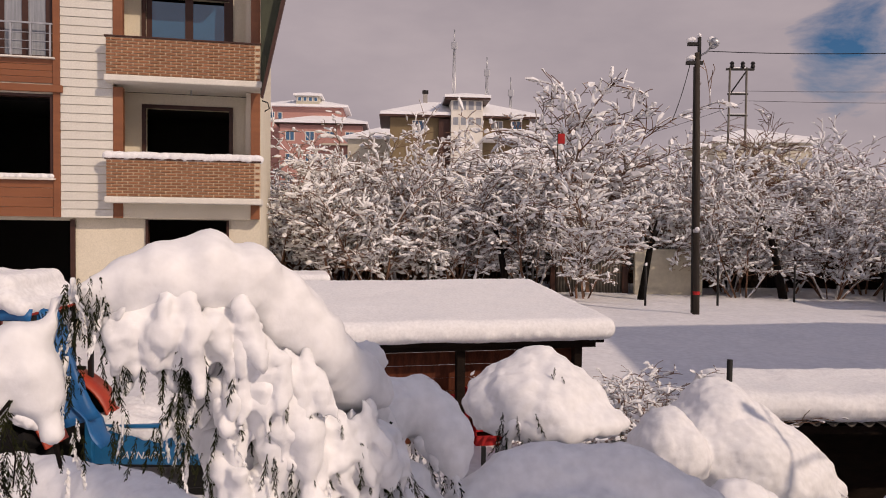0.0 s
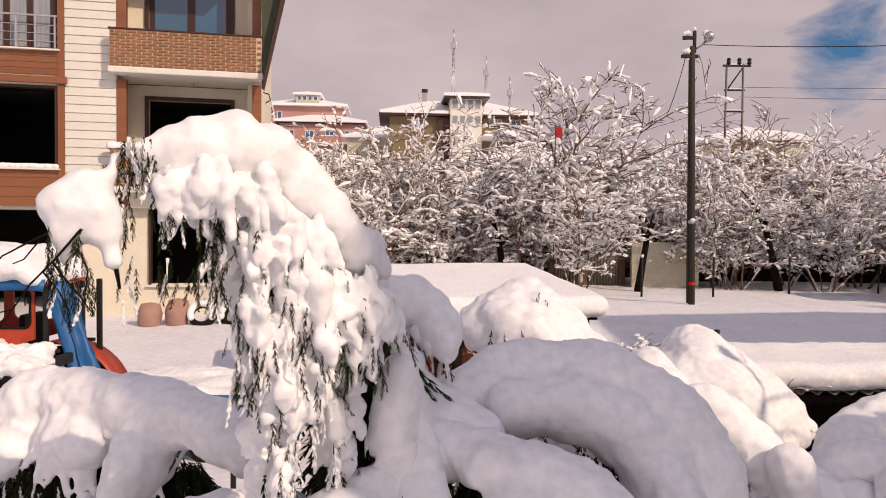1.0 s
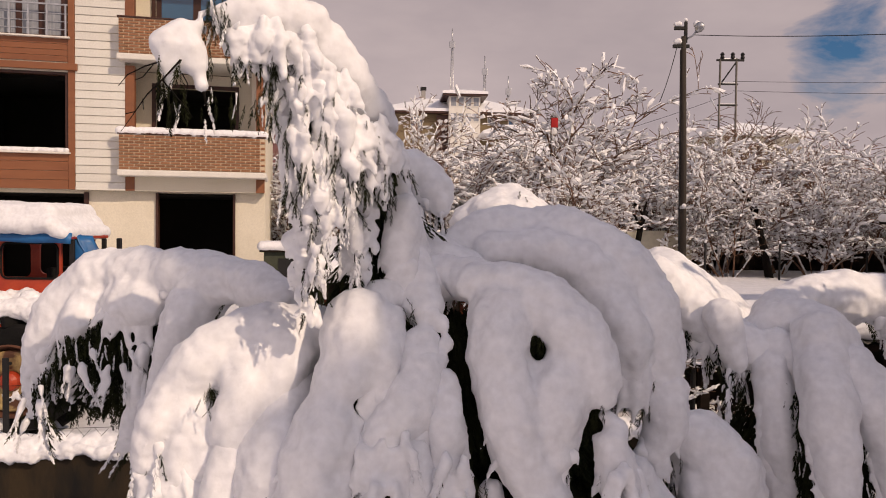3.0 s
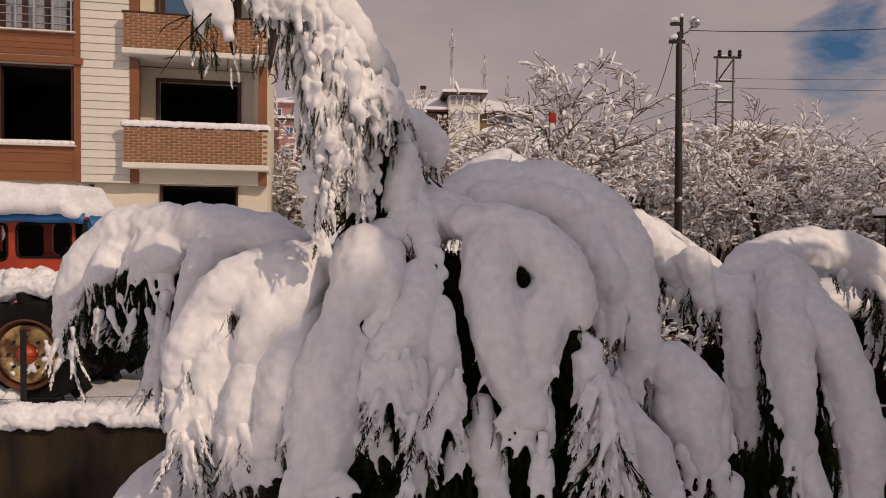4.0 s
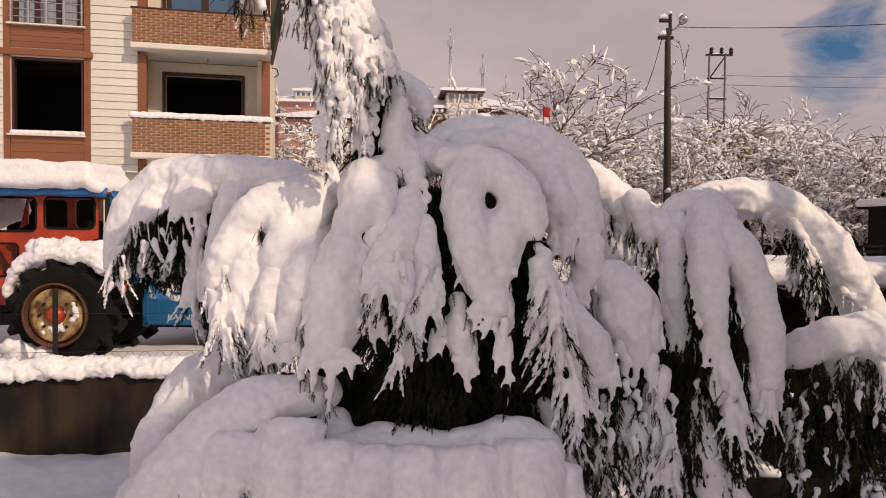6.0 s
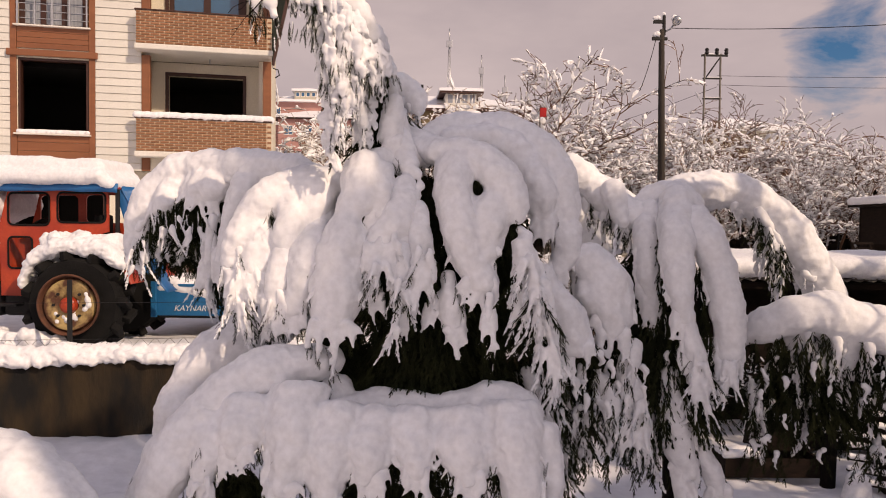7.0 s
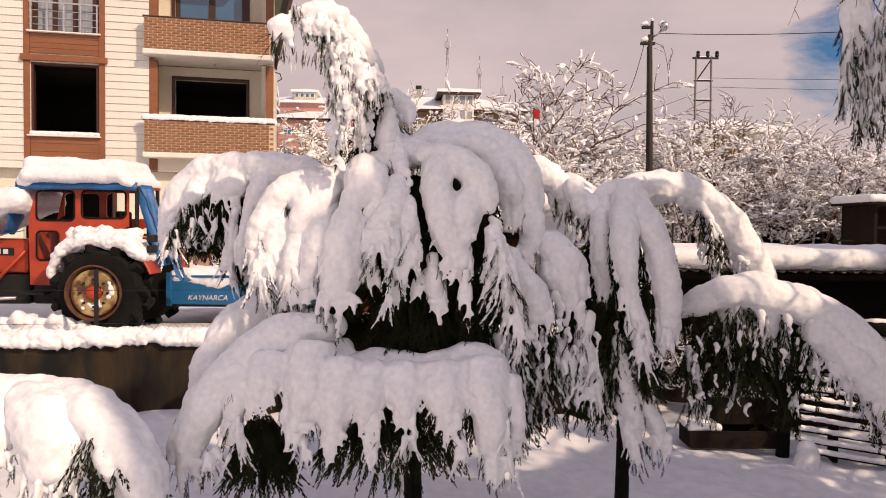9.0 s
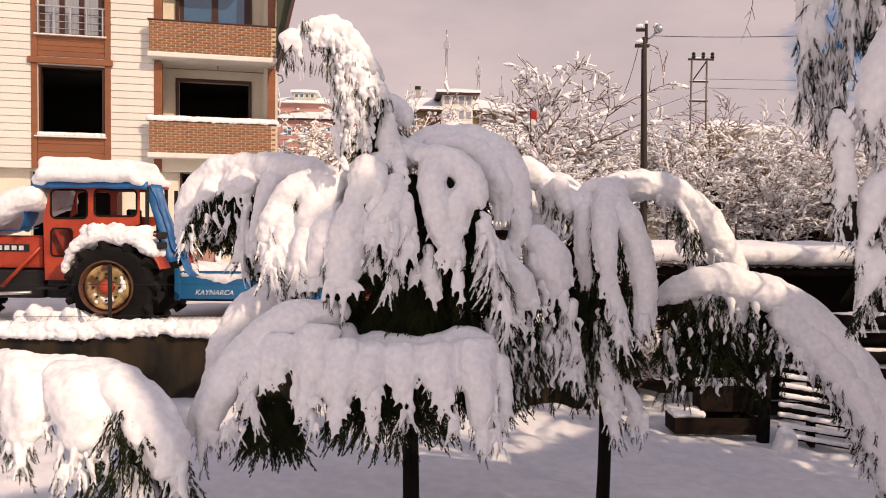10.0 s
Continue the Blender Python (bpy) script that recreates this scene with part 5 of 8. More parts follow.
# spire bump
main.bough()
main.arc([(-0.248, 1.820, 3.640, 0.030), (-0.187, 1.820, 3.619, 0.043), (-0.165, 1.820, 3.606, 0.030)], 0.0, 0.0)
main.hole((-0.788, 1.720, 2.582), (-0.770, 1.720, 2.525), 0.032)
main.hole((0.348, 1.600, 2.780), (0.411, 1.600, 2.714), 0.017)
main.hole((-0.004, 1.680, 2.816), (0.025, 1.680, 2.802), 0.018)
main.hole((-0.251, 1.560, 2.578), (-0.209, 1.560, 2.551), 0.038)
main.hole((0.558, 1.580, 2.514), (0.600, 1.580, 2.497), 0.021)
# shoulder
main.bough()
main.arc([(-0.22, 2.02, 3.30, 0.07), (-0.15, 2.12, 3.41, 0.105), (-0.07, 2.16, 3.42, 0.105), (0.01, 2.12, 3.34, 0.08), (0.04, 2.08, 3.26, 0.04)], 0.06, 0.6)
main.arc([(-0.17, 1.95, 3.04, 0.1), (-0.09, 2.05, 3.15, 0.09), (0.01, 2.05, 3.05, 0.1), (0.14, 2.00, 3.00, 0.1)], 0.05, 0.5)
# left lit arch
main.bough()
main.arc([(-0.429, 1.850, 2.778, 0.103), (-0.552, 1.820, 2.786, 0.109), (-0.676, 1.800, 2.769, 0.112), (-0.796, 1.770, 2.698, 0.108), (-0.896, 1.740, 2.588, 0.097), (-0.960, 1.710, 2.462, 0.089), (-1.003, 1.700, 2.338, 0.064)], 0.07, 0.6)
main.lobe([(-0.544, 1.770, 2.754, 0.122), (-0.573, 1.730, 2.609, 0.122), (-0.602, 1.700, 2.466, 0.092)], [(-0.635, 1.690, 2.377), (-0.582, 1.690, 2.360)], 0.085, 0.1)
main.lobe([(-0.668, 1.760, 2.699, 0.108), (-0.649, 1.720, 2.573, 0.100), (-0.689, 1.690, 2.448, 0.106), (-0.715, 1.680, 2.324, 0.071)], [(-0.737, 1.670, 2.182), (-0.684, 1.670, 2.165)], 0.078, 0.35)
main.lobe([(-0.885, 1.710, 2.534, 0.078), (-0.857, 1.680, 2.428, 0.142), (-0.873, 1.660, 2.333, 0.155), (-0.919, 1.650, 2.235, 0.113)], [(-1.029, 1.640, 2.121), (-0.993, 1.640, 2.023), (-0.958, 1.640, 1.953), (-0.906, 1.640, 2.052), (-0.853, 1.640, 2.088), (-0.811, 1.640, 2.159)], 0.063, 0.6)
# left back arch
main.bough()
main.arc([(-0.934, 2.500, 2.925, 0.108), (-1.167, 2.600, 2.938, 0.127), (-1.407, 2.700, 2.943, 0.129), (-1.633, 2.800, 2.914, 0.140), (-1.802, 2.820, 2.817, 0.145), (-1.927, 2.800, 2.661, 0.123), (-1.998, 2.780, 2.484, 0.083), (-2.025, 2.770, 2.331, 0.053), (-2.030, 2.770, 2.200, 0.026)], 0.03, 0.3)
main.lobe([(-1.381, 2.640, 2.875, 0.222), (-1.423, 2.580, 2.774, 0.203), (-1.453, 2.570, 2.722, 0.160)], [(-1.576, 2.560, 2.616), (-1.513, 2.560, 2.637), (-1.450, 2.560, 2.588), (-1.387, 2.560, 2.546), (-1.316, 2.560, 2.522)], 0.084, 0.8)
main.lobe([(-1.697, 2.730, 2.804, 0.156), (-1.739, 2.690, 2.690, 0.121), (-1.787, 2.680, 2.612, 0.086)], [(-1.827, 2.670, 2.456), (-1.775, 2.670, 2.500), (-1.724, 2.670, 2.518), (-1.664, 2.670, 2.570)], 0.069, 0.8)
main.lobe([(-1.921, 2.760, 2.573, 0.061), (-1.956, 2.750, 2.398, 0.048)], [(-2.000, 2.740, 2.193), (-1.939, 2.740, 2.167), (-1.887, 2.740, 2.268)], 0.044, 0.9)
main.bough()
main.arc([(-0.651, 2.300, 2.848, 0.104), (-0.862, 2.450, 2.913, 0.124), (-1.042, 2.520, 2.900, 0.125), (-1.133, 2.500, 2.815, 0.100)], 0.0, 0.3)
main.lobe([(-1.054, 2.480, 2.868, 0.141), (-1.126, 2.440, 2.741, 0.124), (-1.189, 2.430, 2.613, 0.078), (-1.242, 2.430, 2.473, 0.049), (-1.283, 2.430, 2.308, 0.037)], [(-1.333, 2.420, 2.143), (-1.284, 2.420, 2.040), (-1.243, 2.420, 2.177)], 0.062, 0.9)
main.bough()
main.lobe([(-1.369, 2.540, 2.576, 0.029), (-1.391, 2.530, 2.429, 0.038), (-1.407, 2.530, 2.261, 0.034)], [(-1.471, 2.520, 2.093), (-1.395, 2.520, 2.001), (-1.354, 2.520, 2.136)], 0.034, 0.9)
main.veil((-1.816, 2.640, 2.572), (-1.624, 2.640, 2.672), 0.15, 90)
main.veil((-1.611, 2.600, 2.671), (-1.356, 2.600, 2.576), 0.17, 110)
main.veil((-1.976, 2.700, 2.377), (-1.838, 2.700, 2.508), 0.14, 36)
main.veil((-1.304, 2.520, 2.346), (-1.362, 2.520, 2.052), 0.13, 30)
main.tuft((-1.640, 2.500, 2.614), (-1.673, 2.500, 2.447), 0.14, 6)
main.tuft((-1.465, 2.500, 2.616), (-1.482, 2.500, 2.449), 0.14, 6)
main.tuft((-1.369, 2.500, 2.388), (-1.398, 2.500, 2.011), 0.14, 12)
main.tuft((-1.848, 2.500, 2.424), (-1.869, 2.500, 2.215), 0.14, 8)
# centre
main.bough()
main.arc([(-0.105, 2.050, 3.203, 0.076), (-0.076, 1.970, 3.069, 0.090), (-0.023, 1.900, 2.962, 0.081), (0.061, 1.930, 2.955, 0.074)], 0.0, 0.2)
main.arc([(-0.097, 1.800, 2.931, 0.065), (-0.186, 1.740, 2.925, 0.064), (-0.245, 1.690, 2.891, 0.057)], 0.0, 0.2)
main.lobe([(-0.240, 1.640, 2.887, 0.098), (-0.256, 1.600, 2.783, 0.108), (-0.277, 1.570, 2.678, 0.104), (-0.315, 1.550, 2.557, 0.100), (-0.345, 1.520, 2.437, 0.126), (-0.367, 1.490, 2.318, 0.143), (-0.379, 1.460, 2.184, 0.149), (-0.389, 1.460, 2.082, 0.135), (-0.412, 1.460, 1.994, 0.101)], [(-0.531, 1.450, 1.872), (-0.470, 1.450, 1.805), (-0.405, 1.450, 1.703), (-0.349, 1.450, 1.921), (-0.285, 1.450, 1.888), (-0.231, 1.450, 1.956)], 0.068, 0.25)
main.lobe([(-0.144, 1.660, 2.858, 0.063), (-0.145, 1.600, 2.715, 0.059), (-0.163, 1.580, 2.600, 0.042)], [(-0.200, 1.570, 2.524), (-0.141, 1.570, 2.510)], 0.048, 0.35)
main.bough()
main.arc([(-0.050, 1.740, 2.876, 0.036), (0.002, 1.710, 2.867, 0.036), (0.052, 1.690, 2.831, 0.032), (0.071, 1.670, 2.766, 0.032), (0.048, 1.650, 2.702, 0.035)], 0.0, 0.0)
main.lobe([(-0.032, 1.680, 2.773, 0.039), (-0.030, 1.610, 2.682, 0.077), (-0.055, 1.570, 2.584, 0.104), (-0.103, 1.530, 2.490, 0.113), (-0.141, 1.500, 2.402, 0.102)], [(-0.241, 1.490, 2.278), (-0.200, 1.490, 2.224), (-0.146, 1.490, 2.273), (-0.098, 1.490, 2.185), (-0.047, 1.490, 2.240)], 0.058, 0.8)
main.bough()
main.lobe([(0.067, 1.620, 2.638, 0.021), (0.073, 1.570, 2.544, 0.041), (0.079, 1.540, 2.424, 0.058), (0.080, 1.520, 2.321, 0.062)], [(0.160, 1.510, 2.234), (0.116, 1.510, 2.168), (0.059, 1.510, 2.109), (0.015, 1.510, 2.030)], 0.051, 0.7)
main.bough()
main.lobe([(-0.041, 1.530, 2.422, 0.048), (-0.021, 1.500, 2.287, 0.058), (-0.009, 1.500, 2.151, 0.051)], [(-0.062, 1.490, 1.980), (-0.020, 1.490, 1.871), (0.040, 1.490, 2.008), (0.013, 1.490, 1.930)], 0.044, 0.8)
main.lobe([(-0.207, 1.560, 2.275, 0.041), (-0.178, 1.550, 2.138, 0.045)], [(-0.245, 1.540, 2.103), (-0.158, 1.540, 1.959), (-0.107, 1.540, 2.025), (-0.135, 1.540, 2.060)], 0.034, 0.8)
main.bough()
main.lobe([(-0.496, 1.770, 2.575, 0.101), (-0.535, 1.660, 2.450, 0.113), (-0.559, 1.600, 2.328, 0.108), (-0.588, 1.590, 2.189, 0.097), (-0.633, 1.590, 2.067, 0.084)], [(-0.707, 1.580, 1.928), (-0.665, 1.580, 1.876), (-0.613, 1.580, 1.922), (-0.561, 1.580, 1.964)], 0.070, 0.3)
main.bough()
main.lobe([(-0.711, 1.660, 2.377, 0.049), (-0.725, 1.630, 2.238, 0.070), (-0.750, 1.620, 2.098, 0.077)], [(-0.810, 1.610, 1.860), (-0.758, 1.610, 1.888), (-0.688, 1.610, 1.952)], 0.056, 0.4)
main.bough()
main.lobe([(0.228, 1.620, 2.255, 0.025), (0.243, 1.570, 2.147, 0.055), (0.251, 1.550, 2.028, 0.076), (0.269, 1.550, 1.948, 0.045)], [(0.204, 1.540, 1.970), (0.274, 1.540, 1.804), (0.318, 1.540, 1.881)], 0.045, 0.4)
main.lobe([(0.194, 1.600, 2.162, 0.024), (0.140, 1.580, 2.083, 0.035)], [(0.082, 1.570, 1.965), (0.117, 1.570, 1.989)], 0.024, 0.4)
main.lobe([(0.457, 1.480, 2.164, 0.020), (0.447, 1.460, 2.030, 0.034)], [(0.418, 1.450, 1.915), (0.479, 1.450, 1.834), (0.464, 1.450, 1.746)], 0.020, 0.9)
# right drop
main.bough()
main.arc([(-0.042, 1.970, 3.021, 0.068), (0.099, 1.900, 2.993, 0.081), (0.210, 1.840, 2.974, 0.088)], 0.0, 0.1)
main.arc([(0.088, 1.900, 2.956, 0.044), (0.185, 1.810, 2.971, 0.094), (0.329, 1.750, 2.949, 0.111), (0.470, 1.690, 2.864, 0.120), (0.570, 1.630, 2.735, 0.102), (0.614, 1.590, 2.602, 0.059)], 0.0, 0.2)
main.lobe([(0.271, 1.700, 2.912, 0.099), (0.247, 1.640, 2.774, 0.102), (0.263, 1.590, 2.633, 0.094), (0.302, 1.550, 2.495, 0.100), (0.354, 1.530, 2.358, 0.110), (0.414, 1.520, 2.229, 0.096)], [(0.305, 1.510, 2.125), (0.357, 1.510, 2.078), (0.443, 1.510, 2.031), (0.500, 1.510, 2.114), (0.270, 1.510, 2.214)], 0.079, 0.2)
main.lobe([(0.511, 1.640, 2.721, 0.105), (0.460, 1.580, 2.621, 0.125), (0.433, 1.560, 2.513, 0.104), (0.434, 1.550, 2.393, 0.076)], [(0.476, 1.540, 2.290), (0.516, 1.540, 2.394)], 0.069, 0.1)
main.bough()
main.arc([(0.628, 1.620, 2.526, 0.031), (0.658, 1.600, 2.484, 0.045), (0.642, 1.570, 2.394, 0.042)], 0.0, 0.5)
main.lobe([(0.635, 1.570, 2.446, 0.052), (0.665, 1.550, 2.343, 0.076), (0.700, 1.540, 2.223, 0.076)], [(0.580, 1.530, 2.171), (0.633, 1.530, 2.034), (0.703, 1.530, 1.976), (0.756, 1.530, 1.873), (0.810, 1.530, 1.735), (0.843, 1.530, 1.832)], 0.038, 0.9)
main.tuft((0.642, 1.500, 2.430), (0.823, 1.500, 1.747), 0.07, 34)
main.tuft((-0.073, 1.480, 2.525), (-0.155, 1.480, 2.253), 0.14, 16)
main.tuft((-0.019, 1.470, 2.289), (-0.033, 1.470, 1.932), 0.05, 10)
main.tuft((0.104, 1.500, 2.459), (0.082, 1.500, 2.169), 0.09, 12)
main.tuft((-0.919, 1.620, 2.341), (-0.953, 1.620, 2.008), 0.15, 22)
main.tuft((-0.722, 1.600, 2.170), (-0.756, 1.600, 1.925), 0.09, 10)
main.tuft((0.577, 1.520, 2.292), (0.608, 1.520, 2.052), 0.05, 8)
# right back arch
main.bough()
main.arc([(0.091, 2.200, 3.085, 0.094), (0.267, 2.250, 3.152, 0.111), (0.505, 2.250, 3.151, 0.127), (0.720, 2.200, 3.073, 0.142), (0.865, 2.150, 2.925, 0.144), (0.927, 2.100, 2.749, 0.131), (0.953, 2.050, 2.575, 0.096), (0.937, 2.000, 2.423, 0.065), (0.900, 2.000, 2.323, 0.034)], 0.05, 0.4)
main.arc([(0.267, 2.130, 3.064, 0.093), (0.461, 2.140, 3.067, 0.117), (0.653, 2.100, 2.981, 0.131), (0.774, 2.060, 2.841, 0.123)], 0.0, 0.3)
main.lobe([(0.704, 2.020, 2.913, 0.114), (0.777, 1.970, 2.741, 0.105), (0.804, 1.960, 2.602, 0.064)], [(0.741, 1.950, 2.440), (0.809, 1.950, 2.407), (0.858, 1.950, 2.445)], 0.068, 0.6)
main.bough()
main.lobe([(0.973, 2.000, 2.537, 0.083), (0.943, 1.960, 2.386, 0.083), (0.894, 1.950, 2.273, 0.060)], [(0.819, 1.940, 2.160), (0.895, 1.940, 2.123), (0.950, 1.940, 2.180)], 0.056, 0.6)
main.bough()
main.lobe([(0.778, 1.820, 2.242, 0.066), (0.837, 1.780, 2.099, 0.124), (0.918, 1.750, 1.958, 0.152), (0.969, 1.740, 1.833, 0.123)], [(0.836, 1.730, 1.707), (0.891, 1.730, 1.653), (0.955, 1.730, 1.672), (1.034, 1.730, 1.716), (1.090, 1.730, 1.810)], 0.079, 0.5)
main.bough()
main.lobe([(1.105, 2.020, 2.340, 0.092), (1.162, 1.990, 2.243, 0.152), (1.196, 1.960, 2.105, 0.174), (1.236, 1.940, 1.976, 0.143)], [(1.076, 1.930, 1.938), (1.134, 1.930, 1.844), (1.293, 1.930, 1.827)], 0.098, 0.4)
main.lobe([(1.233, 1.930, 2.014, 0.098), (1.233, 1.920, 1.895, 0.090)], [(1.138, 1.910, 1.821), (1.207, 1.910, 1.746), (1.297, 1.910, 1.724), (1.349, 1.910, 1.586)], 0.052, 0.7)
main.bough()
main.lobe([(0.699, 1.800, 1.675, 0.029), (0.771, 1.770, 1.545, 0.065), (0.847, 1.760, 1.446, 0.058)], [(0.771, 1.750, 1.320), (0.855, 1.750, 1.295), (0.916, 1.750, 1.347)], 0.044, 0.9)
main.lobe([(1.176, 1.970, 1.599, 0.034), (1.226, 1.940, 1.446, 0.083), (1.271, 1.930, 1.304, 0.068)], [(1.207, 1.920, 1.166), (1.283, 1.920, 1.129), (1.338, 1.920, 1.217)], 0.057, 0.9)
main.bough()
main.lobe([(1.380, 2.000, 1.626, 0.031), (1.398, 1.970, 1.479, 0.057), (1.429, 1.960, 1.348, 0.045)], [(1.376, 1.950, 1.209), (1.437, 1.950, 1.148), (1.477, 1.950, 1.248)], 0.042, 0.9)
main.tuft((0.803, 1.750, 1.666), (0.862, 1.750, 1.321), 0.1, 14)
main.tuft((1.065, 1.900, 1.604), (1.108, 1.900, 1.265), 0.1, 14)
main.tuft((1.391, 1.930, 1.601), (1.424, 1.930, 1.222), 0.08, 12)
main.bough()
main.bough()
main.arc([(1.06, 2.60, 2.94, 0.12), (1.21, 2.60, 2.84, 0.12), (1.40, 2.50, 2.66, 0.12), (1.67, 2.40, 2.57, 0.13)], 0.1, 0.5)
# humps behind
main.bough()
main.lobe([(0.414, 3.180, 3.329, 0.111), (0.391, 3.030, 3.268, 0.235), (0.400, 2.930, 3.204, 0.296), (0.432, 2.860, 3.139, 0.311)], [(0.221, 2.850, 3.061), (0.487, 2.850, 3.064)], 0.093, 0.1)
second.bough()
second.lobe([(1.653, 4.400, 2.841, 0.154), (1.666, 4.250, 2.766, 0.297), (1.674, 4.100, 2.680, 0.415), (1.715, 4.000, 2.561, 0.514), (1.759, 3.950, 2.423, 0.570)], [(1.450, 3.940, 2.299), (1.973, 3.940, 2.305)], 0.185, 0.05)
second.lobe([(1.242, 4.000, 2.807, 0.112), (1.228, 3.900, 2.744, 0.182), (1.230, 3.850, 2.639, 0.210)], [(1.169, 3.840, 2.520)], 0.135, 0.05)
# right lower clumps
main.bough()
main.arc([(1.33, 2.40, 2.78, 0.09), (1.37, 2.35, 2.59, 0.06)], 0.14, 1)
main.arc([(1.37, 2.00, 1.81, 0.06), (1.33, 2.00, 1.58, 0.07), (1.35, 2.00, 1.35, 0.05)], 0.12, 1)
main.arc([(1.00, 1.90, 1.55, 0.06), (0.98, 1.90, 1.37, 0.06), (0.96, 1.90, 1.19, 0.03)], 0.12, 1)
# skirt
main.bough()
main.arc([(-0.68, 2.10, 2.05, 0.14), (-0.95, 2.05, 1.87, 0.18), (-1.19, 1.95, 1.70, 0.18), (-1.32, 1.85, 1.49, 0.15), (-1.37, 1.80, 1.32, 0.1)], 0.0, 0.2)
main.bough()
main.arc([(-0.420, 1.620, 1.778, 0.084), (-0.556, 1.560, 1.769, 0.118), (-0.717, 1.500, 1.743, 0.137), (-0.874, 1.450, 1.679, 0.142), (-1.012, 1.400, 1.566, 0.140), (-1.149, 1.360, 1.406, 0.126), (-1.261, 1.320, 1.250, 0.112), (-1.352, 1.300, 1.097, 0.092), (-1.393, 1.280, 0.985, 0.065)], 0.0, 0.3)
main.bough()
main.arc([(-0.396, 1.660, 1.618, 0.085), (-0.331, 1.570, 1.496, 0.111), (-0.174, 1.560, 1.525, 0.118), (-0.000, 1.560, 1.526, 0.111), (0.174, 1.530, 1.517, 0.110), (0.346, 1.510, 1.541, 0.124), (0.516, 1.500, 1.582, 0.130), (0.628, 1.480, 1.570, 0.106), (0.671, 1.420, 1.455, 0.091), (0.713, 1.380, 1.297, 0.074), (0.727, 1.340, 1.142, 0.046)], 0.0, 0.3)
main.lobe([(-1.032, 1.320, 1.537, 0.152), (-1.160, 1.280, 1.383, 0.159), (-1.250, 1.250, 1.229, 0.134), (-1.310, 1.240, 1.072, 0.103), (-1.330, 1.230, 0.947, 0.067)], [(-1.359, 1.220, 0.831), (-1.331, 1.220, 0.704), (-1.260, 1.220, 0.871), (-1.209, 1.220, 0.832), (-1.162, 1.220, 0.951)], 0.067, 0.4)
main.veil((-1.436, 1.250, 0.964), (-1.238, 1.250, 0.966), 0.1, 14)
main.lobe([(-1.005, 1.260, 1.467, 0.103), (-1.006, 1.220, 1.317, 0.059), (-1.019, 1.210, 1.208, 0.035)], [(-1.020, 1.200, 1.077), (-0.969, 1.200, 1.117), (-1.079, 1.200, 1.155)], 0.061, 0.4)
main.veil((-1.091, 1.230, 1.227), (-0.957, 1.230, 1.228), 0.1, 14)
main.lobe([(-0.829, 1.300, 1.602, 0.143), (-0.833, 1.230, 1.482, 0.126), (-0.845, 1.200, 1.393, 0.086)], [(-0.912, 1.190, 1.238), (-0.862, 1.190, 1.277), (-0.803, 1.190, 1.286), (-0.745, 1.190, 1.337)], 0.066, 0.4)
main.veil((-0.967, 1.220, 1.412), (-0.732, 1.220, 1.414), 0.1, 14)
main.lobe([(-0.550, 1.300, 1.664, 0.151), (-0.562, 1.210, 1.481, 0.137), (-0.576, 1.180, 1.310, 0.109), (-0.604, 1.170, 1.206, 0.078)], [(-0.660, 1.160, 1.051), (-0.602, 1.160, 1.091), (-0.544, 1.160, 1.170), (-0.486, 1.160, 1.209)], 0.066, 0.4)
main.veil((-0.717, 1.190, 1.224), (-0.499, 1.190, 1.226), 0.1, 14)
main.lobe([(-0.360, 1.280, 1.569, 0.135), (-0.372, 1.200, 1.405, 0.133), (-0.380, 1.180, 1.252, 0.105), (-0.386, 1.170, 1.145, 0.058)], [(-0.407, 1.160, 0.951), (-0.368, 1.160, 0.991), (-0.322, 1.160, 1.093), (-0.284, 1.160, 1.152), (-0.447, 1.160, 1.092)], 0.066, 0.4)
main.veil((-0.479, 1.190, 1.163), (-0.299, 1.190, 1.164), 0.1, 14)
main.lobe([(-0.151, 1.290, 1.542, 0.135), (-0.162, 1.210, 1.405, 0.118), (-0.178, 1.180, 1.262, 0.078)], [(-0.215, 1.170, 1.150), (-0.156, 1.170, 1.112), (-0.105, 1.170, 0.994), (-0.086, 1.170, 1.132)], 0.066, 0.4)
main.veil((-0.289, 1.200, 1.280), (-0.070, 1.200, 1.282), 0.1, 14)
main.lobe([(0.056, 1.300, 1.542, 0.128), (0.064, 1.230, 1.403, 0.091), (0.075, 1.200, 1.299, 0.063)], [(0.025, 1.190, 1.187), (0.076, 1.190, 1.148), (0.128, 1.190, 1.109), (0.013, 1.190, 1.285)], 0.067, 0.4)
main.veil((-0.021, 1.220, 1.318), (0.168, 1.220, 1.319), 0.1, 14)
main.lobe([(0.307, 1.290, 1.546, 0.143), (0.309, 1.210, 1.410, 0.130), (0.345, 1.180, 1.267, 0.098)], [(0.272, 1.170, 1.174), (0.332, 1.170, 1.057), (0.390, 1.170, 1.116), (0.420, 1.170, 1.195)], 0.066, 0.4)
main.veil((0.216, 1.200, 1.285), (0.475, 1.200, 1.287), 0.1, 14)
main.lobe([(0.566, 1.300, 1.587, 0.144), (0.583, 1.210, 1.412, 0.134), (0.603, 1.180, 1.261, 0.105), (0.613, 1.180, 1.104, 0.078), (0.626, 1.180, 0.993, 0.047)], [(0.588, 1.170, 0.862), (0.654, 1.170, 0.902), (0.639, 1.170, 0.803)], 0.067, 0.4)
main.veil((0.548, 1.200, 1.011), (0.706, 1.200, 1.012), 0.1, 14)
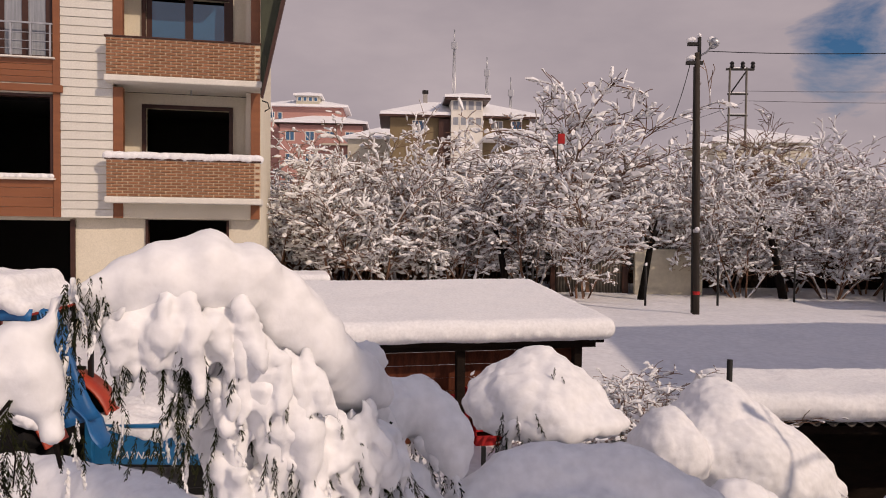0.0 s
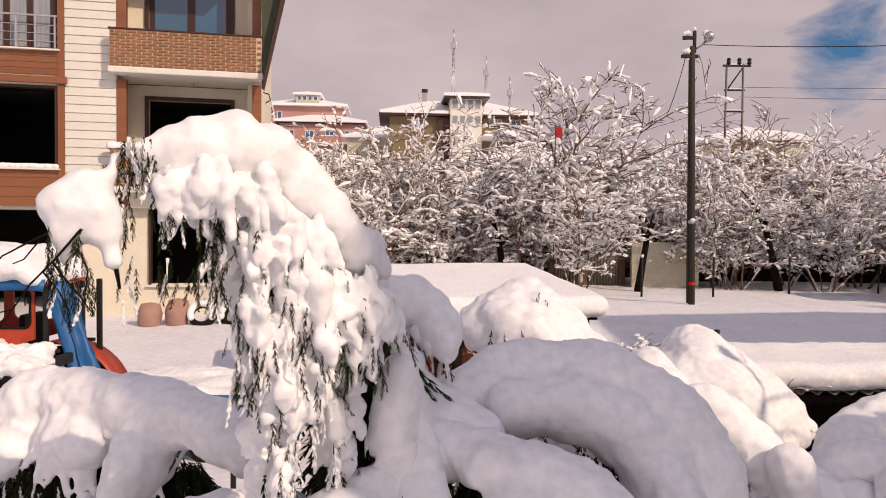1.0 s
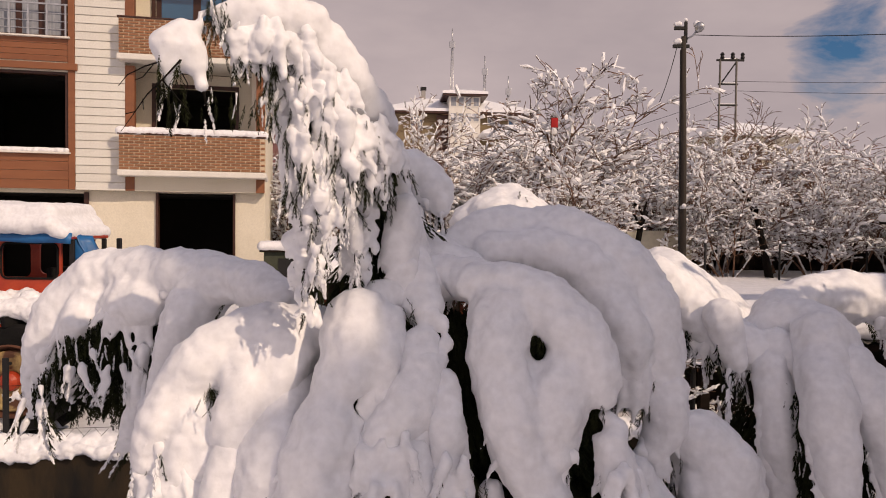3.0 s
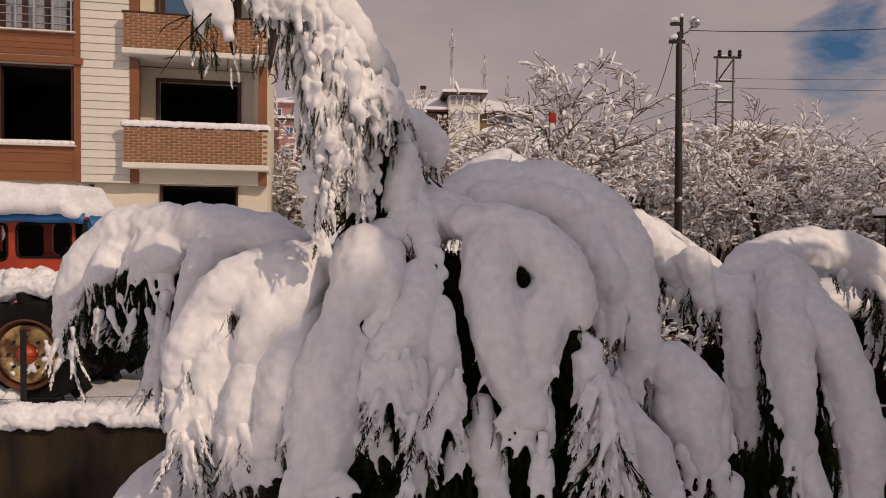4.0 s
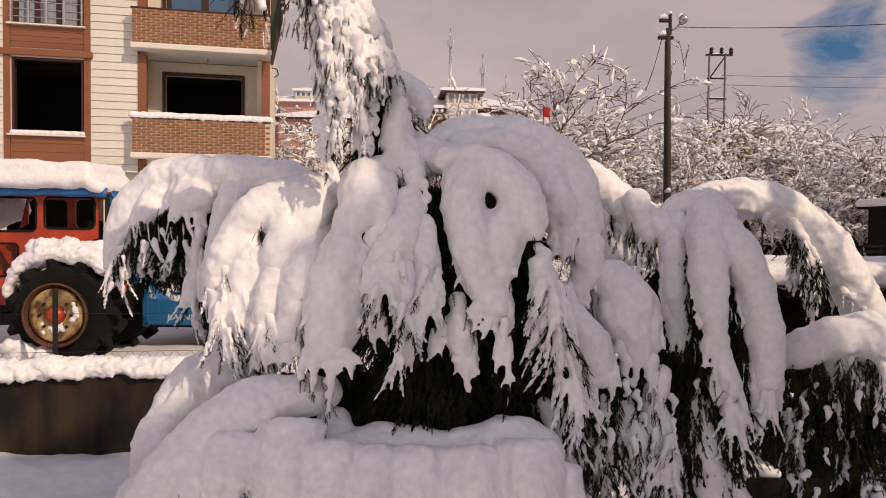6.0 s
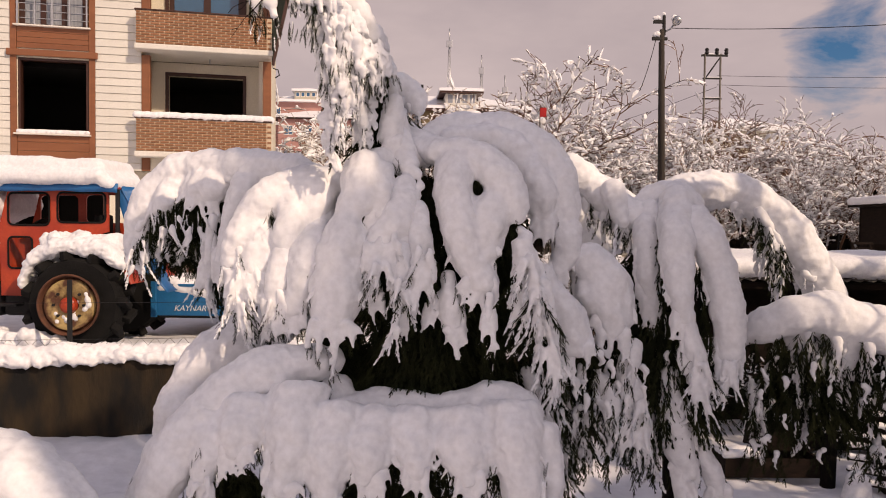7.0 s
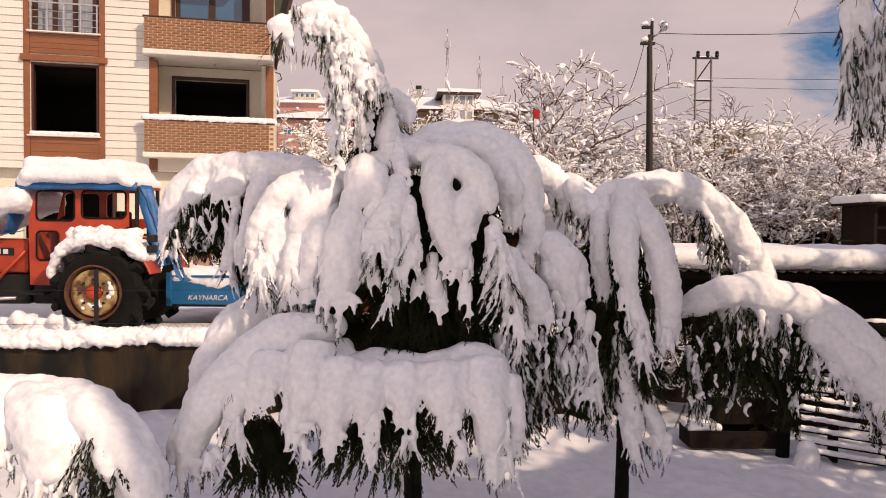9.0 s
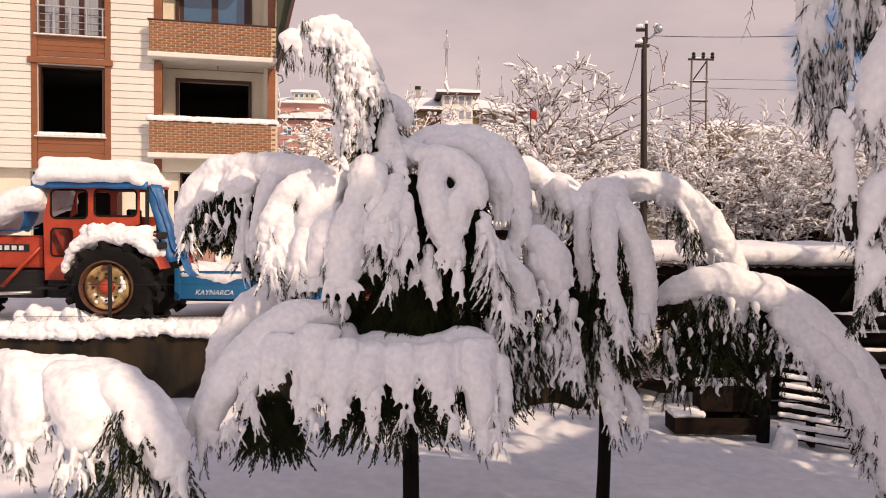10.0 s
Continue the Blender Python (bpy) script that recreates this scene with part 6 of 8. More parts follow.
main.lobe([(0.723, 1.340, 1.468, 0.081), (0.765, 1.290, 1.277, 0.068), (0.781, 1.270, 1.130, 0.048)], [(0.751, 1.260, 0.915), (0.802, 1.260, 0.996)], 0.048, 0.4)
main.veil((0.703, 1.290, 1.148), (0.863, 1.290, 1.149), 0.1, 14)
main.tuft((-0.981, 1.200, 1.282), (-1.000, 1.200, 1.006), 0.1, 10)
main.tuft((-1.137, 1.200, 1.084), (-1.176, 1.200, 0.925), 0.1, 8)
main.tuft((-0.531, 1.200, 1.168), (-0.550, 1.200, 1.010), 0.1, 8)
main.tuft((-0.159, 1.200, 1.171), (-0.178, 1.200, 1.013), 0.1, 8)
main.tuft((0.095, 1.200, 1.213), (0.088, 1.200, 1.074), 0.1, 8)
main.tuft((0.409, 1.200, 1.176), (0.430, 1.200, 1.018), 0.1, 8)
main.tuft((0.683, 1.200, 1.257), (0.726, 1.200, 0.941), 0.1, 10)
main.bough()
main.arc([(0.080, 1.400, 1.021, 0.033), (0.029, 1.380, 0.944, 0.053), (0.022, 1.380, 0.841, 0.041), (0.030, 1.380, 0.780, 0.020)], 0.05, 0.9)
# second tree
second.bough()
second.bough()
second.bough()
second.bough()
second.arc([(1.46, 2.20, 1.55, 0.05), (1.52, 2.15, 1.33, 0.06), (1.55, 2.15, 1.14, 0.04)], 0.14, 1)
second.arc([(2.24, 2.30, 1.50, 0.04), (2.29, 2.30, 1.31, 0.05)], 0.14, 1)
# second tree body
second.bough()
second.arc([(1.576, 2.560, 2.696, 0.084), (1.686, 2.500, 2.766, 0.100), (1.773, 2.400, 2.763, 0.107), (1.804, 2.250, 2.634, 0.092)], 0.0, 0.3)
second.lobe([(1.733, 2.300, 2.738, 0.097), (1.661, 2.120, 2.544, 0.086), (1.642, 2.030, 2.353, 0.080), (1.648, 1.970, 2.166, 0.068), (1.671, 1.950, 1.998, 0.053)], [(1.596, 1.940, 1.866), (1.654, 1.940, 1.791), (1.727, 1.940, 1.886)], 0.090, 0.7)
second.bough()
second.lobe([(1.805, 2.200, 2.605, 0.067), (1.876, 2.080, 2.431, 0.089), (1.932, 2.020, 2.242, 0.095), (1.961, 1.990, 2.034, 0.087), (1.969, 1.980, 1.826, 0.076), (1.953, 1.980, 1.704, 0.057)], [(1.887, 1.970, 1.579), (1.971, 1.970, 1.561), (2.035, 1.970, 1.618), (1.938, 1.970, 1.530)], 0.087, 0.7)
second.bough()
second.lobe([(1.698, 1.960, 1.959, 0.049), (1.733, 1.940, 1.792, 0.068), (1.766, 1.940, 1.641, 0.057)], [(1.721, 1.930, 1.453), (1.775, 1.930, 1.408), (1.829, 1.930, 1.347)], 0.045, 0.8)
second.bough()
second.lobe([(1.583, 2.420, 2.675, 0.091), (1.531, 2.280, 2.463, 0.076), (1.533, 2.240, 2.264, 0.068), (1.543, 2.220, 2.066, 0.052)], [(1.480, 2.210, 1.887), (1.546, 2.210, 1.768), (1.616, 2.210, 1.849)], 0.056, 0.9)
second.bough()
second.lobe([(1.638, 2.100, 1.610, 0.035), (1.656, 2.060, 1.462, 0.081), (1.673, 2.040, 1.311, 0.100), (1.715, 2.040, 1.137, 0.093), (1.741, 2.040, 1.001, 0.070)], [(1.672, 2.030, 0.809), (1.739, 2.030, 0.723), (1.803, 2.030, 0.810)], 0.066, 0.4)
second.bough()
second.lobe([(1.842, 2.100, 1.149, 0.035), (1.900, 2.080, 1.029, 0.066), (1.958, 2.080, 0.880, 0.066)], [(1.899, 2.070, 0.718), (1.986, 2.070, 0.664), (2.035, 2.070, 0.751)], 0.047, 0.4)
second.tuft((1.735, 1.900, 1.798), (1.780, 1.900, 1.422), 0.07, 14)
second.veil((1.753, 2.100, 2.506), (1.839, 2.100, 2.080), 0.14, 70)
second.veil((1.585, 2.200, 2.543), (1.628, 2.200, 1.910), 0.14, 80)
second.veil((1.819, 2.040, 2.085), (1.875, 2.040, 1.623), 0.14, 60)
second.tuft((1.941, 1.930, 1.795), (1.945, 1.930, 1.587), 0.1, 12)
second.tuft((1.556, 2.340, 2.340), (1.579, 2.340, 1.790), 0.09, 20)
second.tuft((1.705, 2.000, 1.013), (1.729, 2.000, 0.781), 0.1, 12)
# far lit arch
second.bough()
second.arc([(1.64, 2.70, 2.64, 0.13), (1.87, 2.85, 2.78, 0.14), (2.18, 2.95, 2.83, 0.14), (2.47, 2.95, 2.78, 0.145), (2.70, 2.92, 2.59, 0.15), (2.87, 2.90, 2.34, 0.16), (3.00, 2.88, 2.10, 0.15), (3.06, 2.86, 1.89, 0.11)], 0.05, 0.3)
second.bough()
second.arc([(2.49, 2.85, 2.69, 0.045), (2.66, 2.80, 2.41, 0.025)], 0.25, 1)
# low right branch
second.bough()
second.arc([(2.19, 2.4, 1.835, 0.088), (2.35, 2.35, 1.915, 0.121), (2.61, 2.3, 1.995, 0.144), (2.94, 2.28, 1.925, 0.155), (3.2, 2.22, 1.835, 0.155), (3.45, 2.15, 1.635, 0.155), (3.66, 2.05, 1.375, 0.155), (3.82, 1.95, 1.075, 0.144), (3.99, 1.85, 0.655, 0.144), (4.15, 1.8, 0.225, 0.111)], 0.22, 1)
second.arc([(2.54, 2.35, 1.88, 0.09), (2.65, 2.45, 1.62, 0.06), (2.71, 2.50, 1.47, 0.04)], 0.25, 1)
second.arc([(2.86, 2.30, 1.84, 0.09), (2.89, 2.35, 1.59, 0.05)], 0.25, 1)
second.bough()
second.arc([(3.17, 2.15, 1.685, 0.13), (3.37, 2.08, 1.485, 0.143), (3.59, 2.0, 1.205, 0.156), (3.77, 1.93, 0.875, 0.156), (3.93, 1.88, 0.465, 0.13)], 0.08, 0.8)
second.arc([(3.71, 2.00, 1.10, 0.12), (3.86, 1.92, 0.71, 0.11), (3.98, 1.88, 0.32, 0.08)], 0.1, 0.8)
# low bush
bush.arc([(-2.932, 1.300, 1.363, 0.143), (-2.744, 1.250, 1.394, 0.134), (-2.481, 1.200, 1.395, 0.125), (-2.209, 1.200, 1.381, 0.133), (-1.953, 1.150, 1.370, 0.124), (-1.771, 1.100, 1.282, 0.107)], 0.0, 0.3)
bush.bough()
bush.lobe([(-2.559, 1.100, 1.464, 0.145), (-2.437, 0.970, 1.358, 0.171), (-2.383, 0.900, 1.207, 0.162), (-2.382, 0.870, 1.049, 0.139)], [(-2.472, 0.860, 0.897), (-2.393, 0.860, 0.846), (-2.312, 0.860, 0.913), (-2.443, 0.860, 0.941)], 0.091, 0.4)
bush.bough()
bush.lobe([(-2.185, 1.060, 1.417, 0.159), (-2.076, 0.930, 1.325, 0.207), (-1.998, 0.860, 1.166, 0.226), (-1.960, 0.840, 1.017, 0.196)], [(-2.155, 0.830, 0.770), (-2.072, 0.830, 0.814), (-1.992, 0.830, 0.764), (-1.898, 0.830, 0.823), (-1.819, 0.830, 0.743)], 0.098, 0.35)
bush.bough()
bush.lobe([(-1.875, 1.060, 1.390, 0.137), (-1.720, 0.960, 1.284, 0.171), (-1.607, 0.900, 1.136, 0.184), (-1.522, 0.870, 0.982, 0.176), (-1.453, 0.860, 0.820, 0.139)], [(-1.464, 0.850, 0.687), (-1.369, 0.850, 0.643), (-1.289, 0.850, 0.681)], 0.095, 0.3)
bush.bough()
bush.lobe([(-1.735, 0.950, 0.750, 0.060), (-1.666, 0.880, 0.674, 0.110), (-1.643, 0.860, 0.560, 0.125)], [(-1.730, 0.850, 0.470), (-1.603, 0.850, 0.434)], 0.081, 0.4)
bush.lobe([(-2.739, 1.050, 1.262, 0.152), (-2.697, 0.950, 1.061, 0.163), (-2.699, 0.920, 0.846, 0.133)], [(-2.768, 0.910, 0.700), (-2.621, 0.910, 0.663)], 0.096, 0.4)
bush.tuft((-1.977, 0.800, 1.000), (-1.985, 0.800, 0.781), 0.25, 20)
bush.tuft((-2.376, 0.840, 1.058), (-2.388, 0.840, 0.856), 0.15, 12)
bush.tuft((-1.369, 0.830, 0.812), (-1.340, 0.830, 0.629), 0.12, 10)
# right near tree
near.arc([(3.47, 1.2, 4.47, 0.117), (3.17, 1.3, 4.55, 0.117), (2.95, 1.3, 4.27, 0.109), (2.9, 1.3, 3.96, 0.101), (2.9, 1.3, 3.76, 0.086), (2.92, 1.3, 3.61, 0.047)], 0.08, 1.0)
near.arc([(2.86, 1.3, 3.68, 0.047), (2.84, 1.3, 3.49, 0.043), (2.83, 1.3, 3.29, 0.02)], 0.08, 1.0)
near.arc([(3.3, 1.3, 4.39, 0.07), (3.16, 1.3, 4.16, 0.055), (3.16, 1.3, 3.96, 0.043), (3.17, 1.3, 3.73, 0.039), (3.18, 1.3, 3.55, 0.016)], 0.06, 0.8)
near.arc([(2.27, -0.2, 3.04, 0.023), (2.27, -0.25, 2.92, 0.058), (2.29, -0.25, 2.75, 0.069), (2.29, -0.25, 2.63, 0.055), (2.27, -0.25, 2.5, 0.02)], 0.06, 0.8)
near.arc([(3.03, 0.1, 3.64, 0.109), (2.6, -0.2, 3.38, 0.117), (2.46, -0.25, 3.16, 0.101), (2.42, -0.25, 2.99, 0.07), (2.44, -0.25, 2.87, 0.035)], 0.08, 0.8)
near.arc([(2.8, -0.1, 2.77, 0.094), (2.5, -0.25, 2.67, 0.078), (2.41, -0.28, 2.5, 0.055), (2.37, -0.28, 2.34, 0.035), (2.35, -0.28, 2.18, 0.012)], 0.08, 1)
near.arc([(2.87, -0.1, 2.45, 0.101), (2.57, -0.25, 2.37, 0.078), (2.44, -0.3, 2.23, 0.058), (2.37, -0.3, 2.1, 0.031), (2.34, -0.3, 2.03, 0.012)], 0.1, 1)
#  hanging strings and sprays of snow
main.tongues([(-0.56, 1.40, 3.81, 0.06), (-0.48, 1.44, 3.82, 0.085), (-0.41, 1.49, 3.77, 0.095), (-0.34, 1.54, 3.68, 0.095), (-0.28, 1.59, 3.59, 0.09), (-0.21, 1.66, 3.53, 0.085), (-0.14, 1.73, 3.47, 0.07)], 125)
main.tongues([(-0.42, 1.49, 3.70, 0.06), (-0.35, 1.53, 3.60, 0.07), (-0.28, 1.59, 3.50, 0.075), (-0.22, 1.66, 3.40, 0.07)], 70)
main.tongues([(-0.33, 1.74, 3.56, 0.060), (-0.28, 1.74, 3.43, 0.050), (-0.25, 1.74, 3.26, 0.035), (-0.26, 1.74, 3.08, 0.028)], 70)
main.tongues([(-0.42, 1.60, 3.57, 0.045), (-0.43, 1.60, 3.38, 0.040), (-0.42, 1.60, 3.15, 0.032), (-0.41, 1.60, 2.93, 0.022)], 70)
main.tassel((-0.65, 1.28, 3.84), (-0.66, 1.30, 3.77), 0.0106, 1)
main.tassel((-0.63, 1.29, 3.85), (-0.64, 1.31, 3.80), 0.0106, 1)
main.tassel((-0.62, 1.32, 3.85), (-0.63, 1.34, 3.81), 0.0088, 1)
main.tassel((-0.72, 1.22, 3.65), (-0.72, 1.24, 3.53), 0.0088, 1)
main.tassel((-0.76, 1.18, 3.66), (-0.76, 1.20, 3.56), 0.0088, 1)
main.tassel((-0.74, 1.22, 3.59), (-0.76, 1.24, 3.51), 0.00704, 1)
main.tassel((-0.70, 1.30, 3.79), (-0.71, 1.32, 3.70), 0.0158, 1)
main.tassel((-0.68, 1.31, 3.78), (-0.68, 1.33, 3.66), 0.0194, 0.85)
main.tassel((-0.67, 1.31, 3.62), (-0.68, 1.33, 3.50), 0.0141, 0.55)
main.tassel((-0.59, 1.33, 3.79), (-0.58, 1.35, 3.67), 0.0264, 0.55)
main.tassel((-0.58, 1.35, 3.75), (-0.60, 1.37, 3.55), 0.0176, 1)
main.tassel((-0.53, 1.36, 3.79), (-0.53, 1.38, 3.67), 0.0176, 1)
main.tassel((-0.51, 1.36, 3.74), (-0.52, 1.38, 3.54), 0.0211, 1)
main.tassel((-0.49, 1.37, 3.79), (-0.49, 1.39, 3.60), 0.0176, 1)
main.tassel((-0.47, 1.38, 3.73), (-0.49, 1.40, 3.50), 0.0176, 0.85)
main.tassel((-0.47, 1.44, 3.75), (-0.47, 1.46, 3.47), 0.0246, 0.55)
main.tassel((-0.43, 1.45, 3.75), (-0.44, 1.47, 3.53), 0.0264, 0.7)
main.tassel((-0.45, 1.44, 3.48), (-0.46, 1.46, 3.26), 0.0211, 0.7)
main.tassel((-0.43, 1.45, 3.53), (-0.43, 1.47, 3.25), 0.0264, 0.55)
main.tassel((-0.40, 1.42, 3.69), (-0.40, 1.44, 3.35), 0.0317, 0.4)
main.tassel((-0.38, 1.44, 3.67), (-0.39, 1.46, 3.29), 0.0317, 0.325)
main.tassel((-0.36, 1.47, 3.66), (-0.37, 1.49, 3.29), 0.0352, 0.28)
main.tassel((-0.39, 1.47, 3.32), (-0.38, 1.49, 2.99), 0.0264, 0.325)
main.tassel((-0.37, 1.48, 3.29), (-0.36, 1.50, 3.03), 0.0229, 0.4)
main.tassel((-0.35, 1.50, 3.29), (-0.34, 1.52, 3.07), 0.0194, 0.55)
main.tassel((-0.35, 1.44, 3.09), (-0.35, 1.46, 2.96), 0.0158, 0.4)
main.tassel((-0.32, 1.49, 3.65), (-0.33, 1.51, 3.41), 0.0396, 0.25)
main.tassel((-0.30, 1.51, 3.58), (-0.29, 1.53, 3.32), 0.0422, 0.25)
main.tassel((-0.27, 1.52, 3.62), (-0.26, 1.54, 3.42), 0.0396, 0.325)
main.tassel((-0.30, 1.48, 3.49), (-0.30, 1.50, 3.35), 0.0264, 0.7)
main.tassel((-0.24, 1.55, 3.53), (-0.23, 1.57, 3.34), 0.0246, 1)
main.tassel((-0.26, 1.50, 3.39), (-0.26, 1.52, 3.24), 0.0264, 0.4)
main.tassel((-0.20, 1.61, 3.53), (-0.19, 1.63, 3.37), 0.0246, 1)
main.tassel((-0.22, 1.58, 3.47), (-0.22, 1.60, 3.28), 0.0246, 0.85)
main.tassel((-0.17, 1.61, 3.42), (-0.16, 1.63, 3.31), 0.0308, 0.4)
main.tassel((-0.32, 1.47, 3.43), (-0.33, 1.49, 3.20), 0.0308, 0.325)
main.tassel((-0.29, 1.53, 3.35), (-0.28, 1.55, 3.16), 0.0308, 0.325)
main.clumps(-1.89, -1.43, 2.75, 2.95, 2.31, 2.56, 130, 0.034, 0.15)
main.clumps(-1.44, -1.07, 2.50, 2.70, 2.02, 2.52, 70, 0.034, 0.15)
near.clumps(3.04, 3.28, 1.45, 1.58, 3.18, 3.74, 26, 0.03, 0.17)
near.clumps(3.27, 3.54, 1.42, 1.60, 3.82, 4.27, 45, 0.03, 0.15)
near.tassel((2.94, 1.39, 3.66), (2.94, 1.38, 3.30), 0.035, 0.5)
near.tassel((3.00, 1.42, 3.69), (3.00, 1.38, 3.20), 0.03, 0.9)
near.tassel((3.04, 1.41, 3.71), (3.03, 1.38, 3.10), 0.035, 0.8)
near.tassel((3.06, 1.38, 3.82), (3.08, 1.38, 3.16), 0.03, 0.9)
near.tassel((3.09, 1.37, 3.90), (3.11, 1.38, 3.26), 0.035, 0.7)
near.tassel((3.13, 1.39, 4.11), (3.14, 1.38, 3.46), 0.03, 0.9)
near.tassel((3.16, 1.37, 3.66), (3.16, 1.38, 3.35), 0.035, 0.6)
near.tassel((3.23, 1.35, 4.13), (3.26, 1.38, 3.79), 0.03, 0.9)
near.tassel((3.29, 1.36, 4.14), (3.30, 1.38, 3.83), 0.035, 0.8)
near.tassel((3.37, 1.41, 4.16), (3.35, 1.38, 3.87), 0.03, 0.9)
near.tassel((3.37, 1.33, 4.13), (3.40, 1.38, 3.91), 0.035, 0.8)
near.tassel((3.42, 1.33, 4.13), (3.45, 1.38, 3.91), 0.035, 0.9)
near.tassel((2.98, 1.39, 3.30), (2.97, 1.38, 3.06), 0.02, 0.8)
main.bough()
main.lobe([(-0.161, 1.720, 3.498, 0.0369), (-0.171, 1.720, 3.397, 0.0436), (-0.167, 1.720, 3.347, 0.0369)], [(-0.190, 1.720, 3.262), (-0.140, 1.720, 3.280), (-0.164, 1.720, 3.237)], 0.035)
main.lobe([(-0.101, 1.780, 3.256, 0.0518), (-0.107, 1.760, 3.120, 0.0583), (-0.106, 1.750, 3.019, 0.0582)], [(-0.138, 1.740, 2.918), (-0.078, 1.740, 2.884), (-0.045, 1.750, 2.933)], 0.045)
second.bough()
for x, y, z, size in ((0.25, 2.85, 3.15, 2.2), (0.3, 2.84, 3.12, 2.2), (0.44, 2.98, 3.31, 1.8), (0.47, 2.97, 3.3, 1.5), (-0.75, 1.6, 2.588, 1.0), (-0.845, 1.31, 1.64, 0.9), (-0.575, 1.52, 1.817, 0.8), (-1.017, 1.2, 1.396, 1.0), (-0.995, 1.22, 1.32, 1.1), (-0.656, 1.27, 1.42, 0.9), (-0.62, 1.2, 1.345, 1.1), (-0.06, 1.69, 2.88, 1.1), (-0.205, 1.22, 1.4, 1.0)):
    main.poke(x, y, z, size)
second.poke(1.86, 4.1, 2.76, 2.2), second.poke(1.93, 4.08, 2.73, 2.2)
bush.poke(-1.874, 0.9, 1.228, 1.1), bush.poke(-1.842, 0.88, 1.187, 1.2), bush.poke(-2.33, 0.9, 1.27, 1.3)
main.core(-0.9, 1.5, 0.85, 1.2, 0.22, 350)
main.core(0.05, 2.02, 2.0, 2.4, 0.42, 500)
main.core(-0.42, 1.95, 1.6, 1.98, 0.22, 320)
main.core(-0.05, 1.6, 0.95, 1.25, 0.5, 300)
main.core(0.3, 2.12, 1.85, 2.25, 0.5, 900)
main.core(0.7, 2.1, 1.35, 2.3, 0.5, 500)
main.core(0.12, 1.85, 1.25, 1.85, 0.42, 900)
main.core(0.55, 1.9, 1.1, 1.75, 0.4, 700)
main.core(0.08, 1.95, 1.5, 2.1, 0.5, 1800)
main.clumps(0.6, 1.3, 1.7, 2.0, 1.15, 1.8, 40, 0.04, 0.2)
main.core(-0.2, 1.97, 2.85, 3.35, 0.15, 350)
main.core(0.09, 2.0, 2.15, 2.85, 0.26, 1600)
main.core(-1.45, 2.88, 2.45, 2.72, 0.34, 420)
main.core(-1.05, 2.7, 2.4, 2.68, 0.25, 240)
main.core(0.5, 2.1, 2.0, 2.9, 0.3, 1200)
second.core(1.6, 2.5, 1.3, 2.4, 0.45, 700)
second.clumps(1.1, 1.9, 1.95, 2.4, 1.1, 1.8, 40, 0.04, 0.2)
second.clumps(2.2, 3.2, 2.1, 2.5, 1.1, 1.75, 70, 0.034, 0.2)
second.core(2.7, 2.55, 1.3, 1.75, 0.45, 600)
second.core(1.6, 2.3, 1.35, 2.0, 0.42, 600)
bush.core(-1.7, 1.0, 0.2, 1.3, 0.5, 400)
near.core(3.05, -0.05, 2.2, 3.8, 0.22, 300)
for tree, voxel in ((main, 0.011), (second, 0.013), (bush, 0.015), (near, 0.018)):
    tree.finish(voxel, 0.05 if tree is bush else 0.032)
# bare twigs at the bent crown's tip and hanging into the sky
tube_object("twig", [(-0.711, 1.200, 3.652), (-0.743, 1.160, 3.593), (-0.788, 1.150, 3.543), (-0.826, 1.140, 3.481), (-0.857, 1.140, 3.438)], [0.0033, 0.0026, 0.0020, 0.0013, 0.0007], BARK, main.thing, sides=5)
tube_object("twig", [(-0.775, 1.200, 3.645), (-0.799, 1.160, 3.624), (-0.843, 1.150, 3.598), (-0.868, 1.150, 3.567)], [0.0028, 0.0022, 0.0017, 0.0011], BARK, main.thing, sides=5)
tube_object("twig", [(-0.774, 1.160, 3.630), (-0.800, 1.150, 3.592), (-0.822, 1.150, 3.583)], [0.0019, 0.0015, 0.0012], BARK, main.thing, sides=5)
tube_object("twig", [(-0.749, 1.160, 3.587), (-0.720, 1.150, 3.556), (-0.689, 1.150, 3.519), (-0.662, 1.150, 3.483)], [0.0025, 0.0020, 0.0015, 0.0010], BARK, main.thing, sides=5)
tube_object("twig", [(-0.763, 1.150, 3.568), (-0.732, 1.150, 3.531), (-0.716, 1.150, 3.498)], [0.0019, 0.0015, 0.0012], BARK, main.thing, sides=5)
tube_object("twig", [(-0.693, 1.160, 3.606), (-0.674, 1.150, 3.575), (-0.679, 1.150, 3.526)], [0.0019, 0.0015, 0.0012], BARK, main.thing, sides=5)
tube_object("twig", [(-0.800, 1.150, 3.531), (-0.798, 1.150, 3.500)], [0.0017, 0.0013], BARK, main.thing, sides=5)
tube_object("twig", [(-0.817, 1.140, 3.494), (-0.845, 1.140, 3.487)], [0.0017, 0.0013], BARK, main.thing, sides=5)
tube_object("twig", [(2.044, 0.260, 3.830), (2.041, 0.260, 3.690), (2.024, 0.260, 3.596), (2.000, 0.260, 3.524), (1.976, 0.260, 3.467)], [0.0022, 0.0018, 0.0013, 0.0009, 0.0004], BARK, near.thing, sides=5)
tube_object("twig", [(2.035, 0.260, 3.668), (2.055, 0.260, 3.596)], [0.0017, 0.0013], BARK, near.thing, sides=5)
tube_object("twig", [(2.029, 0.260, 3.643), (1.998, 0.260, 3.605)], [0.0017, 0.0013], BARK, near.thing, sides=5)
tube_object("twig", [(2.009, 0.260, 3.555), (2.035, 0.260, 3.505)], [0.0014, 0.0011], BARK, near.thing, sides=5)
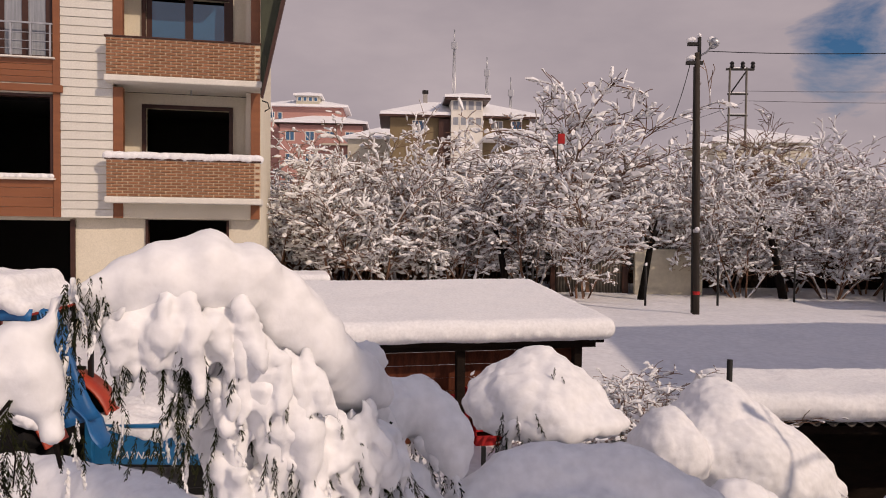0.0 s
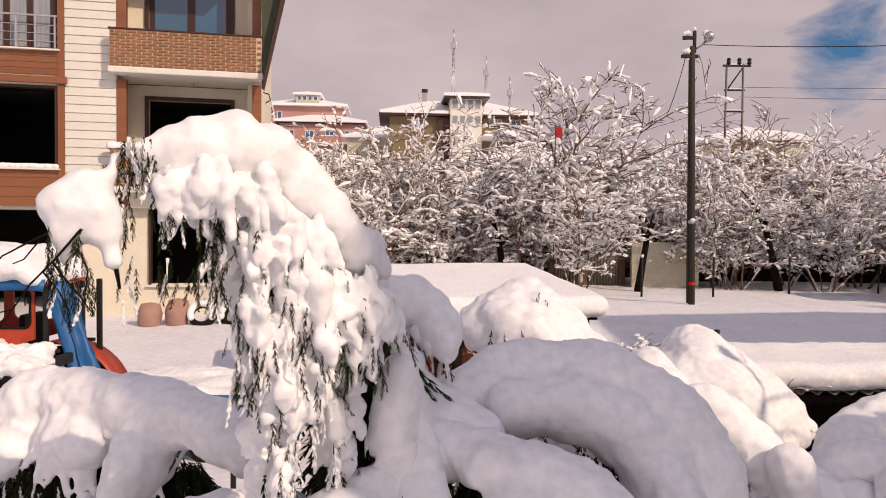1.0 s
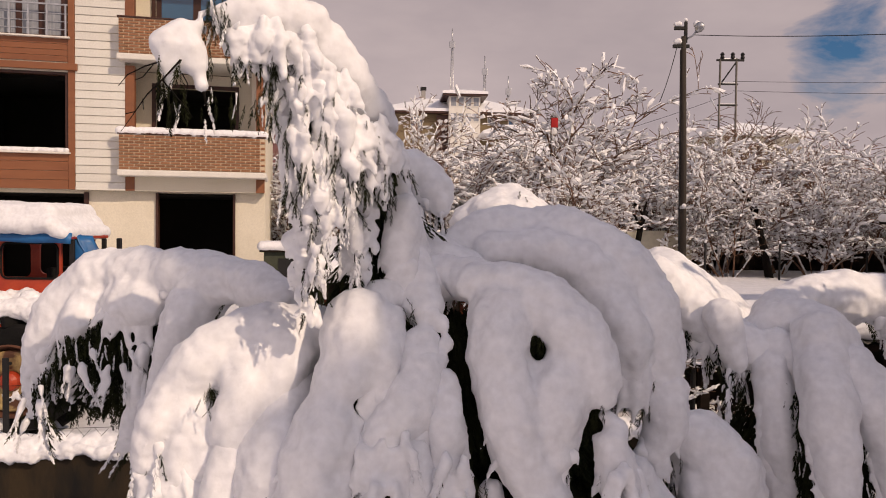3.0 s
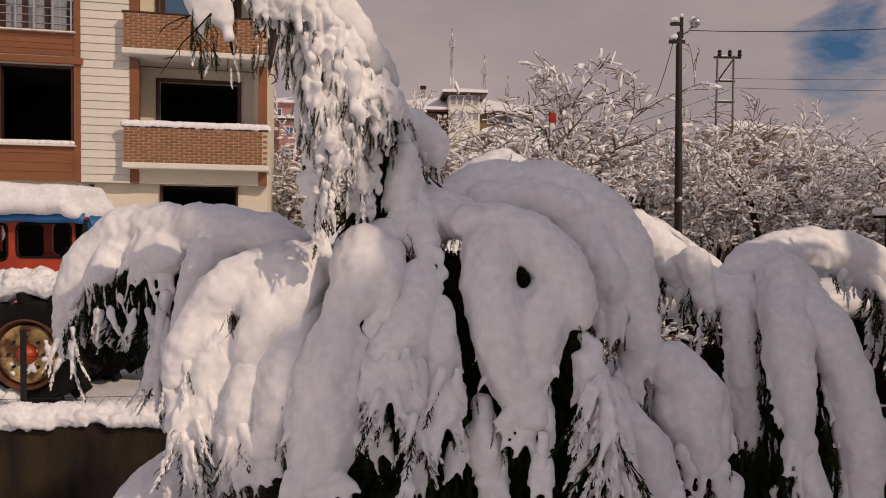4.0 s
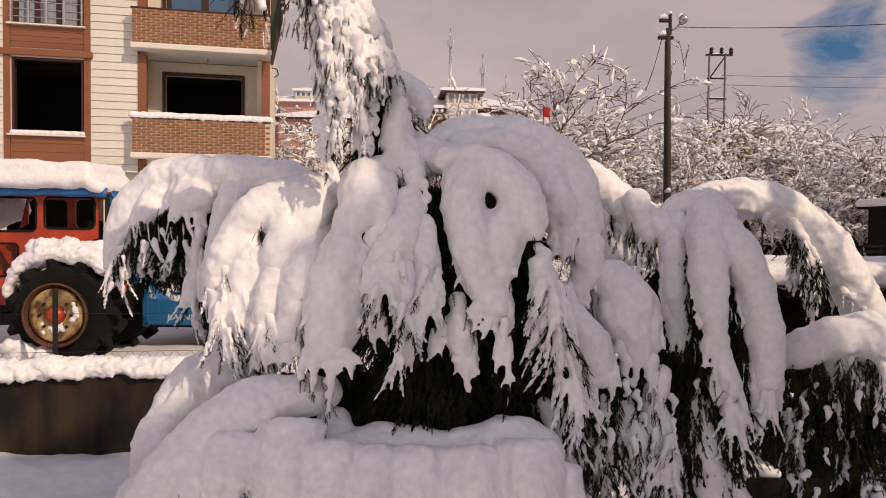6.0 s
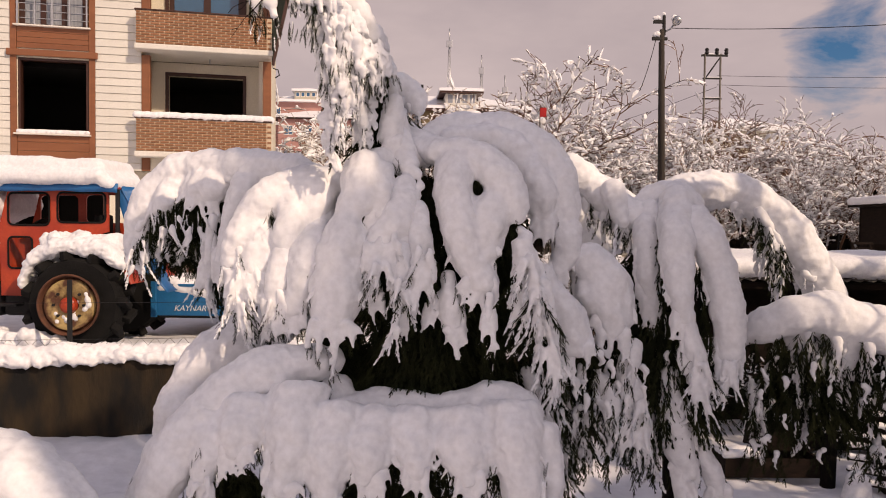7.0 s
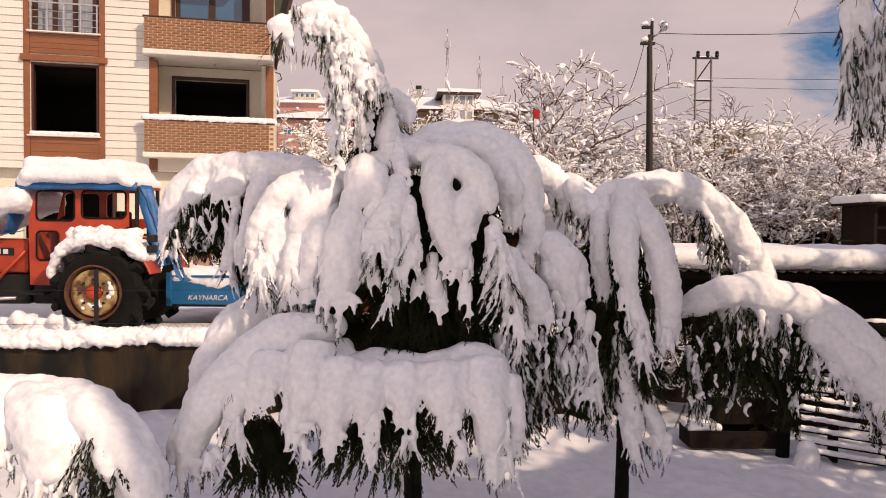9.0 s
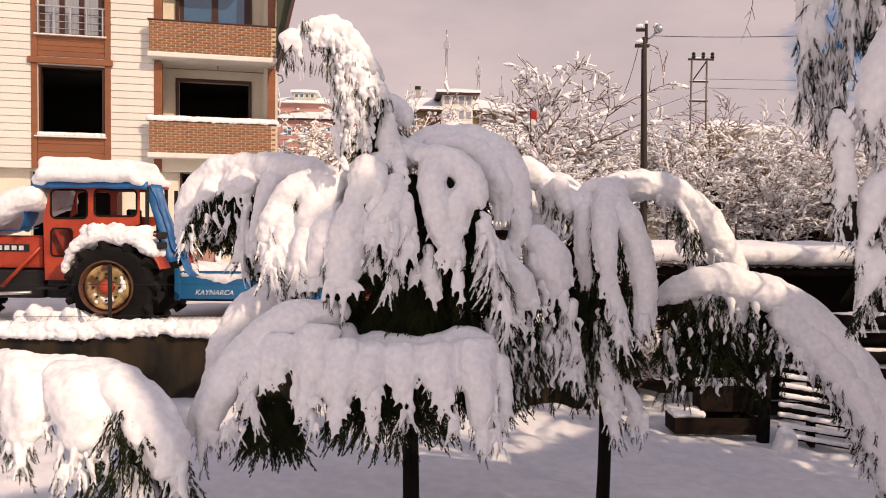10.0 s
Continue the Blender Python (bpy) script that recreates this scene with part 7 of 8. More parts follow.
tube_object("twig", [(2.644, 0.400, 3.949), (2.361, 0.300, 3.816), (2.345, 0.300, 3.706), (2.335, 0.300, 3.579)], [0.0028, 0.0022, 0.0017, 0.0011], BARK, near.thing, sides=5)


# ---- orchard of bare fruit trees covered in snow ----
def fruit_tree(seed, height, stems, spread, cover=0.97):
    """Wood and snow of one bare tree, as two meshes at the origin."""
    g = random.Random(seed)
    wv, wf, sv, sf, blobs = [], [], [], [], []

    def add(points, r0, r1, store=None):
        n = len(points)
        V, F = store or (wv, wf)
        v, f = tube(points, [r0 + (r1 - r0) * k / (n - 1) for k in range(n)], 3, False)
        F.extend([[q + len(V) for q in w] for w in f])
        V.extend(v)

    def grow(p, d, length, r, depth):
        pts, q, dd = [p], p, d
        n = 6 if depth == 0 else 4
        for k in range(n):
            dd = (dd + Vector((g.gauss(0, 0.15), g.gauss(0, 0.15), 0.05 - 0.10 * (depth == 0) * (k > 3) - 0.17 * (depth > 0)))).normalized()
            q = q + dd * length / n
            pts.append(q)
        add(pts, max(0.011, r), max(0.009, r * 0.4))
        # snow lying along the upper side of the branch, broken here and there
        for k in range(1, n + 1):
            a, b = pts[k - 1], pts[k]
            if g.random() < cover * (0.42, 0.48, 0.4, 0.26)[depth]:
                h = max(0.016, r * 0.9) * g.uniform(0.8, 1.9)
                up = Vector((0, 0, h * 0.7))
                mid = a.lerp(b, 0.5) + up * 1.4
                add([a + up * 0.6, mid, b + up * 0.6], h * 0.7, h * g.uniform(0.5, 1.2), (sv, sf))
            if g.random() < cover * (0.2, 0.24, 0.17, 0.14)[depth]:
                c = a.lerp(b, g.random())
                blobs.append((c + Vector((0, 0, r * 0.6 + 0.012)), (b - a).normalized(), g.uniform(0.07, 0.24), g.uniform(0.024, 0.062)))
        if depth < 2 or (depth == 2 and g.random() < 0.6):
            for k in range(2 if depth == 0 else 1, n + 1):
                for s in range((2, 2, 1)[depth]):
                    side = Vector((g.gauss(0, 1), g.gauss(0, 1), g.uniform(0.0, 0.9))).normalized()
                    grow(pts[k].lerp(pts[k - 1], g.random() * 0.6), (dd * 0.75 + side * 0.8).normalized(), length * (0.42, 0.5, 0.5)[depth] * g.uniform(0.6, 1.15), r * 0.45, depth + 1)

    for k in range(stems):
        w = 2 * math.pi * k / stems + g.uniform(-0.4, 0.4)
        lean = spread * g.uniform(0.25, 1.1)
        grow(Vector((0.3 * math.cos(w), 0.3 * math.sin(w), 0)), Vector((lean * math.cos(w), lean * math.sin(w), 1)).normalized(), height * g.uniform(0.62, 0.95), g.uniform(0.03, 0.06), 0)
    wood = bpy.data.meshes.new("crown")
    wood.from_pydata([tuple(v) for v in wv], [], wf)
    wood.materials.append(TWIG)
    v, f = BALL1
    V, F = [], []
    for k, (c, d, L, r) in enumerate(blobs):
        a = d.cross(Vector((0, 0, 1)))
        a = a.normalized() if a.length > 0.01 else Vector((1, 0, 0))
        b = a.cross(d)
        M = np.array([tuple(d * L), tuple(a * r), tuple(b * r * 1.1)])
        V.append(v @ M + np.array(c) + np.random.RandomState(k).normal(0, 0.22 * r, v.shape))
        F.append(f + len(v) * k)
    quads = np.array(sf)
    tris = np.concatenate([quads[:, (0, 1, 2)], quads[:, (0, 2, 3)], np.concatenate(F) + len(sv)])
    ob = mesh_arrays("snow", np.concatenate([np.array([tuple(p) for p in sv]), np.concatenate(V)]), tris, SNOW, None, "", False)
    snow = ob.data
    bpy.data.objects.remove(ob)
    return wood, snow


KINDS = [fruit_tree(s, h, n, sp) for s, h, n, sp in ((1, 5.2, 7, 0.6), (2, 5.6, 6, 0.7), (3, 4.4, 8, 0.8), (4, 4.8, 7, 0.7), (5, 5.4, 6, 0.6))]
KINDS.append(fruit_tree(8, 5.0, 8, 0.6, 0.9))

KINDS.append(fruit_tree(12, 5.0, 9, 0.42, 0.12))


def place_tree(k, x, y, scale, turn, label="bare fruit tree with every branch under snow"):
    t = thing("fruit_tree", pose(x, y, ground_z(x, y) - 0.15, 0, 0, turn), label, "fruit tree", "orchard trees")
    wood, snow = KINDS[k]
    for name, me in (("crown", wood), ("snow_load", snow)):
        ob = new(name, me)
        ob.parent = t
        ob.scale = (scale, scale, scale)
        if name == "snow_load":
            ob["label"], ob["kind"] = "clinging white snow", "stuff"


g = random.Random(11)
for row, (y0, x0, x1, gap, s) in enumerate(((26.8, 5.0, 23, 3.2, 0.95), (30.0, -2.5, 26, 3.0, 1.1), (34.5, -6, 31, 3.3, 1.25))):
    x = x0
    while x < x1:
        if row == 0 and 6.3 < x < 10.2:
            x += 1.5
            continue
        yy = y0 + g.uniform(-0.9, 0.9) - (2.0 if x < 4 and row > 0 else 0)
        place_tree(g.randrange(5), x, yy, s * g.uniform(0.8, 1.1) * (0.95 if x < 1.5 else 0.95), g.uniform(0, 360))
        x += gap * g.uniform(0.8, 1.2)
place_tree(5, 5.6, 29.0, 1.62, 130, "tall spreading fruit tree thick with snow")
for k, x, y, size in ((1, -6.6, 29.0, 1.15), (3, -4.0, 28.2, 1.1), (0, -1.6, 28.6, 1.05), (2, 0.9, 28.0, 1.05)):
    place_tree(k, x, y, size, 50 * k)
place_tree(6, 16.2, 36, 1.45, 200, "tall bare brown tree behind the orchard")

for x, y, dx, h in ((7.1, 26.2, 0.5, 2.6), (12.6, 27.0, -0.9, 3.2), (2.4, 27.2, -0.5, 2.6), (17.5, 27.5, 0.6, 3.0)):
    t = thing("old_tree", pose(x, y, ground_z(x, y) - 0.1), "dark leaning fruit tree trunk streaked with snow", "fruit tree")
    tube_object("trunk", [(0, 0, 0), (dx * 0.3, 0, h * 0.4), (dx * 0.6, 0, h * 0.75), (dx, 0.1, h)], [0.16, 0.13, 0.11, 0.07], BARK, t, sides=8)
    for k in range(4):
        a = Vector((dx * (0.5 + 0.12 * k), 0.02 * k, h * (0.62 + 0.1 * k)))
        b = a + Vector((random.uniform(-0.8, 0.8), random.uniform(-0.4, 0.4), random.uniform(0.5, 1.1)))
        tube_object("limb", [a, a.lerp(b, 0.5) + Vector((0, 0, 0.1)), b], [0.06, 0.045, 0.025], BARK, t, sides=6)

# ---- brown thicket of bare shoots behind the orchard ----
g = random.Random(31)
tv, tf = [], []
for k in range(4200):
    x, y = g.uniform(-9, 31), g.uniform(32.5, 40)
    p = Vector((x, y, ground_z(x, y) - 0.1))
    h = g.uniform(1.8, 4.8)
    for shoot in range(3):
        d = Vector((g.gauss(0, 0.32), g.gauss(0, 0.2), 1)).normalized()
        q = p + d * h * 0.5 + Vector((g.gauss(0, 0.15), 0, 0))
        e = q + (d + Vector((g.gauss(0, 0.3), 0, 0))).normalized() * h * 0.5
        v, f = tube([p, q, e], [0.022, 0.016, 0.006], 3, False)
        tf += [[w + len(tv) for w in face] for face in f]
        tv += v
thicket = mesh_object("thicket", tv, tf, TWIG)
tagged(thicket, "dense brown bare shoots behind the snowy orchard", "thicket", kind="stuff")

# ---- street pole with lamp and wires ----
pole = thing("street_lamp", pose(7.56, 21.8, 1.2, 0, -0.6, 0), "weathered utility pole with a snow-capped street lamp", "street lamp")
tube_object("pole", [(0, 0, 0), (-0.02, 0, 4), (-0.05, 0, 7.9)], [0.105, 0.095, 0.075], POLE, pole, sides=12)
part("side_rail", box_bm(-0.15, -0.11, -0.03, 0.05, 0.2, 7.5, 0.01), IRON, pole, "dark steel rail")
part("cross_arm", box_bm(-0.38, 0.12, -0.05, 0.05, 7.55, 7.65, 0.01), IRON, pole)
part("cross_arm", box_bm(-0.34, 0.0, -0.05, 0.05, 8.1, 8.2, 0.01), IRON, pole)
part("bracket", box_bm(-0.03, 0.05, -0.06, 0.06, 7.7, 8.35, 0.01), IRON, pole)
head = part("lamp_head", lathe_bm([(0.04, 0), (0.12, 0.08), (0.155, 0.2), (0.13, 0.28), (0.05, 0.33)], 16), STEEL, pole, "pale round lamp head", True)
head.matrix_basis = pose(0.3, -0.1, 8.0, 25, 30, 0)
tube_object("lamp_arm", [(0, 0, 7.8), (0.2, -0.05, 7.9), (0.32, -0.1, 8.05)], 0.03, STEEL, pole)
part("band", lathe_bm([(0.105, 0), (0.115, 0.05), (0.105, 0.1)], 12), STEEL, pole).location = (-0.03, 0, 2.6)
part("red_band", lathe_bm([(0.108, 0), (0.11, 0.1)], 12), SIGNRED, pole, "faded red tape").location = (0, 0, 0.75)
for caps in ([(-0.3, 0, 8.25, 0.09), (-0.2, 0, 8.27, 0.1)], [(0.33, -0.1, 8.27, 0.1), (0.28, -0.1, 8.24, 0.09)], [(-0.3, 0, 7.72, 0.09), (-0.2, 0, 7.75, 0.11)], [(0.0, 0, 8.4, 0.08)], [(-0.02, -0.1, 2.7, 0.08)]):
    melt(balls_mesh("snow", caps, SNOW, pole, "snow cap"), 0.04, 3, 0.03, 0)


def cable(a, b, sag, r=0.012):
    pts = [Vector(a).lerp(Vector(b), t) - Vector((0, 0, sag * 4 * t * (1 - t))) for t in np.linspace(0, 1, 24)]
    ob = tube_object("cable", pts, r, CABLE, sides=5)
    tagged(ob, "thin black overhead cable", "cable", "overhead cables")


cable((7.7, 21.8, 9.15), (24.7, 11.6, 9.0), 0.75)
cable((7.22, 21.8, 8.75), (6.75, 21.9, 7.1), 0.12, 0.012)
cable((15.35, 38, 11.0), (60, 46, 14.6), 0.6)
cable((15.35, 38, 10.5), (60, 46, 13.6), 0.6)
cable((15.35, 38, 10.4), (2, 60, 9), 0.8)
pylon = thing("pylon", pose(15.1, 38, 1.9), "twin-leg power pylon with three insulators", "pylon")
for x in (-0.5, 0.45):
    tube_object("leg", [(x, 0, 0), (x * 0.9, 0, 10.3)], 0.055, SHEET, pylon)
part("crossbar", box_bm(-0.65, 0.8, -0.05, 0.05, 10.15, 10.25), IRON, pylon)
for z in (7.8, 8.9):
    part("crossbar", box_bm(-0.55, 0.5, -0.04, 0.04, z, z + 0.08), IRON, pylon)
tube_object("brace", [(-0.45, 0, 8.9), (0.42, 0, 10.15)], 0.04, IRON, pylon)
for x in (-0.35, 0.2, 0.72):
    part("insulator", lathe_bm([(0.05, 10.25), (0.12, 10.32), (0.08, 10.45), (0.12, 10.5), (0.06, 10.6)], 10), IRON, pylon).location = (x, 0, 0)
for z in (7.9, 9.0, 10.27):
    melt(balls_mesh("snow", [(x, 0, z, 0.07) for x in np.arange(-0.5, 0.5, 0.1)], SNOW, pylon, "snow on a bar", 1), 0.05, 2, 0.02, 0)

# ---- fence line along the field ----
fp = None
for x, y in ((6.65, 24.0), (9.1, 24.2), (12.4, 25.8), (16, 26.5), (3.0, 24.5), (-0.5, 25)):
    if fp is None:
        fp = thing("boundary_post", pose(x, y, ground_z(x, y) - 0.2), "dark boundary post capped with snow", "post", "boundary posts by the field")
        tube_object("post", [(0, 0, 0), (0, 0, 1.55)], 0.038, IRON, fp)
        melt(balls_mesh("snow", [(0, 0, 1.56, 0.055), (0.01, 0, 1.6, 0.045)], SNOW, fp, "snow cap"), 0.03, 2, 0.02, 0)
    else:
        copy_thing(fp, pose(x, y, ground_z(x, y) - 0.2))
shelter = thing("metal_gate", pose(4.4, 28.6, 1.1), "grey corrugated metal gate between dark posts", "gate")
verts, faces = [], []
for i in range(121):
    x = 2.6 * i / 120
    w = 0.03 * math.sin(i / 120 * 2.6 / 0.12 * 6.283)
    verts += [(x, w, 0.2), (x, w, 1.85), (x, w + 0.02, 1.85), (x, w + 0.02, 0.2)]
for i in range(120):
    for k in range(4):
        faces.append((i * 4 + k, i * 4 + (k + 1) % 4, i * 4 + 4 + (k + 1) % 4, i * 4 + 4 + k))
mesh_object("sheet", verts, faces, SHEET, shelter, smooth=True)
for x in (-0.1, 2.7):
    part("post", box_bm(x - 0.12, x + 0.12, -0.1, 0.1, 0, 2.3, 0.02), DARKBROWN, shelter)
back_fence = thing("board_fence", pose(10.2, 31.5, 0.9), "dark weathered board fence behind the orchard", "fence")
for k in range(60):
    part("board", box_bm(k * 0.25, k * 0.25 + 0.235, 0, 0.03, 0, 1.9 + 0.15 * random.random()), TIMBER, back_fence)
garden_wall = part("wall_orchard", box_bm(7.4, 10.0, 28.2, 28.45, 0.8, 3.1), PALE)
tagged(garden_wall, "pale plastered outbuilding wall behind the branches", "wall", kind="structure")

# ---- dark shelter and bench at the edge of the field ----
den = thing("shelter", pose(15.4, 22.0, 1.2), "dark open shelter with snow on its flat roof", "shelter")
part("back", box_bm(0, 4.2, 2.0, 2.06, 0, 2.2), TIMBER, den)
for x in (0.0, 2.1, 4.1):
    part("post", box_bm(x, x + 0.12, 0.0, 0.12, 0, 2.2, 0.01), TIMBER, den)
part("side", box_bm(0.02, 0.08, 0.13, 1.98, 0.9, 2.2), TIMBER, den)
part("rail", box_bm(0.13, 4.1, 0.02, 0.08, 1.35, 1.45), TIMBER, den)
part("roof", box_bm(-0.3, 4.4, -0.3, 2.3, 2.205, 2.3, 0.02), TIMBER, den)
cover_den = melt(balls_mesh("roof_snow", [(x, y, 2.42, 0.16) for x in np.arange(-0.25, 4.4, 0.1) for y in np.arange(-0.22, 2.3, 0.12)], SNOW), 0.04, 10, 0.03, 0)
cover_den.matrix_basis = den.matrix_basis.copy()
tagged(cover_den, "slab of snow on the shelter roof", "snow")
bench = thing("bench", pose(13.6, 21.3, 1.15), "dark slatted garden bench dusted with snow", "bench")
for z in (0.45, 0.62, 0.79, 0.96):
    part("slat", box_bm(0, 0.7, 0.0, 0.04, z, z + 0.07, 0.005), TIMBER, bench)
for x in (0.02, 0.62):
    part("leg", box_bm(x, x + 0.06, 0.045, 0.1, 0, 1.03), TIMBER, bench)

# ---- houses on the hill ----
def hip(name, x0, x1, y0, y1, z, rise, over, mat, parent, label):
    bm = bmesh.new()
    a = [(x0 - over, y0 - over), (x1 + over, y0 - over), (x1 + over, y1 + over), (x0 - over, y1 + over)]
    d = min(x1 - x0, y1 - y0) / 2 + over
    if x1 - x0 >= y1 - y0:
        r = [(x0 - over + d, (y0 + y1) / 2), (x1 + over - d, (y0 + y1) / 2)]
    else:
        r = [((x0 + x1) / 2, y0 - over + d), ((x0 + x1) / 2, y1 + over - d)]
    low = [bm.verts.new((x, y, z - 0.12)) for x, y in a]
    mid = [bm.verts.new((x, y, z + 0.18)) for x, y in a]
    top = [bm.verts.new((x, y, z + rise)) for x, y in r]
    bm.faces.new(low[::-1])
    for k in range(4):
        bm.faces.new((low[k], low[(k + 1) % 4], mid[(k + 1) % 4], mid[k]))
    if x1 - x0 >= y1 - y0:
        bm.faces.new((mid[0], mid[1], top[1], top[0])), bm.faces.new((mid[2], mid[3], top[0], top[1]))
        bm.faces.new((mid[1], mid[2], top[1])), bm.faces.new((mid[3], mid[0], top[0]))
    else:
        bm.faces.new((mid[1], mid[2], top[1], top[0])), bm.faces.new((mid[3], mid[0], top[0], top[1]))
        bm.faces.new((mid[0], mid[1], top[0])), bm.faces.new((mid[2], mid[3], top[1]))
    return part(name, bm, mat, parent, label)


def house_window(parent, x, y, z, w, h, panes=2, glass=None):
    f = part("window", box_bm(x, x + w, y - 0.06, y - 0.005, z, z + h), WHITE, parent, "white framed window")
    p = (w - 0.1 * (panes + 1)) / panes
    for k in range(panes):
        a = x + 0.1 + k * (p + 0.1)
        part("pane", box_bm(a, a + p, y - 0.075, y - 0.062, z + 0.1, z + h - 0.1), glass or GLASS, f)


def hill_house(x, y, turn=0):
    h = thing("olive_house", pose(x, y, -0.7, 0, 0, turn), "olive rendered villa with snowy hipped roof and glazed tower", "house")
    part("wall", box_bm(-7.2, 8.7, 0, 9, 6, 16.9), OLIVE, h)
    part("dark_bay", box_bm(-1.7, -0.4, -0.6, -0.004, 6, 16.6), DARKBROWN, h, "dark recessed bay")
    hip("roof", -7.2, 8.7, 0, 9, 17.1, 2.2, 1.1, SNOW, h, "snow-covered roof")
    part("eave_board", box_bm(-8.4, 9.7, -1.05, 10, 16.75, 16.97), DARKBROWN, h, "dark eaves")
    tower = part("tower", box_bm(-0.37, 3.2, -1.4, 6, 8, 18.8), WHITE, h, "white glazed stair tower")
    hip("tower_roof", -0.37, 3.2, -1.4, 6, 18.95, 0.8, 0.8, SNOW, tower, "snow-covered tower roof")
    part("tower_eave", box_bm(-1.1, 3.95, -2.1, 6.7, 18.62, 18.84), DARKBROWN, tower, "dark tower eaves")
    for k in range(4):
        house_window(h, -0.25 + k * 0.86, -1.4, 17.45, 0.78, 1.15, 1, CURTAIN)
        house_window(h, -0.25 + k * 0.86, -1.4, 15.75, 0.78, 1.05, 1, CURTAIN)
    house_window(h, -4.7, 0, 15.0, 1.4, 1.5)
    house_window(h, 4.2, 0, 15.6, 1.5, 1.0, 3, CURTAIN)
    house_window(h, 6.6, 0, 15.6, 1.3, 1.0)
    part("chimney", box_bm(-3.3, -2.8, 4, 4.6, 18.0, 20.2), HOUSE_FAR, h)
    part("chimney_cap", box_bm(-3.4, -2.7, 3.9, 4.7, 20.25, 20.6), IRON, h)
    hip("porch_roof", 3.4, 9.8, -4.5, -0.3, 14.2, 1.2, 0.3, SNOW, h, "snowy porch roof")
    return h


def pink_house(x, y):
    h = thing("pink_house", pose(x, y, 0, 0, 0, 4), "pink rendered apartment house with stepped snowy roof", "house")
    part("wall", box_bm(0, 11.6, 0, 9, 6, 18.1), PINK, h)
    hip("roof", 0, 11.6, 0, 9, 18.2, 1.7, 0.8, SNOW, h, "snow-covered roof")
    part("eave_board", box_bm(-0.6, 12.2, -0.6, 9.6, 17.9, 18.05), DARKBROWN, h, "dark eaves")
    part("upper_floor", box_bm(-2.4, 8.6, 4, 12, 8, 21.0), PINK, h)
    hip("upper_roof", -2.4, 8.6, 4, 12, 21.1, 1.6, 0.8, SNOW, h, "snow-covered roof")
    dorm = part("dormer", box_bm(1.9, 5.2, 3.4, 8, 21.2, 22.6), PALE, h, "white dormer")
    hip("dormer_roof", 1.9, 5.2, 3.4, 8, 22.65, 0.7, 0.4, SNOW, dorm, "snow-covered dormer roof")
    for k in range(4):
        house_window(h, 2.05 + k * 0.78, 3.4, 21.7, 0.62, 0.7, 1)
    for k in range(2):
        house_window(h, -2.0 + k * 1.1, 4, 19.0, 0.7, 1.2, 1)
    for z in (8.0, 11.2, 14.4):
        for k in range(4):
            house_window(h, 0.8 + k * 2.8, 0, z + 1.2, 1.3, 1.4)
        slab = part("balcony", box_bm(6.0, 12.0, -1.2, -0.01, z + 0.6, z + 0.8), PALE, h)
        part("balcony_front", box_bm(6.0, 12.0, -1.2, -1.1, z + 0.81, z + 1.6), PINK, slab)
        part("balcony_snow", box_bm(5.95, 12.05, -1.25, -1.05, z + 1.61, z + 1.75, 0.05), SNOW, slab, "snow on the balcony edge")
    return h


hill_house(1.0, 84, 4)
pink_house(-23.3, 104)
low = thing("low_house", pose(-8.5, 95, 0), "low pale house under a snowy roof", "house")
part("wall", box_bm(-4, 4, 0, 8, 7, 15), PALE, low)
hip("roof", -4, 4, 0, 8, 15, 2.0, 0.6, SNOW, low, "snow-covered roof")
cottage = thing("cottage", pose(25.5, 58, 2.3), "low cottage roof showing white among the trees", "house")
part("wall", box_bm(-4, 3.5, 0, 8, 4, 8.4), PALE, cottage)
hip("roof", -4, 3.5, 0, 8, 8.5, 1.5, 0.6, SNOW, cottage, "snow-covered roof")
barn = thing("barn", pose(5.2, 44, 0), "old barn with a snowy sloping roof", "barn")
part("wall", box_bm(-3, 4, 0, 5, 2, 7.2), TIMBER, barn)
hip("roof", -3, 4, 0, 5, 7.2, 1.8, 0.6, SNOW, barn, "snow-covered roof")
for x, y, z0, z1, w in ((1.8, 150, 20, 43.5, 0.35), (8.6, 152, 20, 38.5, 0.4), (13.8, 155, 20, 35, 0.35)):
    m = thing("radio_mast", pose(x, y, 0), "slender lattice radio mast on the hilltop", "radio mast", "radio masts on the hill")
    for a, b in ((-w, -w), (w, -w), (0, w)):
        tube_object("leg", [(a * 1.5, b * 1.5, z0), (a * 0.4, b * 0.4, z1 - 3)], 0.08, STEEL, m, sides=4)
    pts = [((-w if k % 2 else w) * (1.5 - 1.1 * k / 16), -w, z0 + (z1 - 3 - z0) * k / 16) for k in range(17)]
    tube_object("lattice", pts, 0.06, STEEL, m, sides=4)
    tube_object("antenna", [(0, 0, z1 - 3.2), (0, 0, z1)], 0.12, STEEL, m, sides=6)
    part("dish", box_bm(-0.6, 0.6, -0.5, -0.2, z1 - 4, z1 - 2.6, 0.1), STEEL, m)
flag = thing("red_banner", pose(4.1, 26.6, 0), "small red banner hung among the branches", "banner")
part("cloth", box_bm(0.0, 0.25, -0.02, 0.02, 6.92, 7.28, 0.008), SIGNRED, flag)
tube_object("stick", [(0.0, 0.03, 1.1), (0.0, 0.03, 7.34)], 0.02, POLE, flag)

# ---- unseen houses and trees added behind the camera to shade the garden ----
s_dir, q_dir = Vector((math.sin(SUN_AZ), math.cos(SUN_AZ), 0)).normalized(), Vector((-math.cos(SUN_AZ), math.sin(SUN_AZ), 0)).normalized()
BACK = 10.0
rise = BACK * math.tan(SUN_EL)


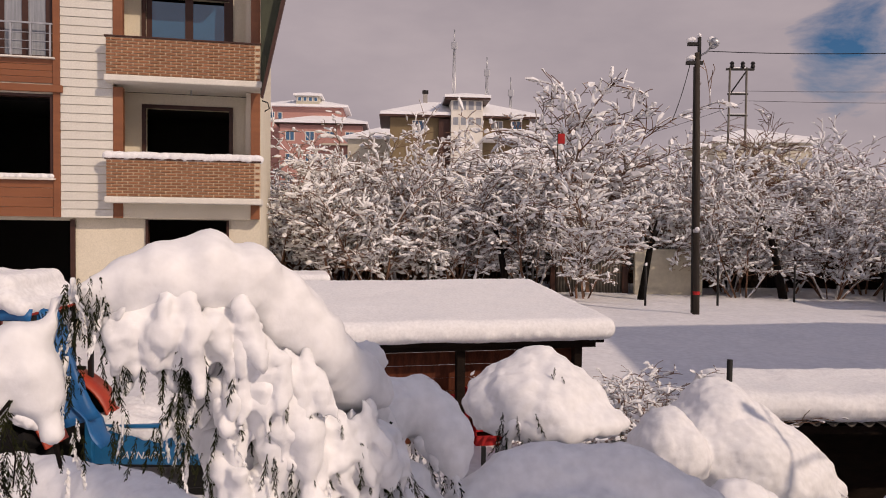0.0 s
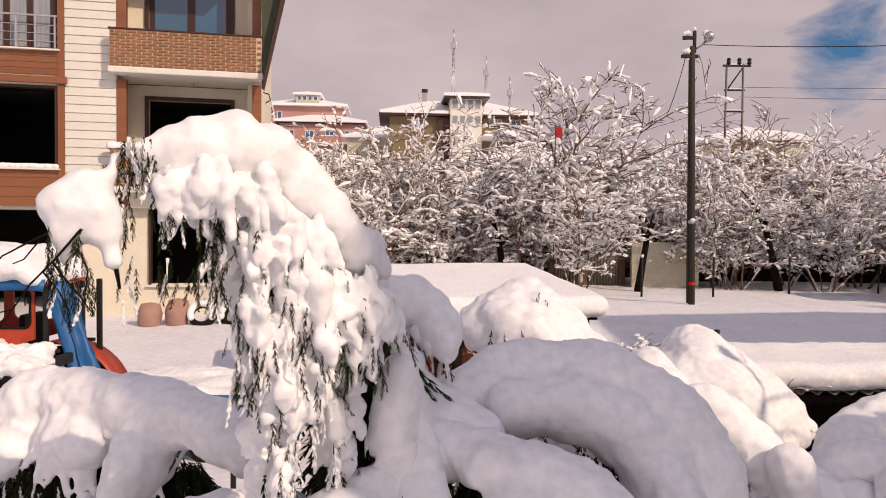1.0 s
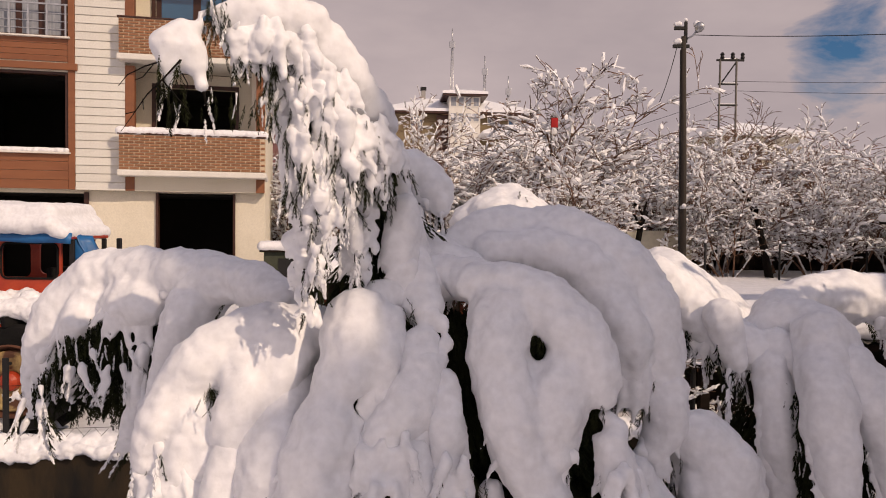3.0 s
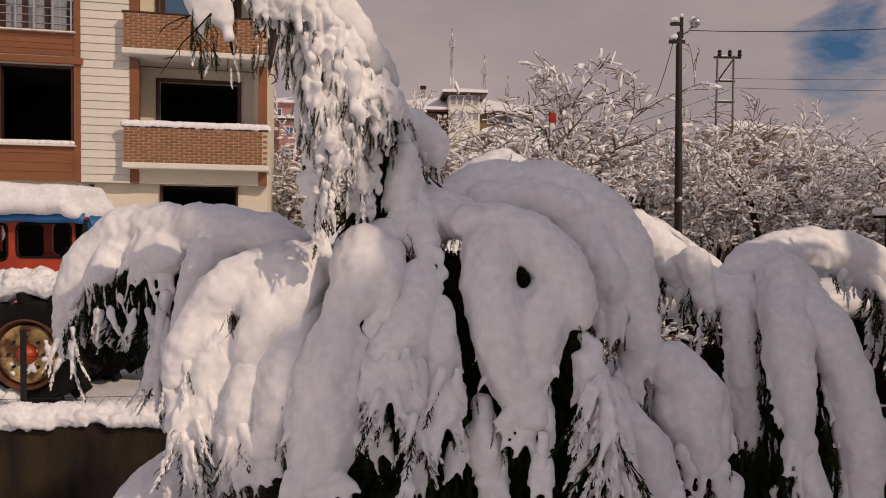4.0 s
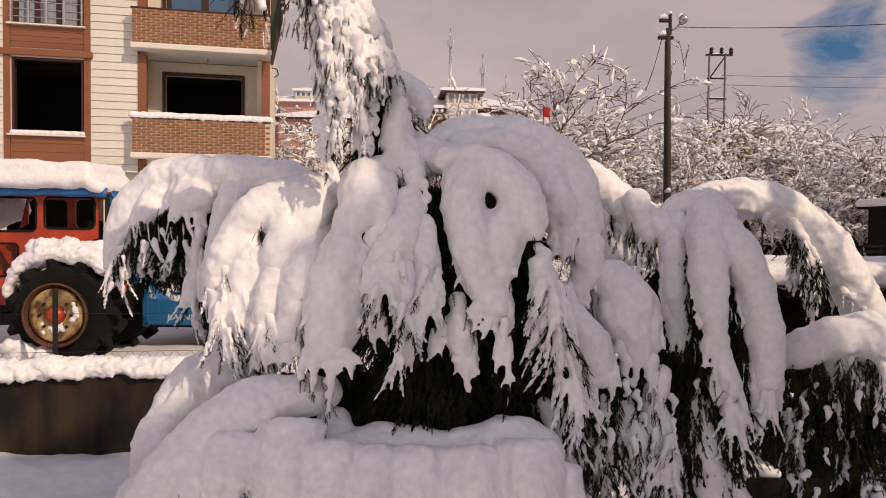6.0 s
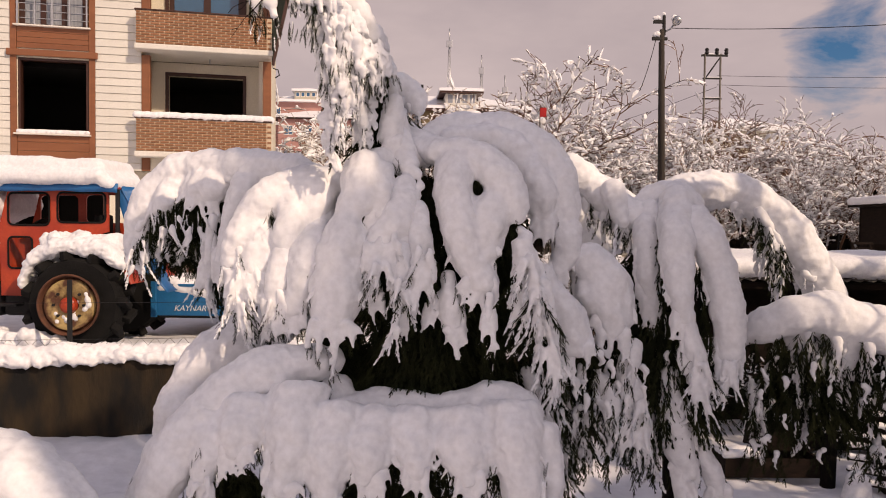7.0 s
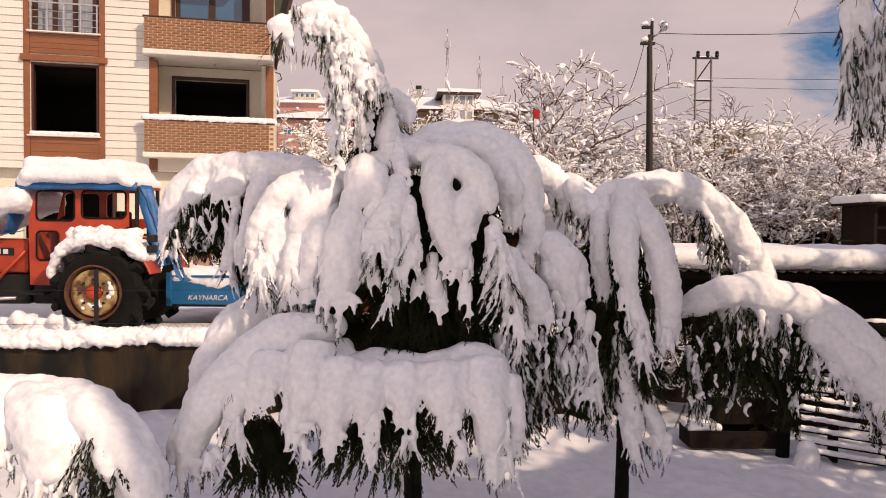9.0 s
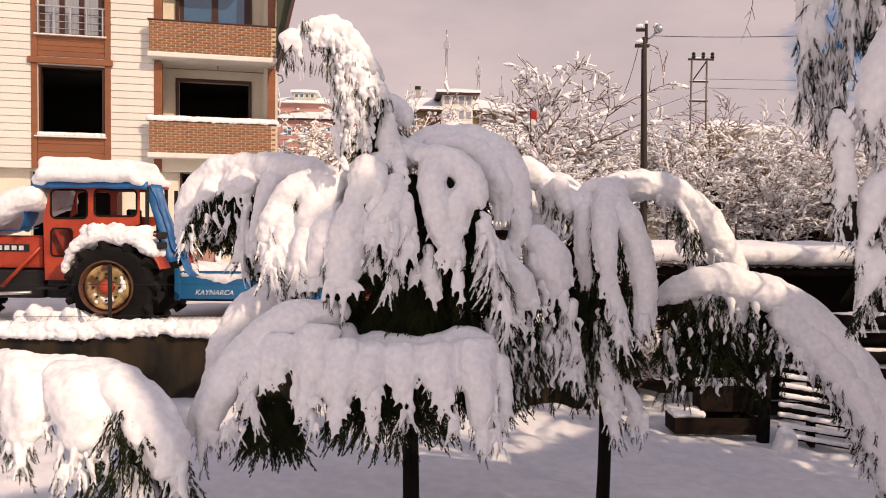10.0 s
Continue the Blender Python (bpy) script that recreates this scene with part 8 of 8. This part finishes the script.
def shade_house(q0, q1, height, depth, roof, label):
    m = Matrix((( q_dir.x, s_dir.x, 0, 0), (q_dir.y, s_dir.y, 0, 0), (0, 0, 1, 0), (0, 0, 0, 1))) @ Matrix.Translation((0, BACK, 0))
    h = thing("neighbour_house", m, label, "house", "houses behind the garden")
    part("wall", box_bm(q0, q1, 0, depth, -1, height + rise - roof), PALE, h)
    bm = bmesh.new()
    e = [bm.verts.new(p) for p in ((q0, 0, height + rise - roof), (q1, 0, height + rise - roof), (q1, depth, height + rise - roof), (q0, depth, height + rise - roof))]
    t = [bm.verts.new(p) for p in ((q0 + 0.5, 0.5, height + rise), (q1 - 0.5, 0.5, height + rise))]
    bm.faces.new((e[0], e[1], t[1], t[0])), bm.faces.new((e[1], e[2], t[1])), bm.faces.new((e[2], e[3], t[0], t[1])), bm.faces.new((e[3], e[0], t[0]))
    part("roof", bm, SNOW, h, "snow-covered roof")
    for z in [z for z in (2, 5, 8) if z + 1.6 < height + rise - roof]:
        x = q0 + 0.8
        while x < q1 - 2:
            part("window", box_bm(x, x + 1.2, -0.05, -0.004, z, z + 1.4), GLASS, h)
            x += 2.6
    return h


beside = shade_house(-0.4, 3.3, 3.35, 8, 0.2, "unseen pale house added behind the camera for its shade")
# added block on the unseen roof, keeps sun off the centre bough
part("chimney", box_bm(0.78, 1.06, 0.5, 1.1, 3.3 + rise, 3.97 + rise, 0.01), PALE, beside, "unseen pale block added to shade the centre bough")
# added only to keep sun off the low right branch
shade_house(3.35, 6.4, 1.5, 6, 0.3, "unseen low annexe added to shade the low right boughs")
# trees out of view, added to dapple the sunlight
for q, d, k, size in ((3.5, 7.0, 0, 1.0), (5.2, 8.5, 1, 1.2), (6.8, 7.5, 3, 1.4), (8.4, 9.0, 4, 1.3)):
    at = q_dir * q + s_dir * d
    place_tree(k, at.x, at.y, size, 77 * k, "unseen bare tree added to throw broken shade over the garden")
# unseen gable, its outline set by the shade on the field
gable_m = Matrix(((q_dir.x, s_dir.x, 0, 0), (q_dir.y, s_dir.y, 0, 0), (0, 0, 1, 0), (0, 0, 0, 1))) @ Matrix.Translation((0, BACK, 0))
gable = thing("neighbour_house", gable_m, "unseen gabled house added for its shade on the field", "house", "houses behind the garden")
part("wall", box_bm(10.6, 24.0, 0.1, 10, -1, 4.0 + rise), PALE, gable)
bm = bmesh.new()
a = [bm.verts.new((q, 0, z + rise)) for q, z in ((10.4, 4.0), (24.2, 3.9), (17.4, 8.1))]
b = [bm.verts.new((q, 10, z + rise)) for q, z in ((10.4, 4.0), (24.2, 3.9), (17.4, 8.1))]
bm.faces.new(a), bm.faces.new(b[::-1])
for k in range(3):
    bm.faces.new((a[k], a[(k + 1) % 3], b[(k + 1) % 3], b[k]))
part("roof", bm, SNOW, gable, "snow-covered gable roof")
# unseen tall block, added to cut the sun off the middle boughs
tower_m = Matrix(((q_dir.x, s_dir.x, 0, 0), (q_dir.y, s_dir.y, 0, 0), (0, 0, 1, 0), (0, 0, 0, 1))) @ Matrix.Translation((0, BACK, 0))
tower = thing("stair_tower", tower_m, "unseen pale tower added to shade the middle of the trees", "tower")
part("wall", box_bm(1.07, 2.35, -1.6, -0.01, -1, 5.0 + rise - 1.0), PALE, tower)

# ---- small dark hut by the house corner ----
hut = thing("hut", pose(-4.3, 17.0, 1.0, 0, 0, 12), "small dark green hut with snow on its roof", "hut")
for a, b, c, d in ((0, 1.5, 0, 0.05), (0, 1.5, 1.2, 1.25), (0, 0.05, 0.055, 1.195), (1.45, 1.5, 0.055, 1.195)):
    part("wall", box_bm(a, b, c, d, 0, 1.5), HUT_AND_SOFFIT, hut)
part("roof", box_bm(-0.1, 1.6, -0.12, 1.35, 1.505, 1.56, 0.01), TIMBER, hut)
# no real opening: a dark sheet holds its shade as colour
part("door", box_bm(0.35, 1.1, -0.03, -0.004, 0.05, 1.35), IRON, hut, "dark sheet standing for the unlit opening")
cover_snow = melt(balls_mesh("hut_snow", [(x, y, 1.64, 0.13) for x in np.arange(-0.05, 1.56, 0.08) for y in np.arange(-0.05, 1.3, 0.1)], SNOW), 0.035, 8, 0.03, 0)
cover_snow.matrix_basis = hut.matrix_basis.copy()
tagged(cover_snow, "snow on the hut roof", "snow")
# ---- brushwood beside the lean-to ----
for k, (x, y, s, turn) in enumerate(((2.3, 8.3, 0.36, 20), (2.9, 8.1, 0.33, 140), (1.8, 8.5, 0.3, 260), (3.5, 8.2, 0.27, 60))):
    t = thing("brushwood", pose(x, y, ground_z(x, y) + 0.1, 0, 0, turn), "heap of bare prunings dusted with snow", "brushwood", "brushwood by the lean-to")
    for name, me in (("stems", KINDS[2][0]), ("snow_load", KINDS[2][1])):
        ob = new("wood" if name == "stems" else name, me)
        ob.parent = t
        ob.scale = (s * 1.3, s * 1.3, s * 0.9)
stake = thing("stake", pose(3.06, 7.75, 0.6), "dark stake capped with snow beside the lean-to", "post")
tube_object("post", [(0, 0, 0), (0, 0, 1.95)], 0.03, IRON, stake)
